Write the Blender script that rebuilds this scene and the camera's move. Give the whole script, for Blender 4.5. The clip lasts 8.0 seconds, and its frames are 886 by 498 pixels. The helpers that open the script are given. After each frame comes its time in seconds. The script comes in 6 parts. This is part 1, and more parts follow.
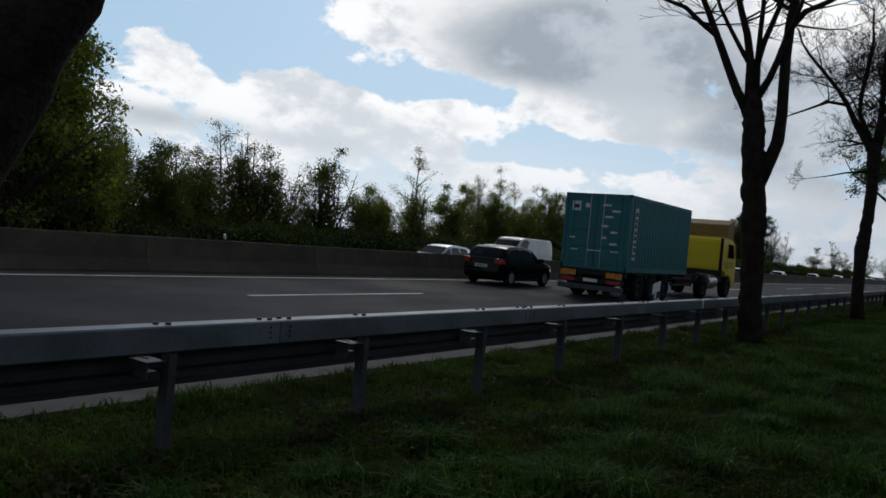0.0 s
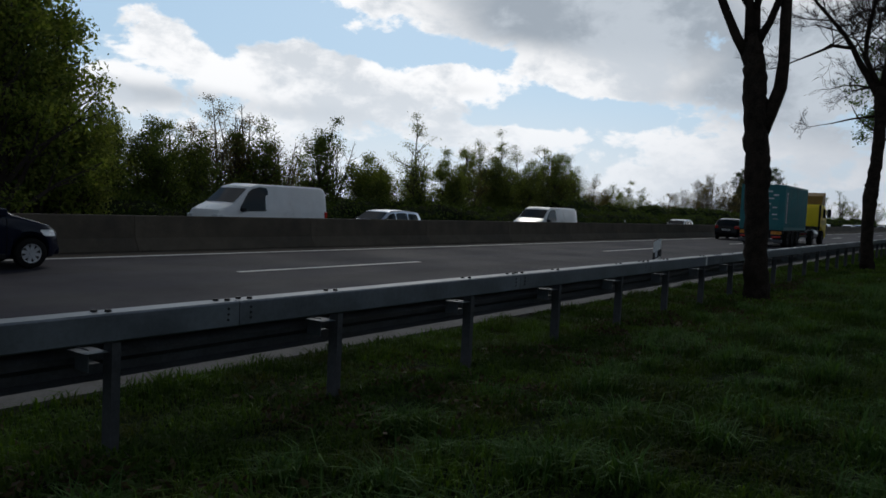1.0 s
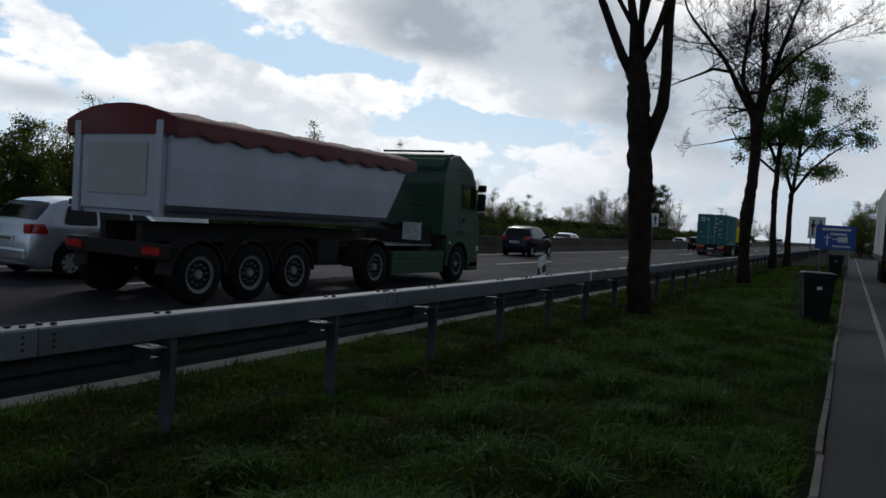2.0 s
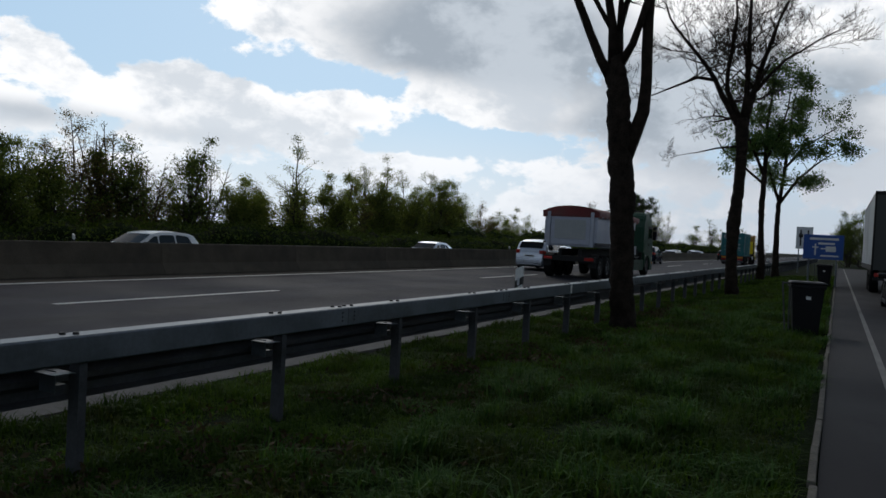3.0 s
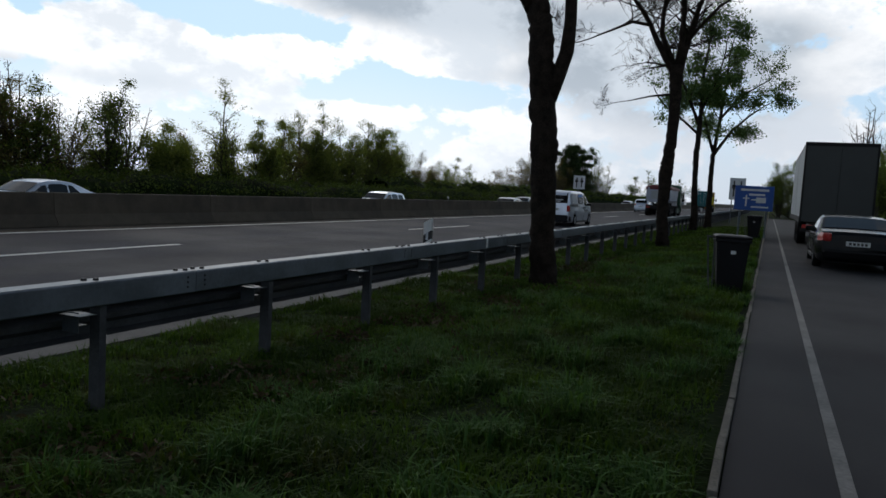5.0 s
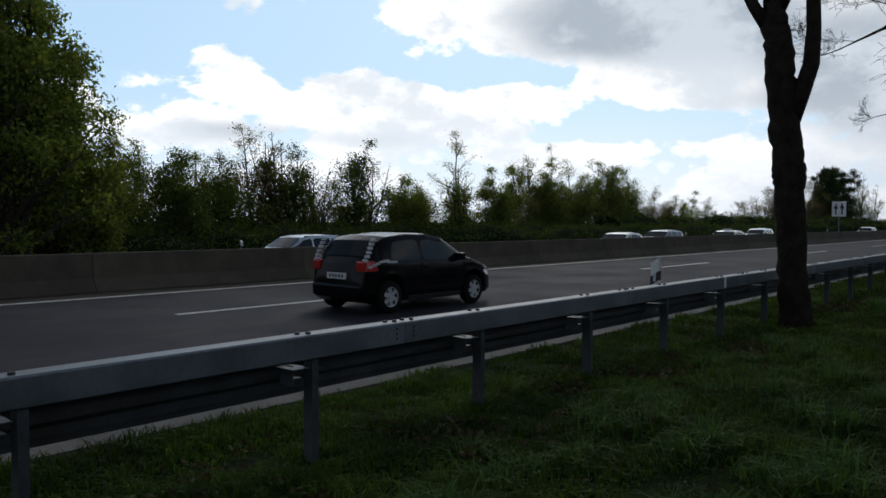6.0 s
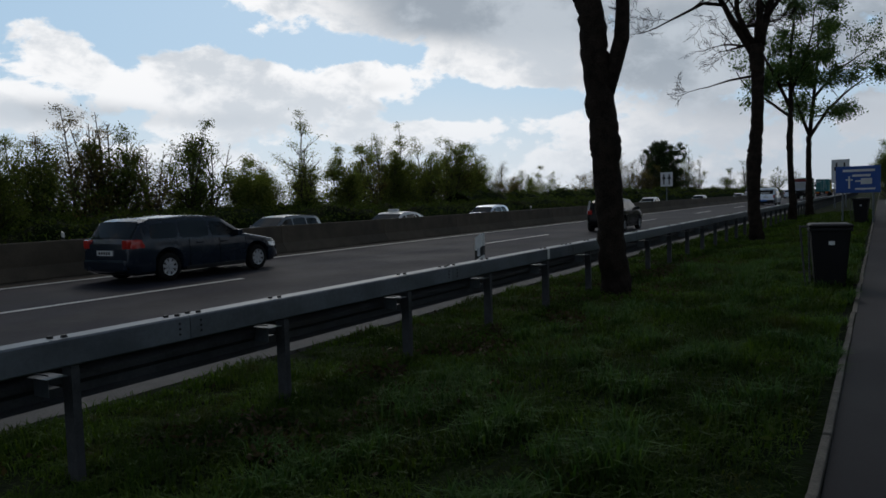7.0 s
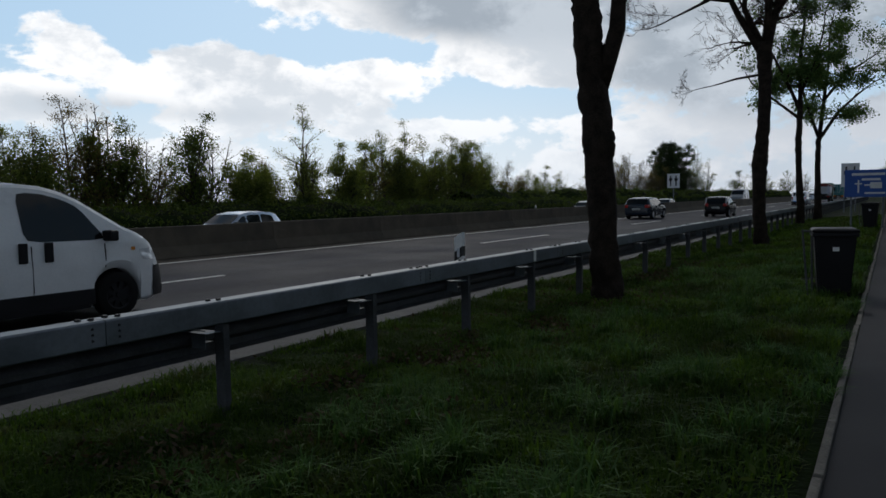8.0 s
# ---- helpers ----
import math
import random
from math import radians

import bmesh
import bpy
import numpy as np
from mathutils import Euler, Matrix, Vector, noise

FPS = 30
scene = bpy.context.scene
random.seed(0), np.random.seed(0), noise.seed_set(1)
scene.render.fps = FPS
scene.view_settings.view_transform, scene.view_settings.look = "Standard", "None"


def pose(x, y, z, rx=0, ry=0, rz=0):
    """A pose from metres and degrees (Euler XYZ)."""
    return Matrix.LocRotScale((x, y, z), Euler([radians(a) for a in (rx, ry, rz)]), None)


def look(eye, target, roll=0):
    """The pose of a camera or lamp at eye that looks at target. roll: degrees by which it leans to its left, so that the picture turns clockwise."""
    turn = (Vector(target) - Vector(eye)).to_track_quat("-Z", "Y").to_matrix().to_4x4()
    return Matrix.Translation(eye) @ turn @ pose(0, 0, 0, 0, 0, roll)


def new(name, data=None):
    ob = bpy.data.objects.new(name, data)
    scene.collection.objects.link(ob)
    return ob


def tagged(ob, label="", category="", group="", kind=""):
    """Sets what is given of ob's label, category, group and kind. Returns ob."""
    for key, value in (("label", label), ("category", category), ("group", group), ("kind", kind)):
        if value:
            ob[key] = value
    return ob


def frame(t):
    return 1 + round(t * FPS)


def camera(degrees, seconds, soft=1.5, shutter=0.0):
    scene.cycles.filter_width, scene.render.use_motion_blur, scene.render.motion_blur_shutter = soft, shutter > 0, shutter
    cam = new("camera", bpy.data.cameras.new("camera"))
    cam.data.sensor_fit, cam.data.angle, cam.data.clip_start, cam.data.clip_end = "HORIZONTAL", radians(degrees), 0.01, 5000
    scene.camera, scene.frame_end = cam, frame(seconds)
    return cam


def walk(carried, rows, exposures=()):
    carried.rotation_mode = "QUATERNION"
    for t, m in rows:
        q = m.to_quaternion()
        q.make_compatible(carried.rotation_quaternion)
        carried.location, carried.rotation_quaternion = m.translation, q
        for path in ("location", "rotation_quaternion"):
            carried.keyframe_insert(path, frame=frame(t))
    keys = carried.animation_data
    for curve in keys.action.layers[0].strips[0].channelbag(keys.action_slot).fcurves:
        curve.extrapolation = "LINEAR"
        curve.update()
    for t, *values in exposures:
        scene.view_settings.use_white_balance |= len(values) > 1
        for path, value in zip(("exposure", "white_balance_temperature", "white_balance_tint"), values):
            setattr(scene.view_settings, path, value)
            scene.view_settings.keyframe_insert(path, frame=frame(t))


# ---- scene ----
cam = camera(61.6, 8.0, soft=1.6)
PATH = [
    (0, (-11.015, -4.483, 1.613), (-9.394, -3.311, 1.580), 5.3),
    (0.5, (-10.658, -4.365, 1.626), (-9.012, -3.228, 1.634), 5.6),
    (1, (-10.454, -4.402, 1.618), (-8.843, -3.224, 1.494), 2.8),
    (1.5, (-10.084, -4.433, 1.647), (-8.496, -3.220, 1.563), 2.4),
    (1.7, (-9.951, -4.380, 1.666), (-8.300, -3.255, 1.582), 3.2),
    (2.8, (-9.304, -4.394, 1.627), (-7.457, -3.630, 1.564), 1.6),
    (3, (-9.118, -4.365, 1.616), (-7.352, -3.426, 1.577), 3.1),
    (3.5, (-8.842, -4.433, 1.606), (-7.256, -3.224, 1.458), 1.2),
    (4, (-8.518, -4.514, 1.665), (-6.711, -3.667, 1.528), 2.9),
    (4.2, (-8.379, -4.468, 1.647), (-6.537, -3.701, 1.507), 3.5),
    (5.3, (-7.714, -4.417, 1.660), (-5.904, -3.588, 1.473), 2.7),
    (5.5, (-7.630, -4.376, 1.667), (-5.863, -3.454, 1.494), 1.5),
    (6, (-7.402, -4.395, 1.670), (-5.905, -3.070, 1.597), 0.2),
    (6.5, (-7.141, -4.507, 1.655), (-5.605, -3.226, 1.615), -2.2),
    (7, (-6.810, -4.564, 1.653), (-5.091, -3.549, 1.520), -1.7),
    (7.5, (-6.454, -4.528, 1.644), (-4.676, -3.619, 1.535), -2.8),
    (8, (-6.061, -4.585, 1.624), (-4.353, -3.554, 1.487), -0.8),
]
walk(cam, [(t, look(eye, target, roll)) for t, eye, target, roll in PATH], exposures=((0.0, -0.08), (1.0, -0.06), (1.6, 0.04), (3.5, 0.0), (4.2, 0.08), (5.3, 0.3), (5.6, 0.32), (6.0, 0.24), (6.6, 0.03), (7.0, -0.12), (8.0, 0.03)))

# ---- world and sun ----
SUN_AZ, SUN_EL = 36.0, 40.0          # degrees from +x towards +y, and above the horizon
world = bpy.data.worlds.new("sky")
scene.world = world
world.use_nodes = True


class Nodes:
    """Short hand for node trees."""

    def __init__(self, tree):
        self.t = tree
        tree.nodes.clear()

    def put(self, socket, value):
        if isinstance(value, bpy.types.NodeSocket):
            self.t.links.new(value, socket)
        else:
            socket.default_value = value

    def math(self, op, a, b=0.0, clamp=False):
        node = self.t.nodes.new("ShaderNodeMath")
        node.operation, node.use_clamp = op, clamp
        self.put(node.inputs[0], a)
        self.put(node.inputs[1], b)
        return node.outputs[0]

    def vec(self, op, a, b=(0, 0, 0)):
        node = self.t.nodes.new("ShaderNodeVectorMath")
        node.operation = op
        self.put(node.inputs[0], a)
        self.put(node.inputs[1], b)
        return node.outputs["Value"] if op == "DOT_PRODUCT" else node.outputs[0]

    def mix(self, fac, a, b, blend="MIX"):
        node = self.t.nodes.new("ShaderNodeMix")
        node.data_type, node.blend_type = "RGBA", blend
        self.put(node.inputs[0], fac)
        self.put(node.inputs[6], a)
        self.put(node.inputs[7], b)
        return node.outputs[2]

    def ramp(self, value, low, high, a=0.0, b=1.0, smooth=True):
        node = self.t.nodes.new("ShaderNodeMapRange")
        node.interpolation_type = "SMOOTHSTEP" if smooth else "LINEAR"
        for n, v in enumerate((value, low, high, a, b)):
            self.put(node.inputs[n], v)
        return node.outputs[0]

    def noise(self, vector, scale, detail=4.0, rough=0.55, warp=0.0):
        node = self.t.nodes.new("ShaderNodeTexNoise")
        self.put(node.inputs["Vector"], vector)
        self.put(node.inputs["Scale"], scale)
        self.put(node.inputs["Detail"], detail)
        self.put(node.inputs["Roughness"], rough)
        self.put(node.inputs["Distortion"], warp)
        return node.outputs[0]


def rgb(r, g, b):
    return (r, g, b, 1.0)


def build_sky():
    k = Nodes(world.node_tree)
    t = world.node_tree
    coord = t.nodes.new("ShaderNodeTexCoord").outputs["Generated"]
    sky = t.nodes.new("ShaderNodeTexSky")
    sky.sky_type, sky.sun_disc = "NISHITA", False
    sky.sun_elevation, sky.sun_rotation = radians(SUN_EL), radians(90 - SUN_AZ)
    sky.air_density, sky.dust_density, sky.ozone_density = 1.0, 1.2, 1.0
    sep = t.nodes.new("ShaderNodeSeparateXYZ")
    t.links.new(coord, sep.inputs[0])
    x, y, z = sep.outputs
    up = k.math("ADD", k.math("MAXIMUM", z, 0.0), 0.14)
    flat = t.nodes.new("ShaderNodeCombineXYZ")
    t.links.new(k.math("DIVIDE", x, up), flat.inputs[0])
    t.links.new(k.math("DIVIDE", y, up), flat.inputs[1])
    p = k.vec("ADD", flat.outputs[0], SKY_SHIFT)
    # heaps of cloud: broad shapes by bearing and height, with ragged edges from finer noise
    az = k.math("MULTIPLY", k.math("ARCTAN2", y, x), 57.2958)
    el = k.math("MULTIPLY", k.math("ARCSINE", z), 57.2958)
    shape = None
    for a0, e0, sa, se, amount in CLOUDS:
        u = k.math("DIVIDE", k.math("SUBTRACT", az, a0), sa)
        v = k.math("DIVIDE", k.math("SUBTRACT", el, e0), se)
        g = k.math("EXPONENT", k.math("MULTIPLY", k.math("ADD", k.math("MULTIPLY", u, u), k.math("MULTIPLY", v, v)), -1.0))
        g = k.math("MULTIPLY", g, amount)
        shape = g if shape is None else k.math("ADD", shape, g)
    dark = None
    for a0, e0, sa, se, amount in GREYS:
        u = k.math("DIVIDE", k.math("SUBTRACT", az, a0), sa)
        v = k.math("DIVIDE", k.math("SUBTRACT", el, e0), se)
        g = k.math("EXPONENT", k.math("MULTIPLY", k.math("ADD", k.math("MULTIPLY", u, u), k.math("MULTIPLY", v, v)), -1.0))
        g = k.math("MULTIPLY", g, amount)
        dark = g if dark is None else k.math("ADD", dark, g)
    broad = k.noise(p, 0.5, 3.0, 0.5, 0.2)
    sky_dir = k.vec("MULTIPLY", coord, (1.0, 1.0, 1.7))
    fine = k.noise(sky_dir, 6.5, 12.0, 0.58, 0.1)
    field = k.math("ADD", k.math("MULTIPLY", k.math("SUBTRACT", broad, 0.5), 0.35), k.math("MULTIPLY", k.math("SUBTRACT", fine, 0.5), 1.1))
    wisps = k.noise(sky_dir, 19.0, 8.0, 0.6, 0.3)
    field = k.math("ADD", field, k.math("MULTIPLY", k.math("SUBTRACT", wisps, 0.5), 0.4))
    field = k.math("ADD", k.math("ADD", field, 0.5), k.math("MULTIPLY", shape, 0.95))
    cover = k.ramp(field, 0.45, 0.545)
    puff = k.noise(k.vec("ADD", sky_dir, (0.0, 0.0, 0.035)), 6.5, 12.0, 0.58, 0.1)
    thick = k.ramp(k.math("ADD", dark, k.math("MULTIPLY", k.math("SUBTRACT", puff, 0.5), 0.8)), 0.10, 1.0)
    # cloud edges towards the sun glow white, thick cloud is grey; sky overhead and away from the sun is dimmed to
    # darken the ground
    s = Vector((math.cos(radians(SUN_AZ)) * math.cos(radians(16)), math.sin(radians(SUN_AZ)) * math.cos(radians(16)), math.sin(radians(16))))
    near_sun = k.vec("DOT_PRODUCT", coord, tuple(s))
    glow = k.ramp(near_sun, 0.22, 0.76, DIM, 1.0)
    deck = k.ramp(z, 0.34, 0.62, 1.0, OVERHEAD_DIM)
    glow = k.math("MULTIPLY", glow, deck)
    body = k.mix(thick, rgb(10.4, 10.45, 10.6), rgb(3.7, 4.25, 4.9))
    body = k.mix(k.ramp(k.math("ADD", k.math("MULTIPLY", puff, 0.7), k.math("MULTIPLY", wisps, 0.3)), 0.46, 0.60, 0.0, 0.8), body, rgb(5.9, 6.5, 7.2))
    clear = k.mix(0.22, rgb(*CLEAR), sky.outputs[0])
    colour = k.mix(cover, clear, body)
    haze = k.mix(k.ramp(az, 4.0, 30.0), rgb(5.5, 5.9, 6.6), rgb(7.9, 8.5, 9.2))
    colour = k.mix(k.ramp(z, 0.0, 0.19, 0.75, 0.0), colour, haze)
    colour = k.mix(k.ramp(glow, 0.1, 0.8, 1.0, 0.0), colour, k.mix(1.0, colour, rgb(0.95, 1.0, 1.10), "MULTIPLY"))
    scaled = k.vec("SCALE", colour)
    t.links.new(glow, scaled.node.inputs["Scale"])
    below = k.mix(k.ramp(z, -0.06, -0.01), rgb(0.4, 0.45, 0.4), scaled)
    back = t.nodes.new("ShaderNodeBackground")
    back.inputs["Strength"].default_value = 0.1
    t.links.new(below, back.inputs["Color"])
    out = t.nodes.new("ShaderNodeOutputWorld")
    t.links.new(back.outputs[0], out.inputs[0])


SKY_SHIFT = (3.1, 1.7, 0.0)
DIM = 0.46       # unseen sky away from the sun, dimmed to keep the foreground dark
OVERHEAD_DIM = 0.27      # unseen sky overhead, dimmed by height to shade the ground
CLEAR = (4.1, 6.2, 8.3)
# bearing, height, half widths in degrees, and how much cloud (or clear sky) there is
CLOUDS = [(26, 17.5, 17, 5.0, 0.50), (42.5, 15.5, 3.5, 1.6, 0.22), (23, 10.0, 10, 1.6, 0.26), (50, 8.8, 8, 1.5, 0.34), (57.5, 11.3, 2.2, 1.0, 0.26), (35.3, 9.1, 2.6, 0.9, 0.34), (43.5, 7.4, 5, 1.2, 0.20), (60, 7.0, 5, 1.4, 0.16),
          (51, 13.3, 6, 2.2, -0.42), (41.5, 11.3, 3.5, 1.0, -0.30), (62, 15.5, 9, 3, -0.28), (35, 10.9, 4, 0.6, -0.20), (27, 7.3, 9, 0.9, -0.14), (35, 6.4, 5, 0.7, -0.10), (28, 5.2, 12, 0.8, 0.16), (2, 13.5, 9, 4, 0.20), (-3, 9.6, 6, 1.2, 0.22), (2, 7.0, 6, 1.0, -0.2), (-7, 16, 4, 2, -0.2), (13, 8.6, 5, 1.4, 0.14)]
# where the cloud is thick and grey
GREYS = [(26, 15.4, 12, 4.0, 1.25), (5, 8.0, 12, 5.5, 1.0), (14, 12.0, 7, 2.6, 0.42), (13, 8.2, 7, 2.2, 0.34), (30, 13.4, 6, 1.5, 0.3), (34.8, 8.6, 2.2, 0.6, 0.35), (57, 6.6, 7, 1.2, 0.85), (46, 6.2, 5, 0.8, 0.5), (2, 11.8, 7, 1.6, 0.45), (14, 9.0, 4, 1.0, 0.25), (24, 8.6, 8, 0.7, 0.2)]
build_sky()
sun = new("sun", bpy.data.lights.new("sun", "SUN"))
sun.data.energy, sun.data.angle, sun.data.color = 0.5, radians(12), (1.0, 0.95, 0.86)
sun.matrix_world = look((0, 0, 60), Vector((0, 0, 60)) - Vector((math.cos(radians(SUN_AZ)) * math.cos(radians(SUN_EL)), math.sin(radians(SUN_AZ)) * math.cos(radians(SUN_EL)), math.sin(radians(SUN_EL)))))


# ---- materials ----
def material(name, colour, rough=0.6, metal=0.0, vary=0.25, scale=6.0, fine=60.0, bump=0.15, coat=0.0, dirt=None, per_object=0.0, depth=0.01, spec=0.5):
    """A surface with stains and grain at two scales, in object space, and fine relief."""
    m = bpy.data.materials.new(name)
    m.use_nodes = True
    k = Nodes(m.node_tree)
    t = m.node_tree
    pos = t.nodes.new("ShaderNodeTexCoord").outputs["Object"]
    big = k.noise(pos, scale, 5.0, 0.6)
    small = k.noise(pos, fine, 3.0, 0.6)
    f = k.math("ADD", k.ramp(big, 0.3, 0.7, -vary, vary), k.ramp(small, 0.25, 0.75, -vary * 0.6, vary * 0.6))
    if per_object:
        r = t.nodes.new("ShaderNodeObjectInfo").outputs["Random"]
        f = k.math("ADD", f, k.ramp(r, 0.0, 1.0, -per_object, per_object, False))
    f = k.math("ADD", f, 1.0)
    c = k.vec("SCALE", rgb(*colour)[:3])
    t.links.new(f, c.node.inputs["Scale"])
    if dirt:
        spots = k.ramp(k.noise(pos, scale * 0.45, 8.0, 0.65), 0.52, 0.68, 0.0, 0.75)
        c = k.mix(spots, c, rgb(*dirt))
    b = t.nodes.new("ShaderNodeBsdfPrincipled")
    t.links.new(c, b.inputs["Base Color"])
    k.put(b.inputs["Roughness"], k.math("ADD", k.ramp(big, 0.3, 0.7, -0.08, 0.08), rough, True))
    b.inputs["Metallic"].default_value = metal
    b.inputs["Specular IOR Level"].default_value = spec
    b.inputs["Coat Weight"].default_value = coat
    b.inputs["Coat Roughness"].default_value = 0.06
    if bump:
        bn = t.nodes.new("ShaderNodeBump")
        bn.inputs["Strength"].default_value, bn.inputs["Distance"].default_value = bump, depth
        t.links.new(k.math("ADD", small, k.math("MULTIPLY", big, 1.5)), bn.inputs["Height"])
        t.links.new(bn.outputs[0], b.inputs["Normal"])
    out = t.nodes.new("ShaderNodeOutputMaterial")
    t.links.new(b.outputs[0], out.inputs[0])
    return m


def leaf_material(name, a, b, trans=0.35, patches=None):
    """Leaves that differ one from another and let some light through."""
    m = bpy.data.materials.new(name)
    m.use_nodes = True
    k = Nodes(m.node_tree)
    t = m.node_tree
    geo = t.nodes.new("ShaderNodeNewGeometry")
    c = k.mix(geo.outputs["Random Per Island"], rgb(*a), rgb(*b))
    if patches:
        pos = t.nodes.new("ShaderNodeTexCoord").outputs["Object"]
        c = k.mix(k.ramp(k.noise(pos, 0.55, 5.0, 0.6), 0.40, 0.62), k.mix(1.0, c, rgb(0.45, 0.47, 0.55), "MULTIPLY"), c)
        c = k.mix(k.ramp(k.noise(pos, 1.7, 3.0, 0.6), 0.54, 0.68, 0.0, 0.7), c, rgb(*patches))
    d = t.nodes.new("ShaderNodeBsdfPrincipled")
    d.inputs["Roughness"].default_value = 0.75
    d.inputs["Specular IOR Level"].default_value = 0.18
    t.links.new(c, d.inputs["Base Color"])
    tr = t.nodes.new("ShaderNodeBsdfTranslucent")
    t.links.new(k.mix(1.0, c, rgb(1.0, 1.0, 0.5), "MULTIPLY"), tr.inputs["Color"])
    mx = t.nodes.new("ShaderNodeMixShader")
    mx.inputs[0].default_value = trans
    t.links.new(d.outputs[0], mx.inputs[1])
    t.links.new(tr.outputs[0], mx.inputs[2])
    out = t.nodes.new("ShaderNodeOutputMaterial")
    t.links.new(mx.outputs[0], out.inputs[0])
    return m


def glass_material(name, tint, gloss_share=None):
    """Tinted vehicle glass: a dark gloss that lets a little light through."""
    m = bpy.data.materials.new(name)
    m.use_nodes = True
    k = Nodes(m.node_tree)
    t = m.node_tree
    clear = t.nodes.new("ShaderNodeBsdfTransparent")
    clear.inputs["Color"].default_value = rgb(*tint)
    gloss = t.nodes.new("ShaderNodeBsdfGlossy")
    gloss.inputs["Roughness"].default_value = 0.03
    fr = t.nodes.new("ShaderNodeFresnel")
    fr.inputs["IOR"].default_value = 1.5
    mx = t.nodes.new("ShaderNodeMixShader")
    if gloss_share is None:
        t.links.new(fr.outputs[0], mx.inputs[0])
    else:
        mx.inputs[0].default_value = gloss_share
    t.links.new(clear.outputs[0], mx.inputs[1])
    t.links.new(gloss.outputs[0], mx.inputs[2])
    out = t.nodes.new("ShaderNodeOutputMaterial")
    t.links.new(mx.outputs[0], out.inputs[0])
    return m


def asphalt_material(name, colour, streaks=0.0):
    m = material(name, colour, 0.82, 0.0, 0.16, 0.35, 90.0, 0.35, dirt=None, depth=0.006, spec=0.3)
    if streaks:
        # wheel tracks polished a little lighter along the lanes
        k, t = None, m.node_tree
        b = next(n for n in t.nodes if n.type == "BSDF_PRINCIPLED")
        src = b.inputs["Base Color"].links[0].from_socket
        pos = t.nodes.new("ShaderNodeTexCoord").outputs["Object"]
        mp = t.nodes.new("ShaderNodeMapping")
        mp.inputs["Scale"].default_value = (0.01, 0.9, 1.0)
        t.links.new(pos, mp.inputs[0])
        nz = t.nodes.new("ShaderNodeTexNoise")
        nz.inputs["Scale"].default_value, nz.inputs["Detail"].default_value = 1.0, 3.0
        t.links.new(mp.outputs[0], nz.inputs["Vector"])
        mr = t.nodes.new("ShaderNodeMapRange")
        for n, v in enumerate((0.35, 0.65, 1 - streaks, 1 + streaks)):
            mr.inputs[n + 1].default_value = v
        t.links.new(nz.outputs[0], mr.inputs[0])
        sc = t.nodes.new("ShaderNodeVectorMath")
        sc.operation = "SCALE"
        t.links.new(src, sc.inputs[0])
        t.links.new(mr.outputs[0], sc.inputs["Scale"])
        t.links.new(sc.outputs[0], b.inputs["Base Color"])
    return m


ASPHALT = asphalt_material("motorway_asphalt", (0.0115, 0.0113, 0.0215), 0.22)
ASPHALT_OLD = asphalt_material("parking_asphalt", (0.015, 0.014, 0.018), 0.1)
PAINT_LINE = material("road_paint", (0.50, 0.50, 0.49), 0.6, 0, 0.2, 3, 40, 0.1)
WORN_PAINT = material("worn_paint", (0.17, 0.165, 0.16), 0.7, 0, 0.3, 2, 30, 0.1, dirt=(0.07, 0.066, 0.062), spec=0.2)
DEAD_LEAF = leaf_material("dead_leaves", (0.040, 0.029, 0.014), (0.10, 0.075, 0.036), 0.1)
TUFT = leaf_material("tuft_blades", (0.03, 0.085, 0.018), (0.10, 0.19, 0.05), 0.4)
CONCRETE = material("barrier_concrete", (0.100, 0.084, 0.064), 0.9, 0, 0.26, 0.9, 45, 0.3, dirt=(0.055, 0.047, 0.040), spec=0.2)
EDGE = material("edge_concrete", (0.135, 0.13, 0.125), 0.9, 0, 0.25, 1.4, 50, 0.3, dirt=(0.08, 0.072, 0.06), spec=0.2)
KERB = material("kerb_stone", (0.15, 0.138, 0.12), 0.9, 0, 0.3, 3, 60, 0.3, dirt=(0.05, 0.055, 0.03), spec=0.2, per_object=0.15)
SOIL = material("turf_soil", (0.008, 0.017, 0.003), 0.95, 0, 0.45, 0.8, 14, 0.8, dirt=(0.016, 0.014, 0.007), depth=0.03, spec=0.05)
ZINC = material("galvanised_steel", (0.175, 0.195, 0.22), 0.5, 0.6, 0.16, 2.2, 30, 0.05, dirt=(0.125, 0.145, 0.165), per_object=0.06)
ZINC_DARK = material("weathered_steel", (0.08, 0.084, 0.092), 0.65, 0.4, 0.25, 3, 40, 0.12, dirt=(0.06, 0.056, 0.05), per_object=0.1)
BOLT = material("bolt_steel", (0.03, 0.03, 0.032), 0.6, 0.4, 0.2, 20, 90, 0.0)
BARK = material("bark", (0.030, 0.023, 0.018), 0.95, 0, 0.4, 5.0, 32.0, 1.0, depth=0.03, spec=0.1)
TWIG = material("twigs", (0.045, 0.036, 0.028), 0.9, 0, 0.3, 4, 30, 0.0)
BLADE = leaf_material("grass_blades", (0.040, 0.092, 0.009), (0.100, 0.180, 0.020), 0.45, patches=(0.070, 0.074, 0.020))
WEED = leaf_material("weed_leaves", (0.035, 0.07, 0.012), (0.07, 0.10, 0.03), 0.3)
LEAF_DARK = leaf_material("leaves_dark", (0.050, 0.085, 0.020), (0.15, 0.19, 0.045), 0.5)
LEAF_BIG = leaf_material("leaves_broad", (0.085, 0.140, 0.026), (0.26, 0.30, 0.070), 0.55)
LEAF_EVERGREEN = leaf_material("leaves_evergreen", (0.020, 0.040, 0.014), (0.055, 0.085, 0.028), 0.25)
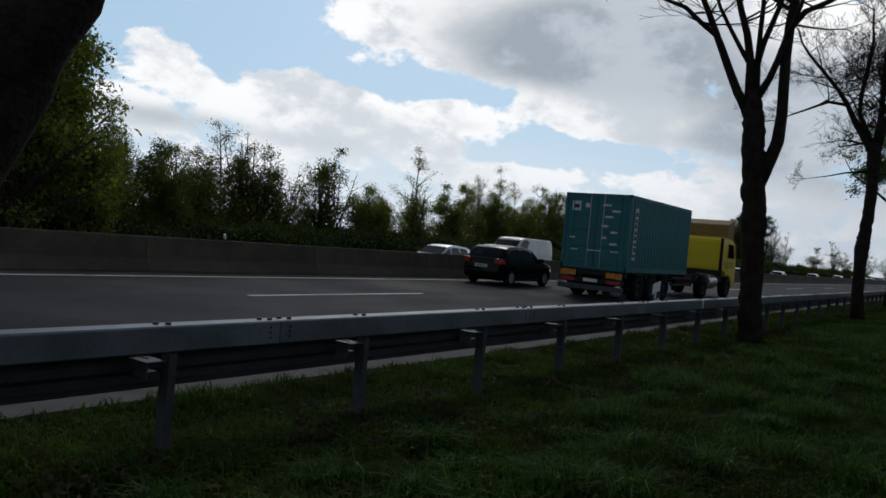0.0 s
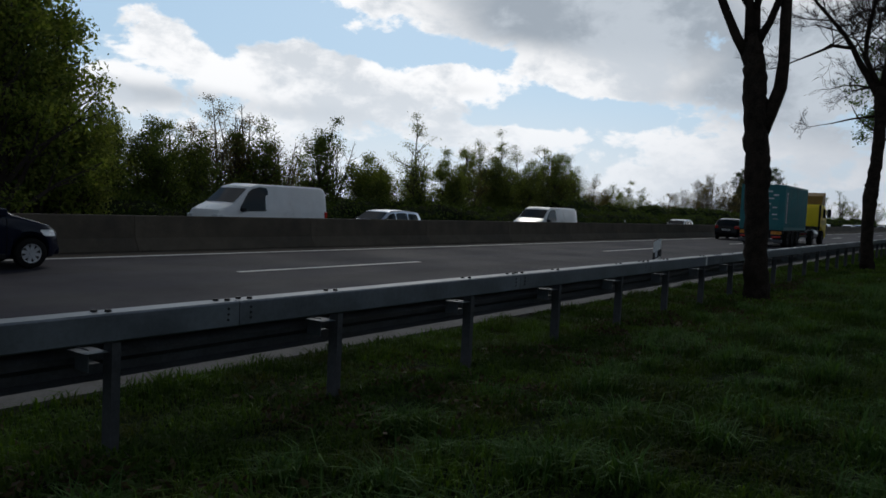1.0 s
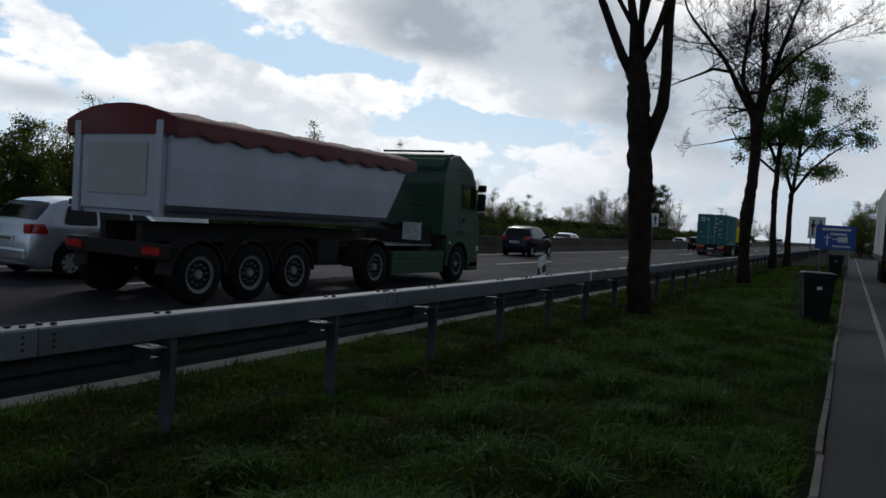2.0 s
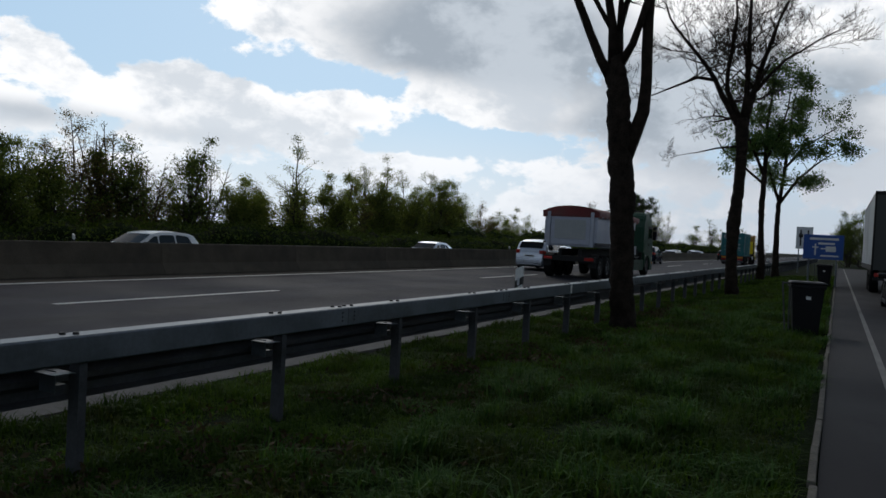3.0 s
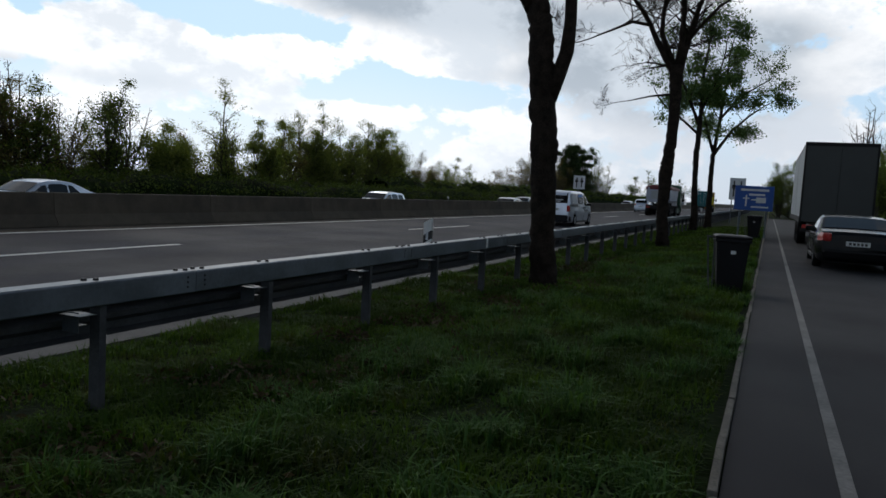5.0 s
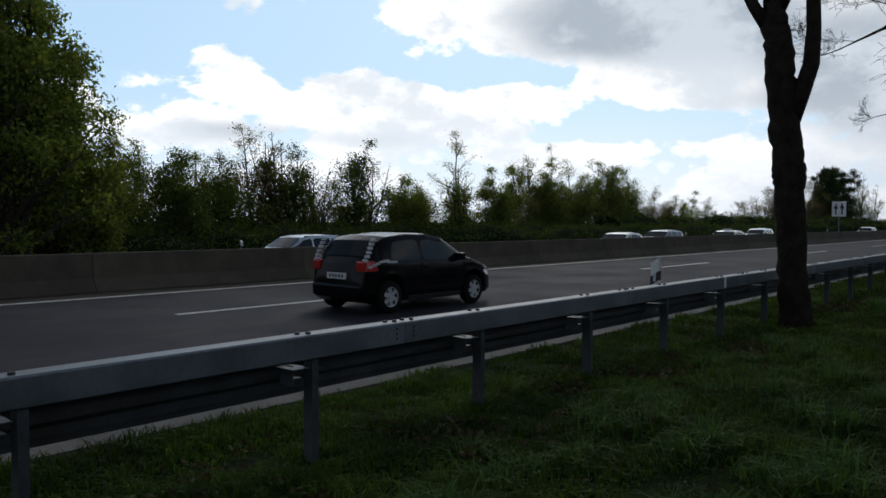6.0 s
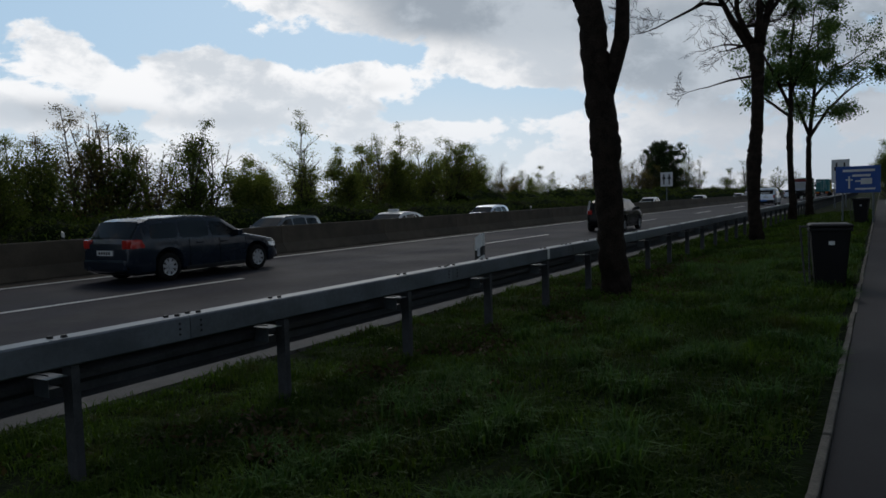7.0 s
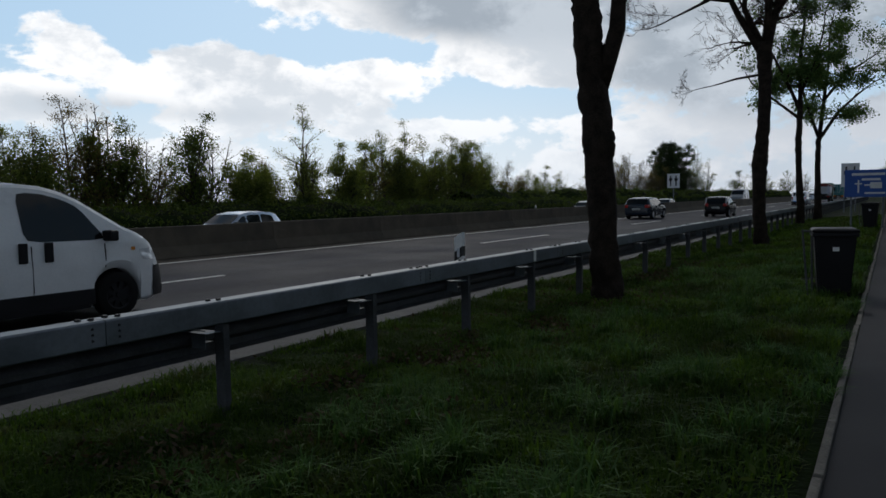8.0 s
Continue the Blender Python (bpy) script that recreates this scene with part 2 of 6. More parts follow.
LEAF_FRESH = leaf_material("leaves_fresh", (0.105, 0.145, 0.036), (0.235, 0.265, 0.075), 0.6)
LEAF_BROWN = leaf_material("leaves_reddish", (0.10, 0.085, 0.03), (0.20, 0.16, 0.06), 0.5)
LEAF_BLUE = leaf_material("leaves_cool", (0.045, 0.10, 0.035), (0.11, 0.17, 0.05), 0.4)
HEDGE = leaf_material("undergrowth", (0.030, 0.052, 0.012), (0.095, 0.135, 0.028), 0.4)
WHITE_PLASTIC = material("white_plastic", (0.75, 0.75, 0.73), 0.5, 0, 0.08, 6, 40, 0.03)
BLACK_PLASTIC = material("black_plastic", (0.009, 0.009, 0.011), 0.5, 0, 0.15, 6, 60, 0.08, spec=0.25)
RUBBER = material("rubber", (0.010, 0.010, 0.010), 0.85, 0, 0.2, 8, 60, 0.15, spec=0.15)
CHROME = material("bright_metal", (0.62, 0.63, 0.65), 0.25, 1.0, 0.06, 6, 40, 0.0)
ALLOY = material("alloy", (0.45, 0.46, 0.48), 0.35, 0.9, 0.1, 6, 40, 0.0)
GLASS = glass_material("tinted_glass", (0.10, 0.115, 0.115))
GLASS_CLEAR = glass_material("clear_glass", (0.93, 0.97, 0.96), 0.04)
GLASS_DARK = material("blackened_glass", (0.006, 0.008, 0.009), 0.04, 0, 0.05, 4, 30, 0.0, spec=0.3)
RED_LENS = material("red_lens", (0.45, 0.02, 0.015), 0.2, 0, 0.1, 8, 40, 0.0, coat=0.6)
AMBER_LENS = material("amber_lens", (0.6, 0.22, 0.02), 0.25, 0, 0.1, 8, 40, 0.0, coat=0.5)
CLEAR_LENS = material("lamp_lens", (0.7, 0.72, 0.75), 0.12, 0.2, 0.1, 8, 40, 0.0, coat=0.6)
PLATE = material("number_plate", (0.7, 0.7, 0.68), 0.5, 0, 0.06, 6, 40, 0.0)
SIGN_WHITE = material("sign_white", (0.72, 0.73, 0.74), 0.5, 0, 0.06, 3, 40, 0.0)
SIGN_BLUE = material("sign_blue", (0.012, 0.085, 0.36), 0.45, 0, 0.06, 3, 40, 0.0)
SIGN_BLACK = material("sign_black", (0.02, 0.02, 0.02), 0.5, 0, 0.06, 3, 40, 0.0)


# ---- building helpers ----
def link(name, verts, faces, mat, parent=None, smooth=False, label=""):
    me = bpy.data.meshes.new(name)
    me.from_pydata([tuple(v) for v in verts], [], faces)
    me.materials.append(mat)
    if smooth:
        me.shade_smooth()
    me.update()
    ob = new(name, me)
    ob.parent = parent
    if label:
        ob["label"] = label
    return ob


def part(name, bm, mat, parent=None, label="", smooth=False):
    me = bpy.data.meshes.new(name)
    bmesh.ops.recalc_face_normals(bm, faces=bm.faces[:])
    bm.to_mesh(me)
    bm.free()
    me.materials.append(mat)
    if smooth:
        me.shade_smooth()
    ob = new(name, me)
    ob.parent = parent
    if label:
        ob["label"] = label
    return ob


def share(name, ob, m, parent=None):
    """Another object on the same mesh."""
    o = new(name, ob.data)
    o.parent = parent
    o.matrix_basis = m
    return o


def add_box(bm, x0, x1, y0, y1, z0, z1, bevel=0.0, m=None):
    geo = bmesh.ops.create_cube(bm, size=1.0, matrix=Matrix.Translation(((x0 + x1) / 2, (y0 + y1) / 2, (z0 + z1) / 2)) @ Matrix.Diagonal((abs(x1 - x0), abs(y1 - y0), abs(z1 - z0), 1)))
    vs = geo["verts"]
    if bevel:
        es = list({e for v in vs for e in v.link_edges})
        r = bmesh.ops.bevel(bm, geom=es, offset=bevel, segments=2, affect="EDGES", profile=0.6)
        vs = list({v for f in r["faces"] for v in f.verts} | {v for v in vs if v.is_valid})
    if m is not None:
        bmesh.ops.transform(bm, matrix=m, verts=[v for v in vs if v.is_valid])
    return vs


def add_rod(bm, a, b, r, r2=None, sides=8):
    a, b = Vector(a), Vector(b)
    d = b - a
    m = Matrix.Translation((a + b) / 2) @ d.to_track_quat("Z", "Y").to_matrix().to_4x4()
    bmesh.ops.create_cone(bm, cap_ends=True, segments=sides, radius1=r, radius2=r if r2 is None else r2, depth=d.length, matrix=m)


def box_part(name, dims, mat, parent, label="", bevel=0.0):
    bm = bmesh.new()
    add_box(bm, *dims, bevel=bevel)
    return part(name, bm, mat, parent, label)


def rods_part(name, rods, mat, parent, label="", sides=8):
    bm = bmesh.new()
    for a, b, r in rods:
        add_rod(bm, a, b, r, sides=sides)
    return part(name, bm, mat, parent, label, smooth=False)


def prism(bm, outline, y0, y1):
    """A solid from an outline in x and z, between two y."""
    a = [bm.verts.new((x, y0, z)) for x, z in outline]
    b = [bm.verts.new((x, y1, z)) for x, z in outline]
    bm.faces.new(a)
    bm.faces.new(b[::-1])
    for i in range(len(a)):
        j = (i + 1) % len(a)
        bm.faces.new((a[j], a[i], b[i], b[j]))


def extrude_x(name, outline, x0, x1, mat, parent=None, closed=True, steps=1, label=""):
    """A bar with an outline in y and z, along x."""
    n = len(outline)
    verts, faces = [], []
    for i in range(steps + 1):
        x = x0 + (x1 - x0) * i / steps
        verts += [(x, y, z) for y, z in outline]
    for i in range(steps):
        for j in range(n if closed else n - 1):
            k = (j + 1) % n
            faces.append((i * n + j, i * n + k, (i + 1) * n + k, (i + 1) * n + j))
    if closed:
        faces += [tuple(range(n))[::-1], tuple(range(steps * n, steps * n + n))]
    ob = link(name, verts, faces, mat, parent, label=label)
    return ob


# ---- ground, roads, barrier ----
def ground_z(y):
    return float(np.interp(y, [-60, -14, -9.6, -4.2, -3.2, -1.8, -0.6, 0.1, 0.5, 1.36, 1.6, 12.6, 13.0, 25.5, 27.0, 31.0, 36.0, 60.0], [0.6, 0.25, 0.12, 0.17, 0.13, 0.02, -0.10, -0.13, -0.14, -0.11, -0.16, -0.14, -0.4, -0.5, -0.35, 0.1, 0.2, 0.0]))


def build_ground():
    xs = [-900, -300, -120, -60] + [-40 + 1.0 * i for i in range(0, 101)] + [80, 120, 200, 400, 900, 2200]
    ys = [-1200, -400, -120, -60, -30, -14, -9.6, -4.26] + [-4.2 + 0.35 * i for i in range(12)] + [0.1, 0.5, 1.0, 1.36, 1.6, 12.6, 13.0, 25.5, 27.0, 29, 31, 33, 36, 45, 60, 120, 400, 1500]
    verts, faces = [], []
    for x in xs:
        for y in ys:
            z = ground_z(y)
            if -4.2 < y < 0.0:
                z += 0.035 * noise.noise((x * 0.7, y * 0.9, 0.0)) + 0.02 * noise.noise((x * 2.1, y * 2.3, 4.0))
            verts.append((x, y, z))
    n = len(ys)
    for i in range(len(xs) - 1):
        for j in range(n - 1):
            faces.append((i * n + j, (i + 1) * n + j, (i + 1) * n + j + 1, i * n + j + 1))
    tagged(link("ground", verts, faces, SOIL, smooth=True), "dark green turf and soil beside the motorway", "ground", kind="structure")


def slab(name, y0, y1, z0, z1, mat, label, x0=-600, x1=1600, low=0.35):
    steps = 120
    ob = extrude_x(name, [(y0, z0), (y1, z1), (y1, z1 - low), (y0, z0 - low)], x0, x1, mat, steps=steps)
    return tagged(ob, label, "road", kind="structure")


build_ground()
slab("road", 2.5, 12.75, -0.045, 0.03, ASPHALT, "dark grey asphalt motorway carriageway")
slab("road_opposite", 13.1, 25.0, -0.3, -0.42, ASPHALT, "dark grey asphalt opposite carriageway")
slab("pavement", 1.42, 2.5, -0.075, -0.045, EDGE, "pale concrete edge strip under the guardrail", -300, 600)
slab("parking_road", -9.4, -4.33, 0.18, 0.19, ASPHALT_OLD, "dark grey asphalt lane of the rest area", -200, 88)


def road_line(name, y, z, width, x0, x1, label, paint=None):
    ob = extrude_x(name, [(y - width / 2, z), (y + width / 2, z), (y + width / 2, z - 0.02), (y - width / 2, z - 0.02)], x0, x1, paint or PAINT_LINE, steps=max(1, int((x1 - x0) / 20)))
    return tagged(ob, label, "road marking", kind="structure")


def road_z(y):
    return -0.045 + (y - 2.5) / 10.25 * 0.075


road_line("edge_line", 11.6, road_z(11.6) + 0.005, 0.2, -500, 1500, "solid white line beside the median barrier")
GUTTER = material("gutter_dirt", (0.062, 0.053, 0.044), 0.95, 0, 0.3, 0.6, 40, 0.3, dirt=(0.036, 0.032, 0.03), spec=0.15)
road_line("gutter_strip", 12.2, road_z(12.2) + 0.006, 0.82, -500, 1500, "dusty strip of old asphalt below the barrier", GUTTER)
road_line("edge_line_near", 4.1, road_z(4.1) + 0.005, 0.2, -500, 1500, "solid white line beside the hard shoulder")
dash = None
for i in range(-16, 40):
    x = -0.64 + 18.0 * i
    dash = road_line("lane_dash", 7.945, road_z(7.945) + 0.005, 0.16, x, x + 6.0, "white dash of the lane line")
    dash["group"] = "lane dashes"
road_line("parking_line", -4.94, 0.195, 0.08, -120, 87, "worn white line along the rest area lane", WORN_PAINT)
road_line("parking_line_far", -8.3, 0.195, 0.13, 8, 87, "worn white line at the far side of the lane", WORN_PAINT)


def build_barrier():
    yc = 12.95
    prof = [(yc - 0.32, -0.1), (yc - 0.32, 0.06), (yc - 0.30, 0.09), (yc - 0.15, 0.36), (yc - 0.10, 0.90), (yc - 0.085, 0.925), (yc + 0.085, 0.925), (yc + 0.10, 0.90), (yc + 0.15, 0.36), (yc + 0.30, 0.0), (yc + 0.32, -0.45)]
    wall = tagged(new("wall_median"), "weathered concrete safety barrier on the median", "barrier", kind="structure")
    first = extrude_x("barrier_section", prof, 0.0, 5.985, CONCRETE, wall)
    first.location.x = -120.0
    for i in range(1, 75):
        share("barrier_section", first, Matrix.Translation((-120.0 + 6.0 * i, 0, 0)), wall)
    extrude_x("barrier_section_far", prof, 330, 1500, CONCRETE, wall)
    extrude_x("barrier_section_back", prof, -500, -120.02, CONCRETE, wall)


build_barrier()


# ---- kerb ----
def build_kerb():
    kerb = tagged(new("kerb"), "pale concrete kerb stones along the grass", "kerb", kind="structure")
    bm = bmesh.new()
    add_box(bm, 0, 0.99, -4.325, -4.275, -0.02, 0.212, bevel=0.012)
    first = part("kerb_stone", bm, KERB, kerb)
    first.location.x = -30.0
    rnd = random.Random(4)
    for i in range(1, 120):
        share("kerb_stone", first, pose(-30.0 + i, rnd.uniform(-0.008, 0.008), rnd.uniform(-0.01, 0.008), 0, 0, rnd.uniform(-0.3, 0.3)), kerb)
    extrude_x("kerb_far", [(-4.36, 0.0), (-4.36, 0.22), (-4.25, 0.22), (-4.25, 0.0)], 90, 400, KERB, kerb)


build_kerb()


# ---- guardrail ----
def build_guardrail():
    rail = tagged(new("guardrail"), "galvanised steel guardrail with a box beam on posts", "guardrail")
    X0, N = -31.0, 56
    t = 0.004
    # box beam, 4 m a piece, joined over the middle of every second bay
    box = [(-0.075, 0.655), (-0.085, 0.665), (-0.085, 0.825), (-0.075, 0.838), (0.075, 0.838), (0.085, 0.825), (0.085, 0.665), (0.075, 0.655), (0.04, 0.655), (0.04, 0.66), (-0.04, 0.66), (-0.04, 0.655)]
    beam = extrude_x("box_beam", box, 0.0, 3.994, ZINC, rail)
    beam.location.x = X0
    for i in range(1, N):
        share("box_beam", beam, Matrix.Translation((X0 + 4.0 * i, 0, 0)), rail)
    # w beam on the road side
    wave = [(0.20, 0.655), (0.285, 0.63), (0.285, 0.57), (0.215, 0.525), (0.215, 0.485), (0.285, 0.44), (0.285, 0.38), (0.20, 0.355)]
    thick = wave + [(y + t, z) for y, z in wave[::-1]]
    wb = extrude_x("w_beam", thick, 0.0, 3.999, ZINC_DARK, rail)
    wb.location.x = X0
    for i in range(1, N):
        share("w_beam", wb, Matrix.Translation((X0 + 4.0 * i, 0, 0)), rail)
    # C shaped posts, open to one side
    bm = bmesh.new()
    add_box(bm, -0.030, -0.025, -0.05, 0.05, -0.75, 0.652)
    add_box(bm, -0.025, 0.030, 0.045, 0.05, -0.75, 0.652)
    add_box(bm, -0.025, 0.030, -0.05, -0.045, -0.75, 0.652)
    add_box(bm, 0.025, 0.030, -0.045, -0.02, -0.75, 0.652)
    add_box(bm, 0.025, 0.030, 0.02, 0.045, -0.75, 0.652)
    post = part("post", bm, ZINC_DARK, rail)
    post.location.x = X0 + 1.0 + 0.08
    # spacer bracket with a bright bent end
    bm = bmesh.new()
    add_box(bm, -0.10, -0.02, 0.05, 0.21, 0.50, 0.505)
    add_box(bm, -0.10, -0.094, 0.05, 0.21, 0.45, 0.60)
    add_box(bm, -0.17, -0.02, -0.045, 0.17, 0.585, 0.592, bevel=0.002)
    bracket = part("bracket", bm, ZINC, rail, "bright bent steel bracket")
    bracket.location.x = X0 + 1.0 + 0.05
    bm = bmesh.new()
    bmesh.ops.create_cone(bm, cap_ends=True, segments=6, radius1=0.022, radius2=0.018, depth=0.016)
    bolt = part("bolt", bm, BOLT, rail, "dark rusty bolt head")
    spots = []
    for k in range(2 * N):
        x = X0 + 1.0 + 2.0 * k
        spots += [(x - 0.035, 0.02, 0.846, 0), (x + 0.035, -0.02, 0.846, 0)]
    for k in range(N):
        for sx in (-0.10, 0.10):
            x = X0 + 4.0 * k + sx
            spots += [(x - 0.035, 0.02, 0.846, 0), (x + 0.035, -0.02, 0.846, 0)] + [(x, -0.086, z, 90) for z in (0.71, 0.75, 0.79)]
    spots.sort(key=lambda s: abs(s[0] + 1.0))
    bolt.matrix_basis = pose(spots[0][0], spots[0][1], spots[0][2], spots[0][3])
    for x, y, z, rx in spots[1:280]:
        share("bolt", bolt, pose(x, y, z, rx) @ Matrix.Scale(0.5 if rx else 1.0, 4), rail)
    bm = bmesh.new()
    for x, y, z, rx in spots[280:]:
        bmesh.ops.create_cone(bm, cap_ends=True, segments=5, radius1=0.022, radius2=0.018, depth=0.016, matrix=pose(x, y, z, rx))
    part("far_bolts", bm, BOLT, rail)["kind"] = "stuff"
    for i in range(1, 2 * N - 1):
        m = Matrix.Translation((X0 + 1.0 + 2.0 * i, 0, 0))
        share("post", post, m @ Matrix.Translation((0.08, 0, 0)), rail)
        share("bracket", bracket, m @ Matrix.Translation((0.05, 0, 0)), rail)
    # a small white reflector on the beam
    box_part("reflector", (3.97, 4.05, -0.094, -0.086, 0.672, 0.832), WHITE_PLASTIC, rail, "white reflector strip")


build_guardrail()


def build_delineator(x, y, z, h, turn=0.0, foot=-0.15):
    d = tagged(new("delineator_post"), "white plastic roadside delineator post with a black band", "delineator", group="delineator posts")
    d.matrix_basis = pose(x, y, z, 0, 0, turn)
    sec = [(-0.05, -0.06), (0.03, -0.055), (0.055, 0.0), (0.03, 0.055), (-0.05, 0.06)]

    def piece(name, z0, z1, tilt0, tilt1, grow, mat):
        n = len(sec)
        v = [(a * grow, b * grow, z0 + tilt0 * b) for a, b in sec] + [(a * grow, b * grow, z1 + tilt1 * b) for a, b in sec]
        f = [tuple(range(n))[::-1], tuple(range(n, 2 * n))] + [(i, (i + 1) % n, n + (i + 1) % n, n + i) for i in range(n)]
        link(name, v, f, mat, d)

    piece("stake", foot, h, 0.0, -0.6, 1.0, WHITE_PLASTIC)
    piece("black_band", h - 0.32, h - 0.19, -0.7, -0.7, 1.06, SIGN_BLACK)
    bm = bmesh.new()
    add_box(bm, -0.058, -0.05, -0.02, 0.02, h - 0.30, h - 0.18, bevel=0.002)
    part("reflector", bm, CLEAR_LENS, d)


for x in (2.58, 52.6, 102.6):
    build_delineator(x, 0.36, -0.06, 1.19, foot=0.44)


# ---- trees ----
class Wood:
    """Collects tapered round limbs and writes them as one mesh."""

    def __init__(self):
        self.v, self.f = [], []

    def limb(self, pts, radii, sides=6):
        pts = [Vector(p) for p in pts]
        base = len(self.v)
        for i, p in enumerate(pts):
            d = (pts[min(i + 1, len(pts) - 1)] - pts[max(i - 1, 0)]).normalized()
            a = d.cross(Vector((0.31, 0.95, 0.05))).normalized()
            b = d.cross(a)
            for k in range(sides):
                w = 2 * math.pi * k / sides
                self.v.append(p + radii[i] * (math.cos(w) * a + math.sin(w) * b))
        for i in range(len(pts) - 1):
            for k in range(sides):
                q = (k + 1) % sides
                self.f.append((base + i * sides + k, base + i * sides + q, base + (i + 1) * sides + q, base + (i + 1) * sides + k))
        self.f.append(tuple(range(base, base + sides))[::-1])
        self.f.append(tuple(range(base + (len(pts) - 1) * sides, base + len(pts) * sides)))

    def done(self, name, mat, parent, label="", smooth=True):
        return link(name, self.v, self.f, mat, parent, smooth, label)


def grow(wood, tips, rng, p, d, length, r, level, last, spread=0.6, droop=0.0, kids=(2, 3), shrink=0.68):
    """A branch with wobble, and its children."""
    n = 3 if level < last else 2
    pts, radii = [p.copy()], [r]
    d = d.normalized()
    for i in range(n):
        d = (d + Vector((rng.gauss(0, 0.13), rng.gauss(0, 0.13), rng.gauss(0.04 - droop, 0.1)))).normalized()
        p = p + d * (length / n)
        pts.append(p.copy())
        radii.append(max(0.005, r * (1 - 0.45 * (i + 1) / n)))
    wood.limb(pts, radii, 6 if level == 0 else (5 if level == 1 else 3))
    if level >= last:
        tips += pts[1:]
        return
    if level >= last - 1:
        tips.append(pts[-1])
    for _ in range(rng.randint(*kids)):
        at = rng.choice(pts[1:])
        if _ == 0:
            at = pts[-1]
        a = Vector((rng.gauss(0, 1), rng.gauss(0, 1), rng.gauss(0.15, 0.5))).normalized()
        nd = (d + a * spread * rng.uniform(0.7, 1.25)).normalized()
        grow(wood, tips, rng, at, nd, length * shrink * rng.uniform(0.75, 1.15), radii[-1] * rng.uniform(0.6, 0.85), level + 1, last, spread, droop, kids, shrink)


def leaf_cloud(name, centres, per, radius, size, mat, parent, seed, flat=0.0, label="", kind=""):
    """Many small leaves scattered round twig ends."""
    rs = np.random.RandomState(seed)
    c = np.repeat(np.array([tuple(q) for q in centres]), per, axis=0)
    n = len(c)
    c = c + rs.normal(0, radius, (n, 3)) * np.array([1, 1, 0.8])
    a = rs.normal(0, 1, (n, 3))
    a /= np.linalg.norm(a, axis=1, keepdims=True)
    b = rs.normal(0, 1, (n, 3))
    b -= (a * b).sum(1, keepdims=True) * a
    b /= np.linalg.norm(b, axis=1, keepdims=True)
    s = size * rs.uniform(0.55, 1.3, (n, 1))
    v = np.concatenate([c - a * s, c + b * s * 0.45, c + a * s, c - b * s * 0.45], 1).reshape(-1, 3)
    f = np.arange(4 * n).reshape(-1, 4)
    me = bpy.data.meshes.new(name)
    me.vertices.add(4 * n)
    me.vertices.foreach_set("co", v.ravel())
    me.loops.add(4 * n)
    me.loops.foreach_set("vertex_index", f.ravel())
    me.polygons.add(n)
    me.polygons.foreach_set("loop_start", np.arange(0, 4 * n, 4))
    me.materials.append(mat)
    me.update(calc_edges=True)
    ob = new(name, me)
    ob.parent = parent
    if label:
        ob["label"] = label
    if kind:
        ob["kind"] = kind
    return ob


# trees of the verge: the side that the camera sees is laid out along "across"
def verge_tree(x, y, trunk, limbs, seed, label, last=4, leaves=0, spread=0.55, twig=1.5, bend=(0.2, -0.98), kids=(2, 3), bud=5.2, girth=1.0):
    t = tagged(new("tree"), label, "tree", group="trees of the verge")
    t.location = (x, y, ground_z(y) - 0.05)
    rng = random.Random(seed)
    across = Vector((bend[0], bend[1], 0)).normalized()
    deep = Vector((across.y, -across.x, 0))
    w = Wood()
    pts, radii = [], []
    for s, z, r in trunk:
        pts.append(across * s + Vector((0, 0, z)))
        radii.append(r * girth)
    # gnarled outline: more rings with small swellings
    fine_p, fine_r = [], []
    for i in range(len(pts) - 1):
        for q in range(6):
            f = q / 6
            p = pts[i].lerp(pts[i + 1], f)
            fine_p.append(p + Vector((rng.gauss(0, 0.012), rng.gauss(0, 0.012), 0)))
            fine_r.append((radii[i] * (1 - f) + radii[i + 1] * f) * rng.uniform(0.95, 1.07))
    fine_p.append(pts[-1])
    fine_r.append(radii[-1])
    w.limb(fine_p, fine_r, 14)
    b = Wood()
    tips = []
    for limb in limbs:
        d0 = rng.uniform(-0.25, 0.25)
        lp = [across * s + deep * (d0 * max(0, i)) * 0.6 + Vector((0, 0, z)) for i, (s, z, r) in enumerate(limb)]
        lr = [r * girth for s, z, r in limb]
        b.limb(lp, lr, 9)
        for i in range(1, len(lp)):
            if lp[i].z > bud:
                for _ in range(2):
                    a = Vector((rng.gauss(0, 1), rng.gauss(0, 1), rng.uniform(0.0, 0.9))).normalized()
                    at = lp[i - 1].lerp(lp[i], rng.uniform(0.3, 1))
                    grow(b, tips, rng, at, a, twig * rng.uniform(0.7, 1.2), lr[i] * 0.42, 1, last, spread, kids=kids)
        grow(b, tips, rng, lp[-1], (lp[-1] - lp[-2]), twig * 1.3 * min(1.0, lr[-1] / 0.045), lr[-1], 1, last, spread, kids=kids)
    w.done("trunk", BARK, t)
    b.done("branchwork", BARK, t, "dark bare branches")
    if leaves:
        leaf_cloud("crown", tips, leaves * 3, 0.23, 0.085, LEAF_BLUE, t, seed, label="loose fresh green leaves")
    return t


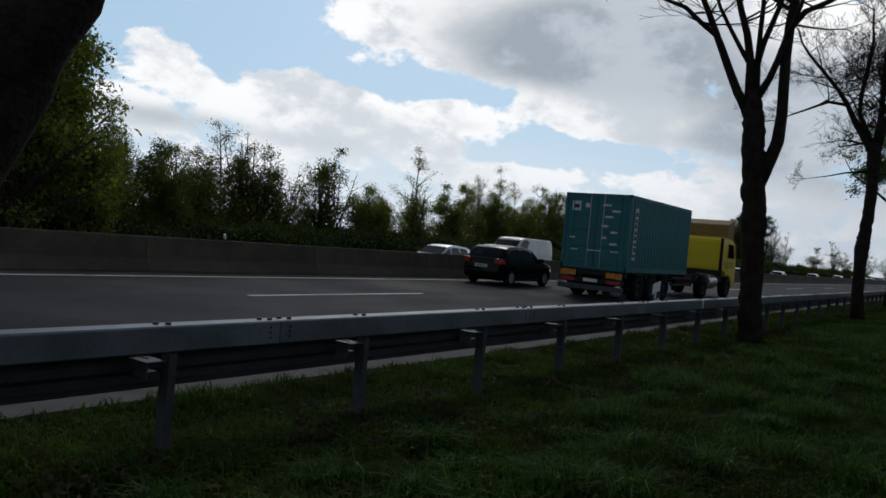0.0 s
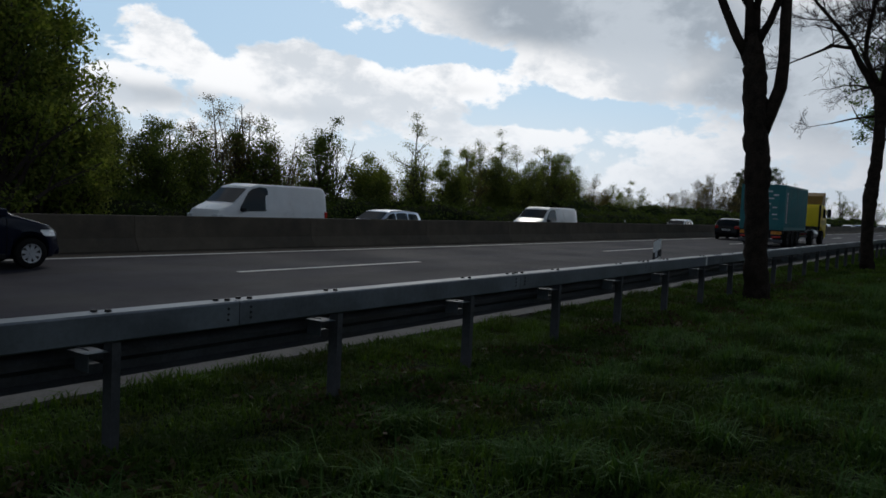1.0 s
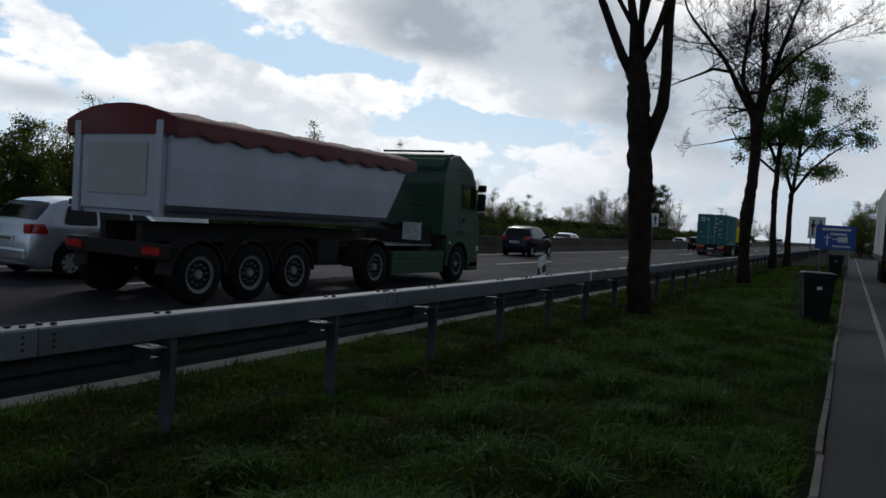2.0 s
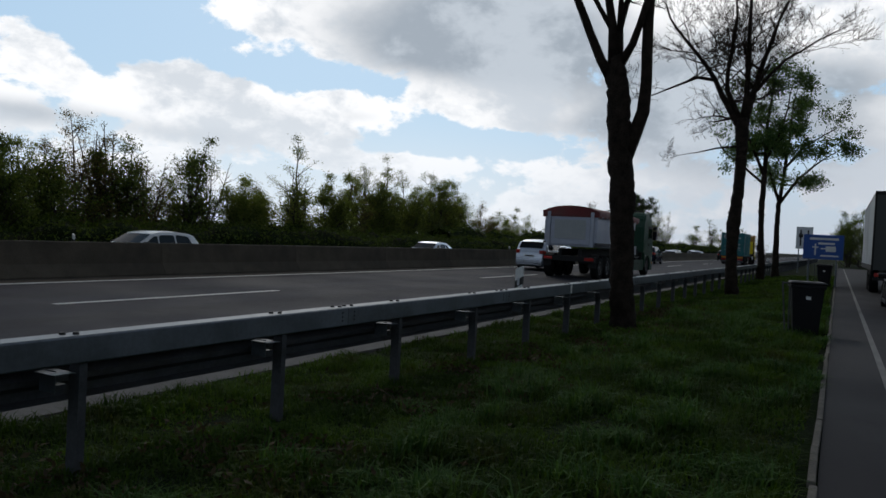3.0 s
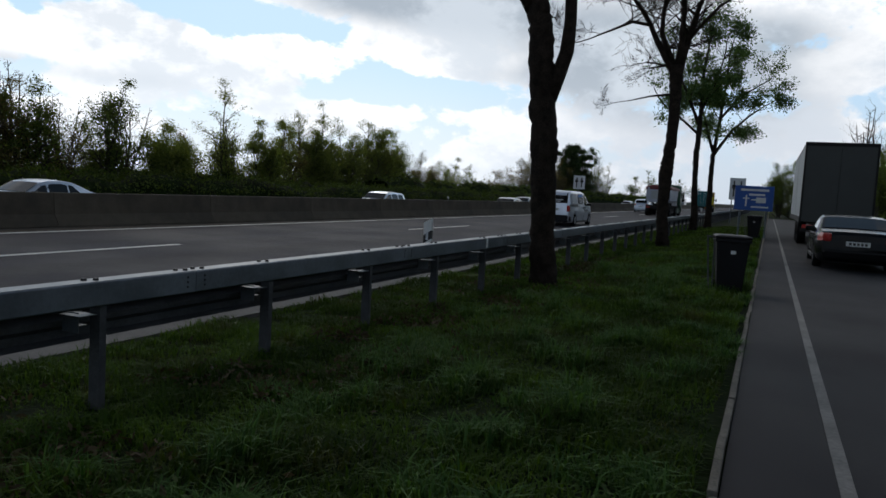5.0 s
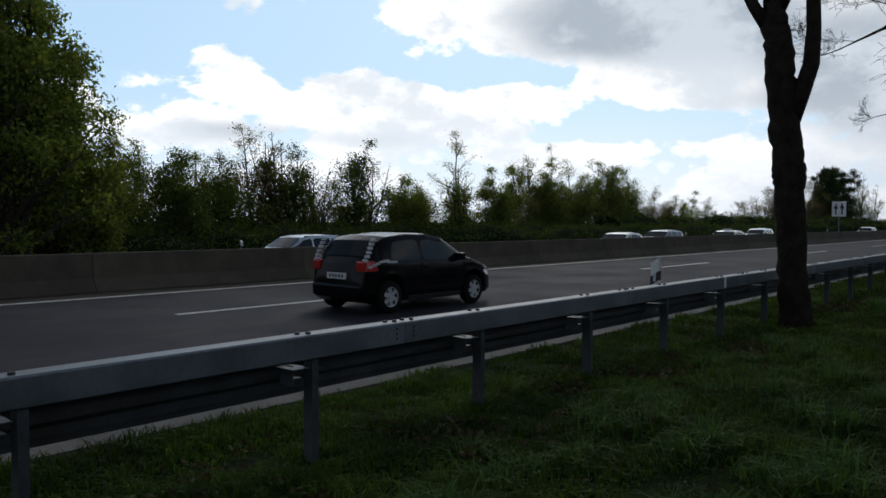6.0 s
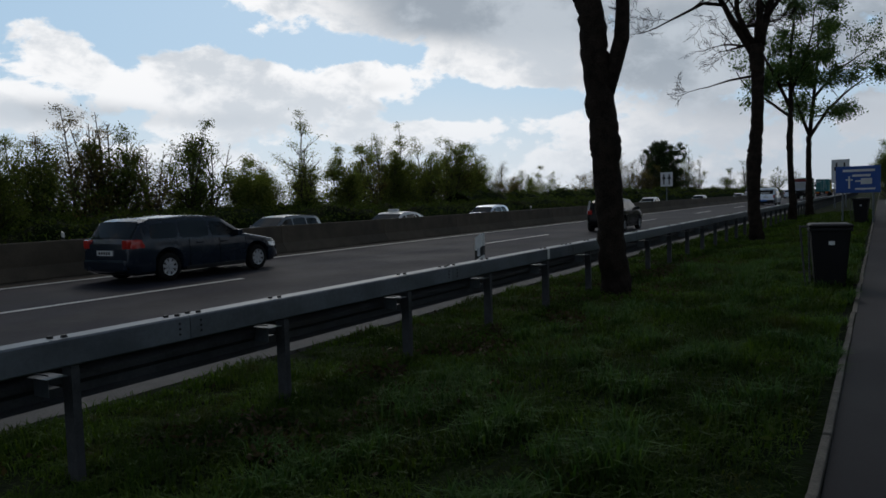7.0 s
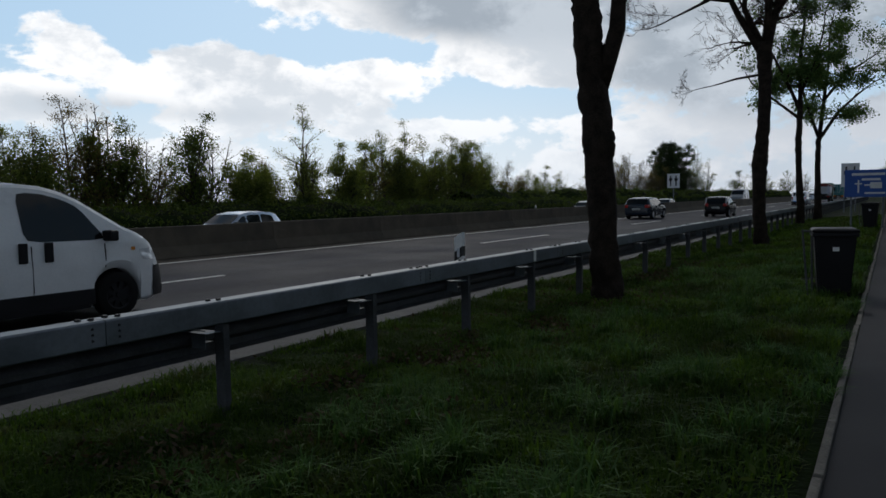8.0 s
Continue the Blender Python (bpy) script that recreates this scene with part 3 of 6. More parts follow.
verge_tree(5.55, -0.68, [(0.02, -0.15, 0.38), (0.02, 0.0, 0.33), (-0.01, 0.32, 0.286), (-0.08, 1.2, 0.262), (-0.13, 2.35, 0.268), (-0.15, 2.73, 0.290), (-0.19, 3.1, 0.272), (-0.27, 3.9, 0.275), (-0.33, 4.5, 0.263), (-0.39, 5.03, 0.235), (-0.45, 5.45, 0.16)],
           [[(-0.13, 3.5, 0.17), (0.03, 3.97, 0.156), (0.15, 4.37, 0.15), (0.18, 4.92, 0.128), (0.16, 5.57, 0.125), (0.15, 6.16, 0.118), (0.17, 6.75, 0.115), (0.24, 7.5, 0.10), (0.4, 9.4, 0.07)],
            [(0.17, 6.7, 0.071), (0.43, 7.07, 0.07), (0.88, 7.26, 0.058), (1.56, 7.62, 0.045)],
            [(-0.46, 4.95, 0.13), (-0.72, 5.39, 0.110), (-0.94, 5.88, 0.098), (-1.12, 6.31, 0.092), (-1.27, 6.65, 0.084), (-1.44, 7.05, 0.072), (-1.62, 7.43, 0.062), (-1.81, 7.99, 0.05)],
            [(-1.25, 6.62, 0.061), (-1.62, 6.93, 0.060), (-1.95, 7.25, 0.054), (-2.45, 7.46, 0.044), (-3.14, 7.56, 0.034)],
            [(-0.47, 5.3, 0.14), (-0.53, 6.05, 0.102), (-0.65, 6.66, 0.09), (-0.81, 7.15, 0.079), (-0.94, 7.64, 0.073), (-1.13, 8.5, 0.049)],
            [(-0.53, 5.98, 0.064), (-0.79, 6.42, 0.054), (-1.03, 6.85, 0.049), (-1.26, 7.29, 0.043), (-1.44, 7.79, 0.037)],
            [(-0.38, 5.3, 0.12), (-0.40, 6.05, 0.084), (-0.31, 6.53, 0.072), (-0.19, 6.94, 0.065), (-0.06, 7.41, 0.059), (0.02, 8.06, 0.047)],
            [(-0.40, 5.98, 0.064), (-0.39, 6.65, 0.060), (-0.38, 7.25, 0.054), (-0.40, 7.96, 0.042)],
            [(-0.34, 5.3, 0.11), (-0.12, 5.67, 0.085), (0.0, 5.99, 0.08), (0.12, 6.4, 0.07)]], 11, "tall dark-barked bare tree beside the guardrail", twig=0.95, bud=6.9, girth=0.87)
verge_tree(19.7, -1.05, [(0, -0.15, 0.36), (0, 0.05, 0.29), (-0.06, 0.51, 0.238), (-0.11, 1.13, 0.217), (-0.12, 2.0, 0.225), (-0.10, 2.78, 0.262), (-0.07, 3.19, 0.237), (0.01, 4.22, 0.205), (-0.01, 5.24, 0.21), (-0.02, 6.05, 0.255), (-0.04, 6.5, 0.25)],
           [[(-0.10, 6.2, 0.17), (-0.45, 6.8, 0.133), (-0.77, 7.34, 0.113), (-1.05, 7.94, 0.092), (-1.4, 8.48, 0.082), (-1.77, 8.94, 0.072), (-2.17, 9.44, 0.062)],
            [(-0.15, 6.5, 0.13), (-0.63, 7.55, 0.092), (-0.64, 8.25, 0.082), (-0.54, 8.95, 0.071), (-0.48, 9.65, 0.061)],
            [(0.0, 6.4, 0.17), (0.07, 7.26, 0.122), (0.06, 8.06, 0.102), (0.06, 8.76, 0.091), (0.03, 9.65, 0.081), (0.03, 10.64, 0.061)],
            [(0.03, 6.35, 0.19), (0.2, 7.1, 0.142), (0.35, 7.63, 0.122), (0.52, 8.37, 0.101), (0.74, 9.1, 0.081), (1.02, 10.05, 0.06)],
            [(0.27, 7.36, 0.081), (0.8, 8.07, 0.061), (1.33, 8.68, 0.05), (1.96, 9.08, 0.04)],
            [(-1.01, 7.88, 0.072), (-1.66, 8.03, 0.062), (-2.35, 7.77, 0.045), (-2.84, 7.6, 0.031)],
            [(-0.10, 5.5, 0.051), (-0.86, 5.41, 0.036), (-1.55, 5.24, 0.02)]], 12, "bare spreading tree with a gnarled trunk on the grass", last=5, spread=0.8, twig=1.15, kids=(3, 4), bud=6.4, girth=0.92)
verge_tree(38.5, -0.35, [(0, -0.1, 0.30), (0.0, 0.4, 0.23), (0.01, 1.0, 0.20), (-0.11, 3.27, 0.155), (-0.16, 4.28, 0.17), (-0.11, 5.64, 0.152), (-0.1, 6.81, 0.135)],
           [[(-0.1, 6.7, 0.118), (-0.11, 9.32, 0.095), (0.05, 11.0, 0.06)], [(-0.13, 6.31, 0.101), (-0.87, 7.97, 0.081), (-1.66, 9.63, 0.055)],
            [(-0.15, 5.8, 0.085), (-1.27, 6.78, 0.068), (-2.2, 7.5, 0.045)], [(-0.13, 7.0, 0.09), (0.65, 9.0, 0.067), (0.93, 10.2, 0.045)]], 13, "slim tree in fresh leaf beside the guardrail", last=4, leaves=6, spread=0.75, twig=0.95, bend=(0.1, -1.0))
verge_tree(46.0, -0.65, [(0, -0.1, 0.32), (-0.01, 0.4, 0.25), (-0.03, 1.14, 0.216), (-0.08, 3.56, 0.164), (-0.06, 5.12, 0.156)],
           [[(-0.04, 4.93, 0.137), (0.2, 7.45, 0.112), (0.42, 9.9, 0.075), (0.46, 11.6, 0.05)], [(0.0, 5.1, 0.117), (0.99, 6.71, 0.09), (2.0, 7.7, 0.06), (2.6, 8.2, 0.045)],
            [(-0.02, 5.1, 0.117), (-0.69, 7.04, 0.09), (-1.22, 8.96, 0.055)], [(0.22, 7.5, 0.093), (1.35, 9.02, 0.07), (2.1, 9.5, 0.05)]], 14, "slim tree in fresh leaf beside the guardrail", last=4, leaves=6, spread=0.75, twig=1.0, bend=(0.1, -1.0))
# the leaning trunk close to the start of the walk
verge_tree(-10.2, -1.12, [(0, -0.1, 0.30), (0, 0.3, 0.24), (0.1, 0.8, 0.21), (0.33, 1.65, 0.19), (0.66, 2.4, 0.155), (0.98, 3.2, 0.15), (1.3, 4.2, 0.14)],
           [[(1.2, 4.0, 0.12), (1.6, 5.6, 0.09), (1.9, 7.4, 0.06)], [(1.1, 3.7, 0.11), (0.6, 5.2, 0.08), (0.2, 7.0, 0.05)]], 17, "dark leaning tree trunk beside the guardrail", last=3, bend=(0.88, -0.47))


# ---- wood behind the opposite carriageway ----
def far_tree(x, y, top, kind, seed, wide=1.0):
    names = {"dense": "dark leafy tree behind the motorway", "fresh": "young tree in fresh yellow-green leaf", "bare": "bare thin tree without leaves", "brown": "tree with reddish brown young leaves", "bush": "low bushy tree in fresh leaf", "big": "tall dense leafy tree behind the motorway", "dark": "round dark evergreen tree behind the motorway"}
    t = tagged(new("tree"), names[kind], "tree", group="trees behind the motorway")
    g = ground_z(y)
    t.location = (x, y, g - 0.1)
    rng = random.Random(seed)
    h = top - g
    w = Wood()
    tips = []
    stems = {"bush": 7, "big": 5, "bare": 5, "dark": 5}.get(kind, 3)
    wide = wide * {"bare": 1.0, "big": 0.8, "dark": 1.0}.get(kind, 1.25)
    r0 = 0.02 * h * (1.2 if kind == "big" else 0.7)
    last = 4 if kind in ("big", "dark") else 3
    for k in range(stems):
        a = rng.uniform(0, 6.28)
        lean = (rng.uniform(0.10, 0.30) if k else 0.03) * wide * {"bush": 1.9, "big": 0.5}.get(kind, 1.0)
        d = Vector((math.cos(a) * lean, math.sin(a) * lean, 1)).normalized()
        n = 6
        p = Vector((math.cos(a) * 0.2, math.sin(a) * 0.2, 0))
        pts, radii = [p.copy()], [r0]
        hh = h * (rng.uniform(0.75, 0.98) if kind in ("big", "bare", "dark") else rng.uniform(0.5, 0.88)) if k else h * 0.93
        for i in range(n):
            d = (d + Vector((rng.gauss(0, 0.05), rng.gauss(0, 0.05), 0.08))).normalized()
            p = p + d * (hh / n)
            pts.append(p.copy())
            radii.append(r0 * (1 - 0.82 * (i + 1) / n))
        w.limb(pts, radii, 5)
        for i in range(1, n + 1):
            f = i / n
            for _ in range(4 if kind == "big" or i < 3 else 3):
                b = rng.uniform(0, 6.28)
                up = rng.uniform(0.3, 1.1) if kind in ("big", "dark") else rng.uniform(0.45, 1.5)
                dd = Vector((math.cos(b), math.sin(b), up))
                ln = h * 0.17 * wide * (1.3 - f * 0.8) * rng.uniform(0.7, 1.25) if kind in ("big", "dark") else h * 0.23 * wide * min(1.0, 0.5 + f) * (1.22 - f) * rng.uniform(0.5, 1.3)
                grow(w, tips, rng, pts[i - 1].lerp(pts[i], rng.random()), dd, ln, radii[i] * 0.6 + 0.008, last - 2, last, 0.65, kids=(2, 3) if kind in ("big", "dark") else (2, 4), shrink=0.64)
        tips.append(pts[-1])
    w.done("trunk", TWIG, t, "thin branching stems", smooth=False)
    per, rad, size, mat = {"dense": (7, 0.20, 0.080, LEAF_DARK), "fresh": (5, 0.19, 0.068, LEAF_FRESH), "bare": (0, 0, 0, None), "brown": (5, 0.19, 0.062, LEAF_BROWN), "bush": (8, 0.20, 0.074, LEAF_FRESH), "big": (16, 0.24, 0.11, LEAF_BIG), "dark": (26, 0.26, 0.13, LEAF_EVERGREEN)}[kind]
    if per:
        leaf_cloud("crown", tips, per, rad * (1 + 0.02 * h), size, mat, t, seed)
    return t


FAR_TREES = [
    (-8.0, 28.0, 9.5, "big", 1.2), (-2.5, 27.2, 11.5, "big", 1.2), (2.6, 27.2, 12.0, "big", 1.15), (4.6, 28.2, 9.0, "big", 1.0), (6.6, 28.4, 6.0, "bush", 0.8), (8.8, 30.5, 5.0, "dense", 0.9), (0.0, 26.6, 5.0, "bush", 0.9),
    (11.5, 33.0, 5.4, "fresh", 1.0), (13.2, 33.5, 5.5, "dense", 0.9), (15.3, 34.0, 5.6, "fresh", 0.9), (17.2, 35.0, 5.8, "brown", 0.9),
    (19.6, 36.0, 7.6, "brown", 0.8), (22.0, 36.2, 7.6, "bare", 0.8), (21.6, 34.5, 6.2, "dense", 0.9), (25.1, 36.0, 5.8, "bare", 0.8),
    (25.6, 33.0, 6.7, "dense", 1.0), (28.0, 34.0, 5.8, "bare", 0.9), (28.9, 31.0, 4.5, "bush", 1.0), (31.5, 33.0, 4.6, "fresh", 0.9), (35.3, 32.0, 8.2, "fresh", 0.6),
    (37.6, 34.0, 6.0, "bare", 0.8), (42.5, 34.0, 5.9, "bush", 0.8), (46.0, 35.0, 6.6, "fresh", 0.9), (52.5, 37.5, 8.2, "fresh", 0.9), (56.5, 38.0, 9.0, "bush", 0.7),
    (61.5, 38.0, 7.6, "fresh", 1.1), (66.8, 38.0, 8.5, "bush", 0.9), (72.0, 39.0, 7.6, "bush", 1.0), (78.0, 40.0, 7.9, "fresh", 1.0), (84.0, 40.0, 6.2, "brown", 1.0),
    (12.4, 31.5, 4.4, "dense", 1.2), (16.5, 33.0, 4.6, "dense", 1.1), (20.3, 34.5, 5.0, "brown", 1.2), (23.6, 35.0, 5.2, "brown", 1.0), (27.0, 35.5, 4.2, "fresh", 1.1), (33.4, 34.0, 4.2, "brown", 1.1), (39.5, 35.5, 4.4, "fresh", 1.1), (49.0, 36.0, 5.4, "brown", 1.1),
    (54.5, 36.0, 5.8, "bush", 1.1), (59.0, 36.5, 6.2, "bush", 1.1), (64.3, 37.0, 6.0, "fresh", 1.2), (69.5, 38.0, 6.2, "brown", 1.1), (75.0, 39.0, 5.6, "fresh", 1.2), (90.0, 41.0, 4.6, "brown", 1.3), (102.0, 43.0, 4.6, "fresh", 1.3), (119.0, 42.0, 5.2, "brown", 1.3), (130.0, 40.0, 7.0, "brown", 1.3), (147.0, 40.0, 8.4, "brown", 1.3), (158.0, 40.0, 9.4, "brown", 1.2), (182.0, 40.0, 10.5, "brown", 1.1),
    (97.0, 43.0, 5.4, "fresh", 1.0), (107.0, 45.0, 7.4, "fresh", 0.7), (114.0, 45.0, 6.0, "fresh", 0.9), (126.0, 42.0, 6.5, "brown", 1.1), (136.0, 40.0, 9.5, "brown", 1.1), (142.0, 41.0, 10.4, "brown", 1.0),
    (152.0, 40.0, 9.0, "brown", 1.1), (166.0, 40.0, 12.5, "dark", 1.1), (174.0, 40.0, 14.2, "dark", 1.0), (190.0, 40.0, 11.0, "fresh", 1.0), (200.0, 40.0, 14.5, "fresh", 0.9), (212.0, 40.0, 11.5, "fresh", 1.1),
    (240.0, 36.0, 9.0, "dense", 1.2), (262.0, 35.0, 12.0, "dense", 1.0), (290.0, 34.0, 9.5, "fresh", 1.2), (330.0, 32.0, 11.0, "dense", 1.3), (380.0, 30.0, 11.0, "fresh", 1.4),
]
for n, (x, y, top, kind, wide) in enumerate(FAR_TREES):
    far_tree(x, y, top * (1.07 if 10 < x < 100 else 1.0), kind, 100 + n, wide)
# woods on the far side of the rest area
for n, (x, y, top, kind, wide) in enumerate(((52.0, -13.5, 6.5, "dense", 1.3), (60.0, -12.5, 7.0, "dense", 1.3), (68.0, -12.0, 7.0, "bush", 1.2), (82.0, -11.5, 7.5, "dense", 1.2), (100.0, -11.0, 8.0, "dense", 1.3), (74.0, -15.5, 13.5, "bare", 1.0), (108.0, -16.0, 16.5, "bare", 1.1), (84.0, -19.0, 12.0, "fresh", 0.9), (46.0, -16.0, 8.5, "fresh", 1.0), (34.0, -14.5, 6.0, "dense", 1.2), (98.0, -8.6, 6.8, "dense", 1.2), (101.0, -5.6, 6.6, "dense", 1.1), (109.0, -7.0, 8.2, "dense", 1.2), (118.0, -5.9, 8.4, "dense", 1.2))):
    far_tree(x, y, top, kind, 200 + n, wide)


def undergrowth(name, label, x0, x1, y, depth, height, count, seed, size):
    """A dark ridge of shrubs: a lumpy soil-dark core in place of the shade inside, with leaves all over it."""
    rs = np.random.RandomState(seed)
    nx = int((x1 - x0) / 0.9)
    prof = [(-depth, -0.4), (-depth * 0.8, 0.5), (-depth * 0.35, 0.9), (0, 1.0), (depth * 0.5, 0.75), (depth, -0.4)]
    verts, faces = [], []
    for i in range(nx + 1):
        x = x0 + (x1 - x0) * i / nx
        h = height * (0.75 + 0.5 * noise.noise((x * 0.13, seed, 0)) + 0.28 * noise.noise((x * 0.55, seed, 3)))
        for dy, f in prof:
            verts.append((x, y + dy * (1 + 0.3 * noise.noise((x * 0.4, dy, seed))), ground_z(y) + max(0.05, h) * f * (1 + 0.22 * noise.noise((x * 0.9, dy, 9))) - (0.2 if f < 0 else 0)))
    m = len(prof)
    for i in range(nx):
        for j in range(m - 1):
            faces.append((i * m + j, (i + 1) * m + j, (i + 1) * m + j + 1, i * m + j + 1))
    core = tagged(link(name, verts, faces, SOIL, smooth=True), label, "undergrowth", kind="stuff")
    v = np.array(verts)
    pick = v[rs.randint(0, len(v), count)] + rs.normal(0, 0.35, (count, 3)) * np.array([1.2, 0.8, 0.55])
    leaf_cloud("shrub_leaves", pick, 1, 0.05, size, HEDGE, core, seed, kind="stuff")


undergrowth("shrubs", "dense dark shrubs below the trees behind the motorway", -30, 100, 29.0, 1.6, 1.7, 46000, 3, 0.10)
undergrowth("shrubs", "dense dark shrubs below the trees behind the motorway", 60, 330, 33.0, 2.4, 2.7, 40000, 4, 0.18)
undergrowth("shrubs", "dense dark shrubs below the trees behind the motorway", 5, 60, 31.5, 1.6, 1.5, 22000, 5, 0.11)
# woodland added along the rest area so the car sides reflect dark trees
undergrowth("woodland_edge", "dense dark woodland added behind the rest area to darken reflections", -140, 26, -15.5, 3.0, 5.0, 14000, 8, 0.3)
undergrowth("woodland_edge", "dense dark woodland added behind the rest area to darken reflections", 26, 130, -21.0, 3.0, 7.0, 9000, 9, 0.3)
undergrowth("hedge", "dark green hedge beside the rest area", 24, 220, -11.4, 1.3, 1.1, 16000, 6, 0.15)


# ---- grass of the verge ----
def grass(name, label, x0, x1, y0, y1, count, hmin, hmax, width, seed, mat=None, tufts=0):
    rs = np.random.RandomState(seed)
    x, y = rs.uniform(x0, x1, count), rs.uniform(y0, y1, count)
    if tufts:
        # blades gathered round a number of tuft centres
        cx, cy, pick = rs.uniform(x0, x1, tufts), rs.uniform(y0, y1, tufts), rs.randint(0, tufts, count)
        x, y = cx[pick] + rs.normal(0, 0.09, count), np.clip(cy[pick] + rs.normal(0, 0.09, count), y0, y1)
    clump = np.array([noise.noise((a * 1.3, b * 1.3, 7.0)) + 0.6 * noise.noise((a * 4, b * 4, 2.0)) for a, b in zip(x, y)])
    keep = clump > -0.75
    x, y, clump = x[keep], y[keep], clump[keep]
    n = len(x)
    z = np.array([ground_z(b) + 0.035 * noise.noise((a * 0.7, b * 0.9, 0.0)) for a, b in zip(x, y)]) - 0.02
    h = rs.uniform(hmin, hmax, n) * np.clip(1 + 1.0 * clump, 0.35, 2.2)
    az, lean = rs.uniform(0, 6.283, n), rs.uniform(0.35, 1.25, n)
    w = width * rs.uniform(0.6, 1.4, n)
    dx, dy = np.cos(az), np.sin(az)
    root = np.stack([x, y, z], 1)
    side = np.stack([-dy, dx, 0 * x], 1) * w[:, None]
    mid = root + np.stack([dx * lean * h * 0.3, dy * lean * h * 0.3, h * 0.6], 1)
    tip = root + np.stack([dx * lean * h, dy * lean * h, h * (1 - 0.35 * lean)], 1)
    v = np.stack([root - side, root + side, mid + side * 0.8, mid - side * 0.8, tip], 1).reshape(-1, 3)
    base = np.arange(n)[:, None] * 5
    quads = base + np.array([[0, 1, 2, 3]])
    tris = base + np.array([[3, 2, 4]])
    me = bpy.data.meshes.new(name)
    me.vertices.add(5 * n)
    me.vertices.foreach_set("co", v.ravel())
    me.loops.add(7 * n)
    me.loops.foreach_set("vertex_index", np.concatenate([quads, tris], 1).ravel())
    me.polygons.add(2 * n)
    start = np.stack([np.arange(n) * 7, np.arange(n) * 7 + 4], 1).ravel()
    me.polygons.foreach_set("loop_start", start)
    me.materials.append(mat or BLADE)
    me.update(calc_edges=True)
    return tagged(new(name, me), label, "grass", kind="stuff")


grass("grass", "dark green tufted grass of the verge", -13, 4, -4.2, 1.38, 125000, 0.05, 0.16, 0.006, 1)
grass("grass", "dark green tufted grass of the verge", 4, 16, -4.2, 1.38, 60000, 0.06, 0.17, 0.009, 2)
grass("grass", "dark green tufted grass of the verge", 16, 48, -4.2, 1.38, 52000, 0.06, 0.15, 0.016, 3)
grass("grass", "long grass along the guardrail posts", -13, 20, -0.55, 1.42, 26000, 0.07, 0.16, 0.005, 4)

grass("grass_tufts", "taller tufts of blue-green grass in the verge", -9, 14, -4.25, -0.9, 26000, 0.12, 0.27, 0.006, 5, TUFT, 150)


def litter():
    rs = np.random.RandomState(21)
    pts = []
    for _ in range(6500):
        x, y = rs.uniform(-12, 14), rs.normal(-0.5, 0.6)
        y = min(1.3, max(-4.0, y))
        if noise.noise((x * 0.9, y * 1.1, 5.0)) > 0.02:
            pts.append((x, y, ground_z(y) + rs.uniform(0.02, 0.09)))
    ob = leaf_cloud("leaf_litter", pts, 2, 0.02, 0.035, DEAD_LEAF, None, 22)
    tagged(ob, "brown dead leaves below the guardrail", "leaves", kind="stuff")


litter()


def weeds():
    rs = np.random.RandomState(9)
    pts = []
    for _ in range(420):
        x, y = rs.uniform(-12, 9), rs.uniform(-4.0, 0.1)
        for k in range(rs.randint(4, 9)):
            pts.append((x + rs.normal(0, 0.05), y + rs.normal(0, 0.05), ground_z(y) + rs.uniform(0.02, 0.1)))
    ob = leaf_cloud("weeds", pts, 1, 0.012, 0.035, WEED, None, 10)
    tagged(ob, "small broad-leaved weeds in the grass", "weeds", kind="stuff")


weeds()


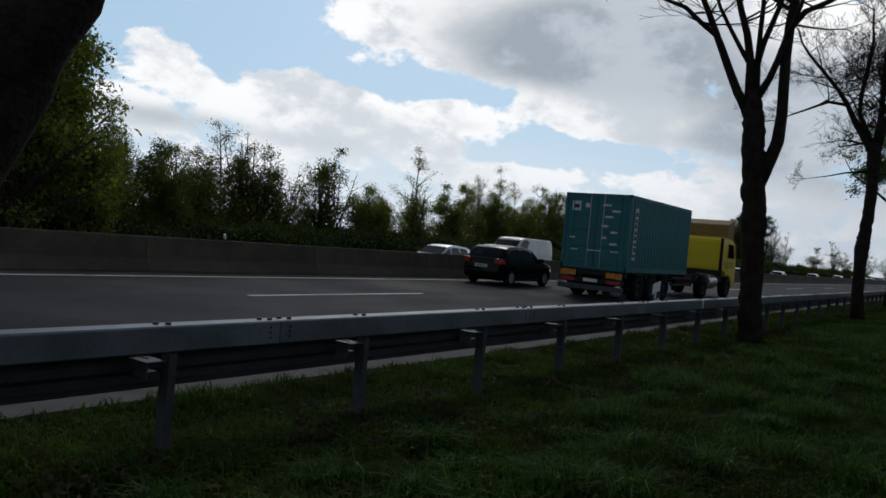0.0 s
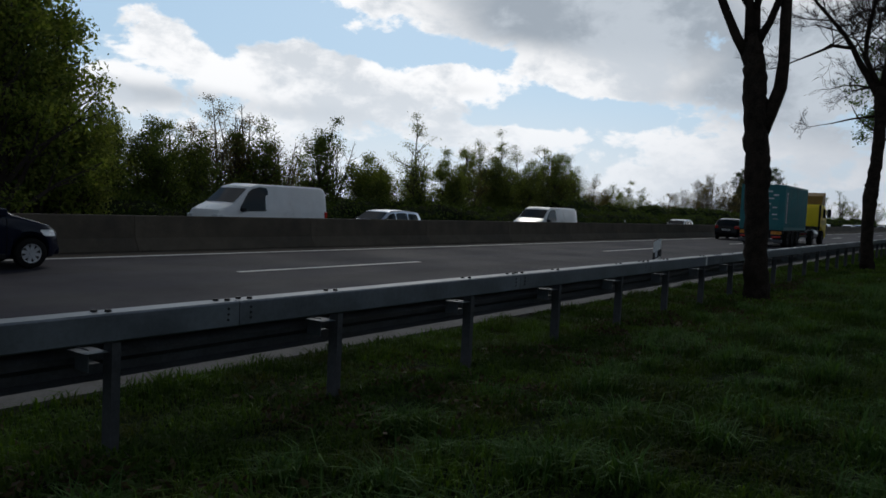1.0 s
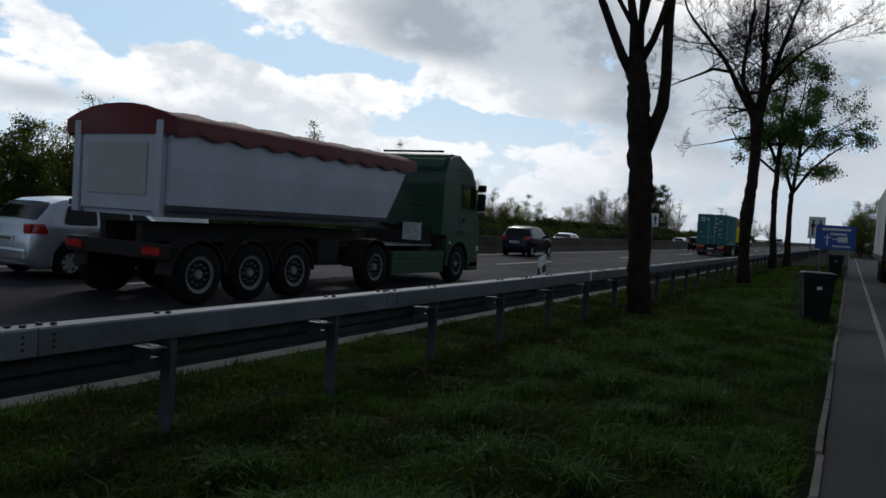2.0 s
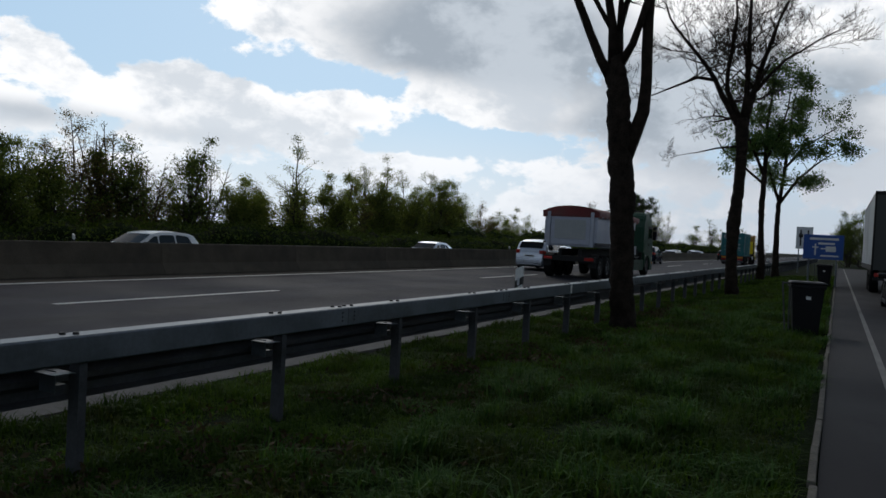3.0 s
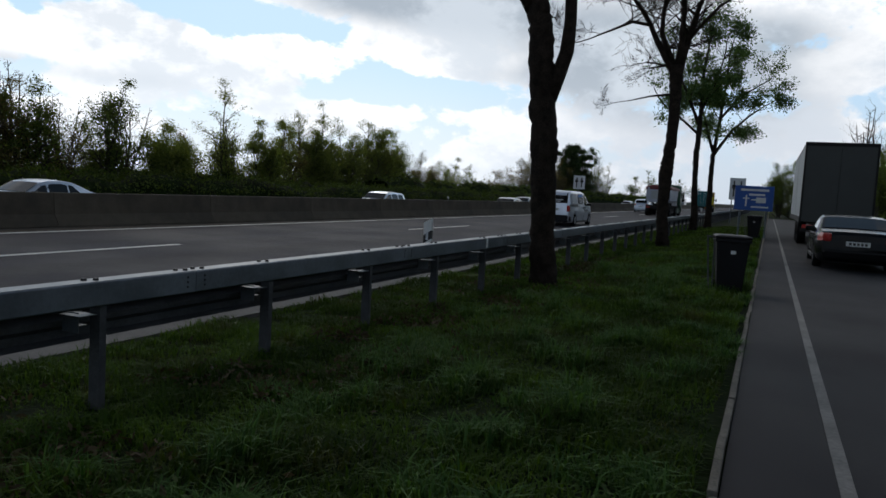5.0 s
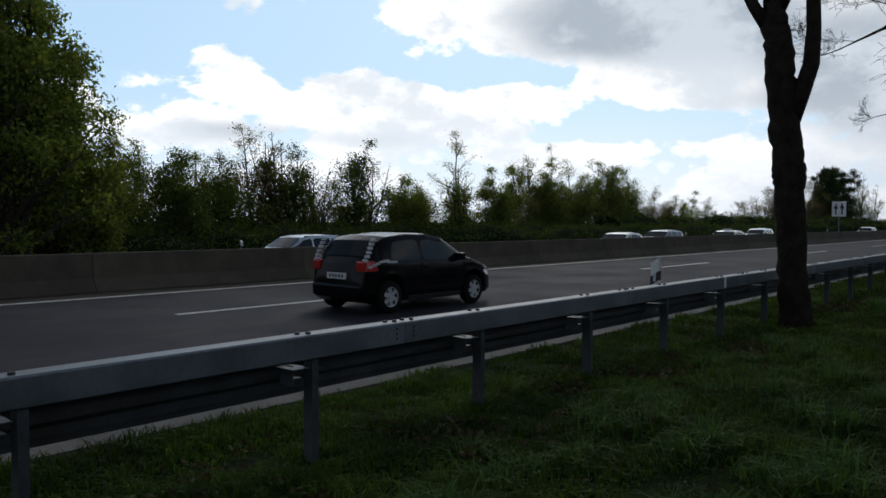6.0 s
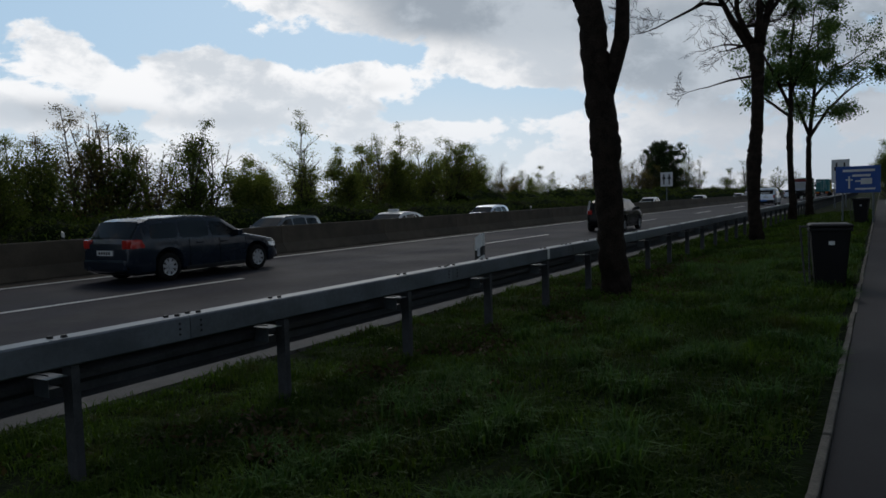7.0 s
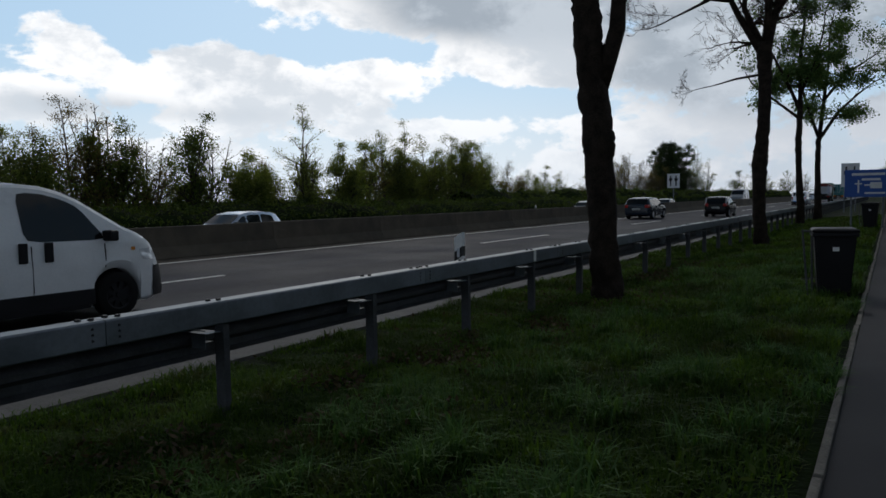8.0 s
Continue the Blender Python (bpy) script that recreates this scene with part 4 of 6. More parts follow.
# ---- bins, signs ----
def build_bin(x, y, turn, s=1.0):
    b = tagged(new("wheelie_bin"), "black plastic wheeled rubbish bin at the kerb", "bin", group="bins")
    b.matrix_basis = pose(x, y, 0.13, 0, 0, turn)
    bm = bmesh.new()
    lo = [(-0.20, -0.21), (0.20, -0.21), (0.20, 0.21), (-0.20, 0.21)]
    hi = [(-0.27, -0.28), (0.29, -0.28), (0.29, 0.28), (-0.27, 0.28)]
    a = [bm.verts.new((p * s, q * s, 0.05)) for p, q in lo]
    c = [bm.verts.new((p * s, q * s, 0.98 * s)) for p, q in hi]
    bm.faces.new(a[::-1])
    bm.faces.new(c)
    for i in range(4):
        j = (i + 1) % 4
        bm.faces.new((a[i], a[j], c[j], c[i]))
    bmesh.ops.bevel(bm, geom=bm.edges[:], offset=0.02, segments=2, affect="EDGES")
    part("body", bm, BLACK_PLASTIC, b)
    box_part("rim", (-0.295 * s, 0.315 * s, -0.305 * s, 0.305 * s, 0.93 * s, 0.985 * s), BLACK_PLASTIC, b, bevel=0.012)
    bm = bmesh.new()
    vs = add_box(bm, -0.31 * s, 0.33 * s, -0.31 * s, 0.31 * s, 0.99 * s, 1.05 * s, bevel=0.02)
    for v in bm.verts:
        if v.co.z > 1.03 * s:
            v.co.x *= 0.9
            v.co.y *= 0.9
    part("lid", bm, BLACK_PLASTIC, b)
    rods_part("handle", [((0.36 * s, -0.25 * s, 0.96 * s), (0.36 * s, 0.25 * s, 0.96 * s), 0.016)], BLACK_PLASTIC, b)
    for sy in (-0.23, 0.23):
        bm = bmesh.new()
        bmesh.ops.create_cone(bm, cap_ends=True, segments=18, radius1=0.1, radius2=0.1, depth=0.05, matrix=pose(0.2 * s, sy * s, 0.1, 90, 0, 0))
        part("wheel", bm, RUBBER, b)
    box_part("label_plate", (-0.262 * s, -0.256 * s, -0.05, 0.03, 0.72 * s, 0.78 * s), WHITE_PLASTIC, b, "small pale sticker")
    for sy in (0.36, 0.30):
        rods_part("stand_post", [((-0.02 * s, sy * s + (0.06 if sy > 0.33 else 0), 1.02 * s), (-0.05 * s, (sy - 0.02) * s, 0.02), 0.014)], ZINC_DARK, b, "thin steel post of the bin stand")
    rods_part("stand_bar", [((-0.02 * s, 0.42 * s, 1.0 * s), (-0.02 * s, 0.1 * s, 1.0 * s), 0.014)], ZINC_DARK, b)


build_bin(5.75, -3.9, 8, 0.95)
build_bin(29.0, -3.85, -5, 1.02)


def build_blue_sign():
    s = tagged(new("direction_sign"), "blue motorway information sign with white print on two posts", "road sign")
    s.matrix_basis = pose(27.9, -3.75, 0.15, 0, 0, -3)
    box_part("panel", (-0.02, 0.02, -0.80, 0.80, 1.28, 2.36), SIGN_BLUE, s, bevel=0.012)
    rods_part("post", [((0.05, -0.55, -0.2), (0.05, -0.55, 2.3), 0.035)], ZINC, s)
    rods_part("post", [((0.05, 0.55, -0.2), (0.05, 0.55, 2.3), 0.035)], ZINC, s)
    for y0, y1, z0, z1 in ((-0.6, 0.55, 2.13, 2.23), (-0.45, 0.2, 1.93, 2.02), (-0.5, -0.1, 1.62, 1.86), (-0.35, 0.1, 1.72, 1.78), (0.28, 0.34, 1.45, 1.95), (0.18, 0.44, 1.78, 1.83), (-0.62, 0.1, 1.40, 1.47)):
        box_part("print_bar", (-0.026, -0.021, y0, y1, z0, z1), SIGN_WHITE, s)


build_blue_sign()


def build_lane_sign(x, y, z, w, h, turn, legs):
    s = tagged(new("lane_sign"), "white square traffic sign with black arrows on a post", "road sign", group="lane signs")
    s.matrix_basis = pose(x, y, 0, 0, 0, turn)
    box_part("panel", (-0.02, 0.02, -w / 2, w / 2, z - h / 2, z + h / 2), SIGN_WHITE, s, bevel=0.01)
    for q in (-0.22, 0.22):
        box_part("arrow_bar", (-0.028, -0.022, q * w - 0.05 * w, q * w + 0.05 * w, z - 0.36 * h, z + 0.36 * h), SIGN_BLACK, s)
        box_part("arrow_head", (-0.028, -0.022, q * w - 0.13 * w, q * w + 0.13 * w, z + 0.02 * h, z + 0.18 * h), SIGN_BLACK, s)
    for q in legs:
        rods_part("post", [((0.05, q, -0.3), (0.05, q, z), 0.05)], ZINC, s)


build_lane_sign(66.5, 13.35, 2.95, 1.15, 1.35, 0, (0.0,))
build_lane_sign(62.0, -1.7, 3.0, 1.3, 1.9, 0, (-0.4, 0.4))
for x, y in ((12.5, 25.9), (62.5, 25.9), (112.5, 25.9)):
    build_delineator(x, y, -0.42, 1.15, 180)


# ---- vehicles ----
PROFILES = {
    "hatch": [(0, .40), (.012, .62), (.04, .69), (.11, .91), (.17, .965), (.30, 1), (.48, .992), (.58, .945), (.745, .66), (.80, .625), (.93, .54), (.985, .45), (1, .34)],
    "three_door": [(0, .40), (.012, .62), (.04, .69), (.10, .90), (.16, .965), (.30, 1), (.46, .992), (.57, .945), (.73, .69), (.80, .635), (.90, .56), (.965, .47), (.99, .40), (1, .32)],
    "wagon": [(0, .38), (.006, .60), (.03, .67), (.085, .92), (.13, .965), (.33, 1), (.5, .985), (.57, .945), (.715, .665), (.77, .63), (.93, .54), (.985, .45), (1, .34)],
    "sedan": [(0, .42), (.01, .64), (.03, .70), (.12, .745), (.29, .965), (.40, 1), (.5, .99), (.565, .95), (.71, .685), (.76, .65), (.93, .55), (.985, .46), (1, .34)],
    "long_nose": [(0, .22), (.004, .80), (.02, .93), (.05, .985), (.12, 1), (.50, 1), (.57, .985), (.625, .955), (.70, .865), (.77, .745), (.835, .65), (.89, .60), (.945, .535), (.978, .455), (.995, .38), (1, .28)],
    "short_nose": [(0, .2), (.004, .80), (.02, .93), (.05, .985), (.12, 1), (.55, 1), (.61, .985), (.66, .95), (.71, .895), (.79, .77), (.845, .685), (.90, .625), (.94, .555), (.97, .45), (.99, .38), (1, .28)],
    "van": [(0, .22), (.004, .88), (.02, .965), (.06, 1), (.65, 1), (.725, .955), (.86, .67), (.905, .625), (.968, .555), (.99, .46), (1, .28)],
}
WINDOWS = {   # side panes as shares of the length: lower edge from, to; upper edge from, to
    "hatch": [((.15, .33), (.185, .335)), ((.345, .52), (.35, .525)), ((.535, .70), (.54, .60))],
    "three_door": [((.16, .37), (.195, .375)), ((.39, .70), (.395, .60))],
    "wagon": [((.11, .27), (.125, .275)), ((.285, .465), (.29, .47)), ((.48, .68), (.485, .575))],
    "sedan": [((.22, .33), (.30, .34)), ((.345, .51), (.35, .515)), ((.525, .675), (.53, .565))],
    "van": [((.57, .832), (.575, .745))],
    "long_nose": [((.578, .815), (.575, .675))],
    "short_nose": [((.545, .785), (.535, .705))],
}
FRONT_GLASS = {"hatch": (.60, .735), "three_door": (.59, .72), "wagon": (.585, .705), "sedan": (.58, .70), "van": (.745, .855), "long_nose": (.66, .83), "short_nose": (.68, .84)}
REAR_GLASS = {"hatch": (.045, .115), "three_door": (.045, .10), "wagon": (.033, .085), "sedan": (.13, .28), "van": None, "long_nose": None, "short_nose": None}
VANS = ("van", "long_nose", "short_nose")
MESHES = {}
WHEELS = []     # vehicle, wheel, its hub
RIM = material("silver_rim", (0.55, 0.56, 0.58), 0.4, 0.3, 0.08, 6, 40, 0.0)
DARK_RIM = material("dark_steel_rim", (0.05, 0.05, 0.052), 0.6, 0.3, 0.25, 6, 40, 0.0)
LORRY_RIM = material("dusty_rim", (0.26, 0.26, 0.265), 0.5, 0.4, 0.25, 6, 40, 0.0)


def wheel_meshes(radius, width, spokes, mat, key):
    if key in MESHES:
        return MESHES[key]
    prof = [(-width / 2, 0.62), (-width / 2, 0.92), (-width * 0.40, 0.985), (width * 0.40, 0.985), (width / 2, 0.92), (width / 2, 0.62)]
    n = 28
    v, f = [], []
    for i in range(n):
        a = 2 * math.pi * i / n
        v += [(math.cos(a) * q * radius, y, math.sin(a) * q * radius) for y, q in prof]
    m = len(prof)
    for i in range(n):
        j = (i + 1) % n
        for k in range(m - 1):
            f.append((i * m + k, i * m + k + 1, j * m + k + 1, j * m + k))
    tyre = bpy.data.meshes.new("tyre")
    tyre.from_pydata(v, [], f)
    tyre.materials.append(RUBBER)
    tyre.shade_smooth()
    bm = bmesh.new()
    bmesh.ops.create_cone(bm, cap_ends=True, segments=n, radius1=radius * 0.64, radius2=radius * 0.64, depth=width * 0.5)
    bmesh.ops.rotate(bm, verts=bm.verts, matrix=Matrix.Rotation(math.pi / 2, 3, "X"))
    rim_dark = bpy.data.meshes.new("rim_barrel")
    bm.to_mesh(rim_dark)
    bm.free()
    rim_dark.materials.append(BLACK_PLASTIC)
    bm = bmesh.new()
    ring = 0.50 if radius > 0.45 else 0.56
    for s in (-1,):
        y = s * width * 0.36
        for k in range(spokes):
            a = 2 * math.pi * k / spokes
            if radius > 0.45:
                bmesh.ops.create_cone(bm, cap_ends=True, segments=6, radius1=0.018, radius2=0.014, depth=0.05, matrix=pose(math.cos(a) * radius * 0.34, y, math.sin(a) * radius * 0.34, 90, 0, 0))
                continue
            add_box(bm, 0.0, radius * 0.60, y - 0.012, y + 0.012, -radius * (0.62 / spokes + 0.03), radius * (0.62 / spokes + 0.03), m=Matrix.Rotation(a, 4, "Y"))
        bmesh.ops.create_cone(bm, cap_ends=True, segments=14, radius1=radius * 0.17, radius2=radius * 0.14, depth=0.05, matrix=pose(0, y, 0, 90, 0, 0))
        for k in range(n):
            a0, a1 = 2 * math.pi * k / n, 2 * math.pi * (k + 1) / n
            q = [bm.verts.new((math.cos(a) * radius * r, y + s * d, math.sin(a) * radius * r)) for a, r, d in ((a0, ring, .012), (a1, ring, .012), (a1, .655, .02), (a0, .655, .02))]
            bm.faces.new(q)
    rim = bpy.data.meshes.new("rim")
    bm.to_mesh(rim)
    bm.free()
    rim.materials.append(mat)
    MESHES[key] = (tyre, rim_dark, rim)
    return MESHES[key]


def add_wheel(root, x, y, radius, width, spokes=7, mat=None, key=None):
    mat = mat or RIM
    tyre, barrel, rim = wheel_meshes(radius, width, spokes, mat, key or (radius, width, spokes, mat.name))
    w = new("wheel", tyre)
    w.parent = root
    w.location = (x, y, radius)
    for name, data in (("rim_barrel", barrel), ("rim", rim)):
        o = new(name, data)
        o.parent = w
    w.rotation_euler = (0, 0, math.pi if y > 0 else 0)
    WHEELS.append((root, w, (x, y, radius)))
    return w


class Shell:
    """The skin of a car or van: a silhouette, a belt line and a half width give its cross sections."""

    def __init__(self, kind, length, width, height, wheelbase, rear_over, radius, clear=0.2, belt=None, tumble=0.16):
        self.kind, self.L, self.W, self.H = kind, length, width / 2, height
        self.x0, self.wb, self.r, self.clear, self.tumble = -rear_over, wheelbase, radius, clear, tumble
        self.tx = [self.x0 + a * length for a, _ in PROFILES[kind]]
        self.tz = [b * height for _, b in PROFILES[kind]]
        self.belt_f = belt or (.645 if kind not in VANS else .60)

    def top(self, x):
        return float(np.interp(x, self.tx, self.tz))

    def belt(self, x):
        u = (x - self.x0) / self.L
        z = self.H * (self.belt_f - 0.035 * u)
        return min(z, self.top(x) - 0.05)

    def half(self, x):
        u = (x - self.x0) / self.L
        end = max(0.0, 1 - min(u, 1 - u) / 0.14)
        deep = (0.17, 0.09) if self.kind == "van" else (0.27, 0.17)
        return self.W * (1 - deep[0 if u > 0.5 else 1] * end ** 2.2)

    def low(self, x):
        z = self.clear
        for ax in (0.0, self.wb):
            d = abs(x - ax)
            ra = self.r * 1.16
            if d < ra:
                z = max(z, self.r + math.sqrt(ra * ra - d * d))
        u = (x - self.x0) / self.L
        end = max(0.0, 1 - min(u, 1 - u) / 0.05)
        return z + 0.08 * end

    def roof_half(self, x):
        zt, zs = self.top(x), self.belt(x)
        return self.half(x) - 0.03 - self.tumble * max(0.0, (zt - zs)) / (self.H * 0.36) * 0.9

    def flank(self, x, z):
        """Half width below the belt: widest halfway up, with a crease under the belt."""
        zs, w = self.belt(x), self.half(x)
        q = (z - self.clear) / max(0.1, zs - self.clear)
        return w * float(np.interp(q, [0.0, 0.12, 0.30, 0.50, 0.66, 0.74, 0.80, 0.92, 1.0], [0.955, 0.968, 0.986, 0.997, 1.0, 0.995, 0.985, 0.976, 0.968]))

    def side(self, x, z):
        zt, zs = self.top(x), self.belt(x)
        if z < zs:
            return self.flank(x, z)
        f = min(1.0, max(0.0, (z - zs) / max(0.05, zt - 0.06 - zs)))
        return (self.half(x) - 0.03) * (1 - f) + self.roof_half(x) * f

    def section(self, x):
        w, zb, zt, zs = self.half(x), self.low(x), self.top(x), self.belt(x)
        zb = min(zb, zs - 0.06)
        wu = self.roof_half(x)
        h = zs - zb
        return [(0, zb), (w * 0.9, zb), (w * 0.955, zb + min(0.05, h * 0.25))] + [(self.flank(x, zb + h * q), zb + h * q) for q in (0.30, 0.50, 0.66, 0.80, 0.92)] + [(w - 0.03, zs), (wu, zt - min(0.06, (zt - zs) * 0.5)), (wu - 0.05, zt - 0.008), (wu * 0.6, zt + 0.012), (0, zt + 0.02)]

    def build(self, root, mat):
        xs = set(np.round(np.arange(self.x0, self.x0 + self.L, 0.06), 3)) | set(np.round(self.tx, 3)) | {self.x0 + self.L}
        for ax in (0.0, self.wb):
            for d in (-1, 1):
                xs |= {round(ax + d * self.r * q, 3) for q in (1.16, 1.13, 1.05)}
        xs = sorted(x for x in xs if self.x0 <= x <= self.x0 + self.L)
        v, f = [], []
        for x in xs:
            s = self.section(x)
            v += [(x, y, z) for y, z in s] + [(x, -y, z) for y, z in s[-2:0:-1]]
        n = len(v) // len(xs)
        for i in range(len(xs) - 1):
            for k in range(n):
                q = (k + 1) % n
                f.append((i * n + k, (i + 1) * n + k, (i + 1) * n + q, i * n + q))
        f += [tuple(range(n)), tuple(range((len(xs) - 1) * n, len(xs) * n))[::-1]]
        body = link("body", v, f, mat, root)
        body.data.shade_smooth()
        body.data.set_sharp_from_angle(angle=radians(32))
        # dark floor and wheel housings
        bm = bmesh.new()
        add_box(bm, self.x0 + 0.25, self.x0 + self.L - 0.25, -self.W + 0.24, self.W - 0.24, self.clear - 0.02, self.clear + 0.12)
        for ax in (0.0, self.wb):
            add_box(bm, ax - self.r * 1.2, ax + self.r * 1.2, -self.W + 0.25, self.W - 0.25, self.clear, self.r * 2.1)
        part("underbody", bm, BLACK_PLASTIC, root)
        return body

    def pane(self, name, lower, upper, root, mat, sign, lift=0.007, label="", zlow=None, ztop=None):
        def at(u, q):
            xl = self.x0 + self.L * (lower[0] + (lower[1] - lower[0]) * u)
            xt = self.x0 + self.L * (upper[0] + (upper[1] - upper[0]) * u)
            zl = (self.belt(xl) + 0.035) if zlow is None else zlow
            zt = (self.top(xt) - 0.115) if ztop is None else ztop
            x, z = xl + (xt - xl) * q, zl + (zt - zl) * q
            return (x, sign * (self.side(x, z) + lift), z)

        # rings of a rounded square, from the rim to the middle
        n, rings = 28, (1.0, 0.75, 0.4)
        v, f = [], []
        for g in rings:
            for i in range(n):
                a = 2 * math.pi * (i + 0.5) / n
                c, d = math.cos(a), math.sin(a)
                r = g / (abs(c) ** 9 + abs(d) ** 9) ** (1 / 9)
                v.append(at(0.5 + 0.5 * r * c, 0.5 + 0.5 * r * d))
        v.append(at(0.5, 0.5))
        for j in range(len(rings) - 1):
            for i in range(n):
                k = (i + 1) % n
                f.append((j * n + i, j * n + k, (j + 1) * n + k, (j + 1) * n + i))
        last = (len(rings) - 1) * n
        f += [(last + i, last + (i + 1) % n, last + n) for i in range(n)]
        return link(name, v, f, mat, root, True, label)

    def wrap(self, name, u0, z0, z1, root, mat, label="", lift=0.012):
        """A skin that runs round the nose from flank to flank."""
        path = []
        for i in range(7):
            u = u0 + (0.999 - u0) * i / 6
            path.append((self.x0 + self.L * u, 1))
        v, f = [], []
        zs = [z0 + (z1 - z0) * k / 4 for k in range(5)]
        for x, sign in path + [(x, -1) for x, _ in path[::-1]]:
            for z in zs:
                nose = lift if x > self.x0 + self.L * 0.99 else 0.0
                v.append((x + nose, sign * (self.flank(x, z) + lift), min(z, self.top(x) - 0.004)))
        m = len(zs)
        for i in range(len(v) // m - 1):
            for k in range(m - 1):
                f.append((i * m + k, (i + 1) * m + k, (i + 1) * m + k + 1, i * m + k + 1))
        return link(name, v, f, mat, root, True, label)

    def screen(self, name, a, b, root, mat, frac=0.9):
        v, f = [], []
        nu, nv = 6, 6
        for i in range(nu + 1):
            x = self.x0 + self.L * (a + (b - a) * i / nu)
            z = self.top(x)
            g = (self.top(x + 0.02) - self.top(x - 0.02)) / 0.04
            ln = math.hypot(1, g)
            ox, oz = -g / ln * 0.012, 1 / ln * 0.012
            w = max(0.1, self.roof_half(x)) * frac
            for k in range(nv + 1):
                y = w * (2 * k / nv - 1)
                v.append((x + ox, y, z + oz + 0.02 * (1 - (y / (w / frac)) ** 2)))
        m = nv + 1
        for i in range(nu):
            for k in range(nv):
                f.append((i * m + k, (i + 1) * m + k, (i + 1) * m + k + 1, i * m + k + 1))
        return link(name, v, f, mat, root, True)


def build_car(name, label, kind, paint, length, width, height, wb, rear, radius=0.31, spokes=7, rim=None, low_detail=False, roof_rails=False, doors=2, category="car", belt=None, tumble=0.16):
    root = tagged(new(name), label, category)
    s = Shell(kind, length, width, height, wb, rear, radius, belt=belt, tumble=tumble)
    s.build(root, paint)
    for lower, upper in WINDOWS[kind]:
        for sign in (-1, 1):
            s.pane("side_window", lower, upper, root, GLASS_DARK, sign)
    s.screen("windscreen", *FRONT_GLASS[kind], root, GLASS_DARK)
    if REAR_GLASS[kind]:
        s.screen("rear_window", *REAR_GLASS[kind], root, GLASS_DARK, 0.86)
    for ax in (0.0, wb):
        for sign in (-1, 1):
            add_wheel(root, ax, sign * (s.half(ax) - 0.105), radius, 0.2, spokes, rim)
    xr, xf = s.x0, s.x0 + length
    for sign in (-1, 1):
        w = s.half(xr + 0.1)
        zl = height * (.60 if kind not in VANS else .50)
        bm = bmesh.new()
        if kind in VANS:
            add_box(bm, xr - 0.006, xr + 0.16, sign * (w - 0.15), sign * (w + 0.006), zl - 0.16, zl + 0.17, bevel=0.03)
        else:
            w = s.half(xr + 0.03)
            add_box(bm, xr + 0.002, xr + 0.14, sign * (w - 0.20), sign * (w + 0.004), zl - 0.10, zl + 0.10, bevel=0.035)
            s.pane("tail_light", (.010, .080), (.012, .066), root, RED_LENS, sign, 0.006, "red tail light", zlow=zl - 0.09, ztop=zl + 0.10)
        part("tail_light", bm, RED_LENS, root, "red tail light")
        w = s.half(xf - 0.2)
        if kind not in VANS:
            s.pane("headlight", (.90, .975), (.875, .955), root, CLEAR_LENS, sign, 0.008, "clear swept headlight", zlow=height * .395, ztop=height * .475)
        elif kind != "van":
            s.pane("headlight", (.90, .968), (.885, .945), root, CLEAR_LENS, sign, 0.008, "clear swept headlight", zlow=height * .42, ztop=height * .505)
            s.pane("indicator", (.86, .875), (.86, .875), root, AMBER_LENS, sign, 0.008, zlow=height * .50, ztop=height * .525)
        bm = bmesh.new()
        if kind != "van":
            bm.free()
        else:
            add_box(bm, xf - 0.42, xf - 0.03, sign * (w - 0.32), sign * (w + 0.012), height * .45 - 0.07, height * .45 + 0.07, bevel=0.03)
            part("headlight", bm, CLEAR_LENS, root, "clear headlight")
        # mirror on a short arm
        xm = s.x0 + length * (FRONT_GLASS[kind][1] - 0.055)
        zm = s.belt(xm) + 0.09
        bm = bmesh.new()
        ym = s.side(xm, zm)
        add_box(bm, xm - 0.06, xm + 0.07, sign * (ym - 0.02), sign * (ym + 0.20), zm - 0.075, zm + 0.075, bevel=0.03)
        part("mirror", bm, BLACK_PLASTIC if low_detail or kind in VANS else paint, root)
        if low_detail:
            continue
        us = (.40, .56) if doors == 2 and kind not in VANS else ((.43,) if kind not in VANS else (.535, .605))
        for u in us:
            x = s.x0 + length * u
            z = s.belt(x) - 0.10
            bm = bmesh.new()
            hz, hx = {"short_nose": (0.13, 0.055), "long_nose": (0.03, 0.10), "van": (0.032, 0.12)}.get(kind, (0.016, 0.1))
            add_box(bm, x - hx, x + hx, sign * (s.half(x) - 0.012), sign * (s.half(x) + 0.026), z - hz, z + hz, bevel=0.012)
            part("door_handle", bm, BLACK_PLASTIC if kind in VANS else paint, root)
            # door gap
        for u in ((.38, .715) if kind == "three_door" else (.335, .53, .715) if kind not in VANS else (.56, .775)):
            x = s.x0 + length * u
            lo, hi = max(s.low(x) + 0.08, 0.3), s.belt(x) - 0.02
            bm = bmesh.new()
            for k in range(4):
                z0, z1 = lo + (hi - lo) * k / 4, lo + (hi - lo) * (k + 1) / 4
                y = s.half(x) * (1.0 if 0 < k < 3 else 0.988)
                add_box(bm, x - 0.004, x + 0.004, sign * (y - 0.03), sign * (y + 0.0015), z0, z1)
            part("door_gap", bm, RUBBER, root)
        bm = bmesh.new()
        add_box(bm, 0.45, wb - 0.45, sign * (s.W - 0.05), sign * (s.W + 0.004), 0.2, 0.29, bevel=0.01)
        part("sill", bm, BLACK_PLASTIC, root)
    # rear bumper, plate, handles
    zr = height * .30
    bm = bmesh.new()
    low = 0.34 if kind in VANS else 0.14
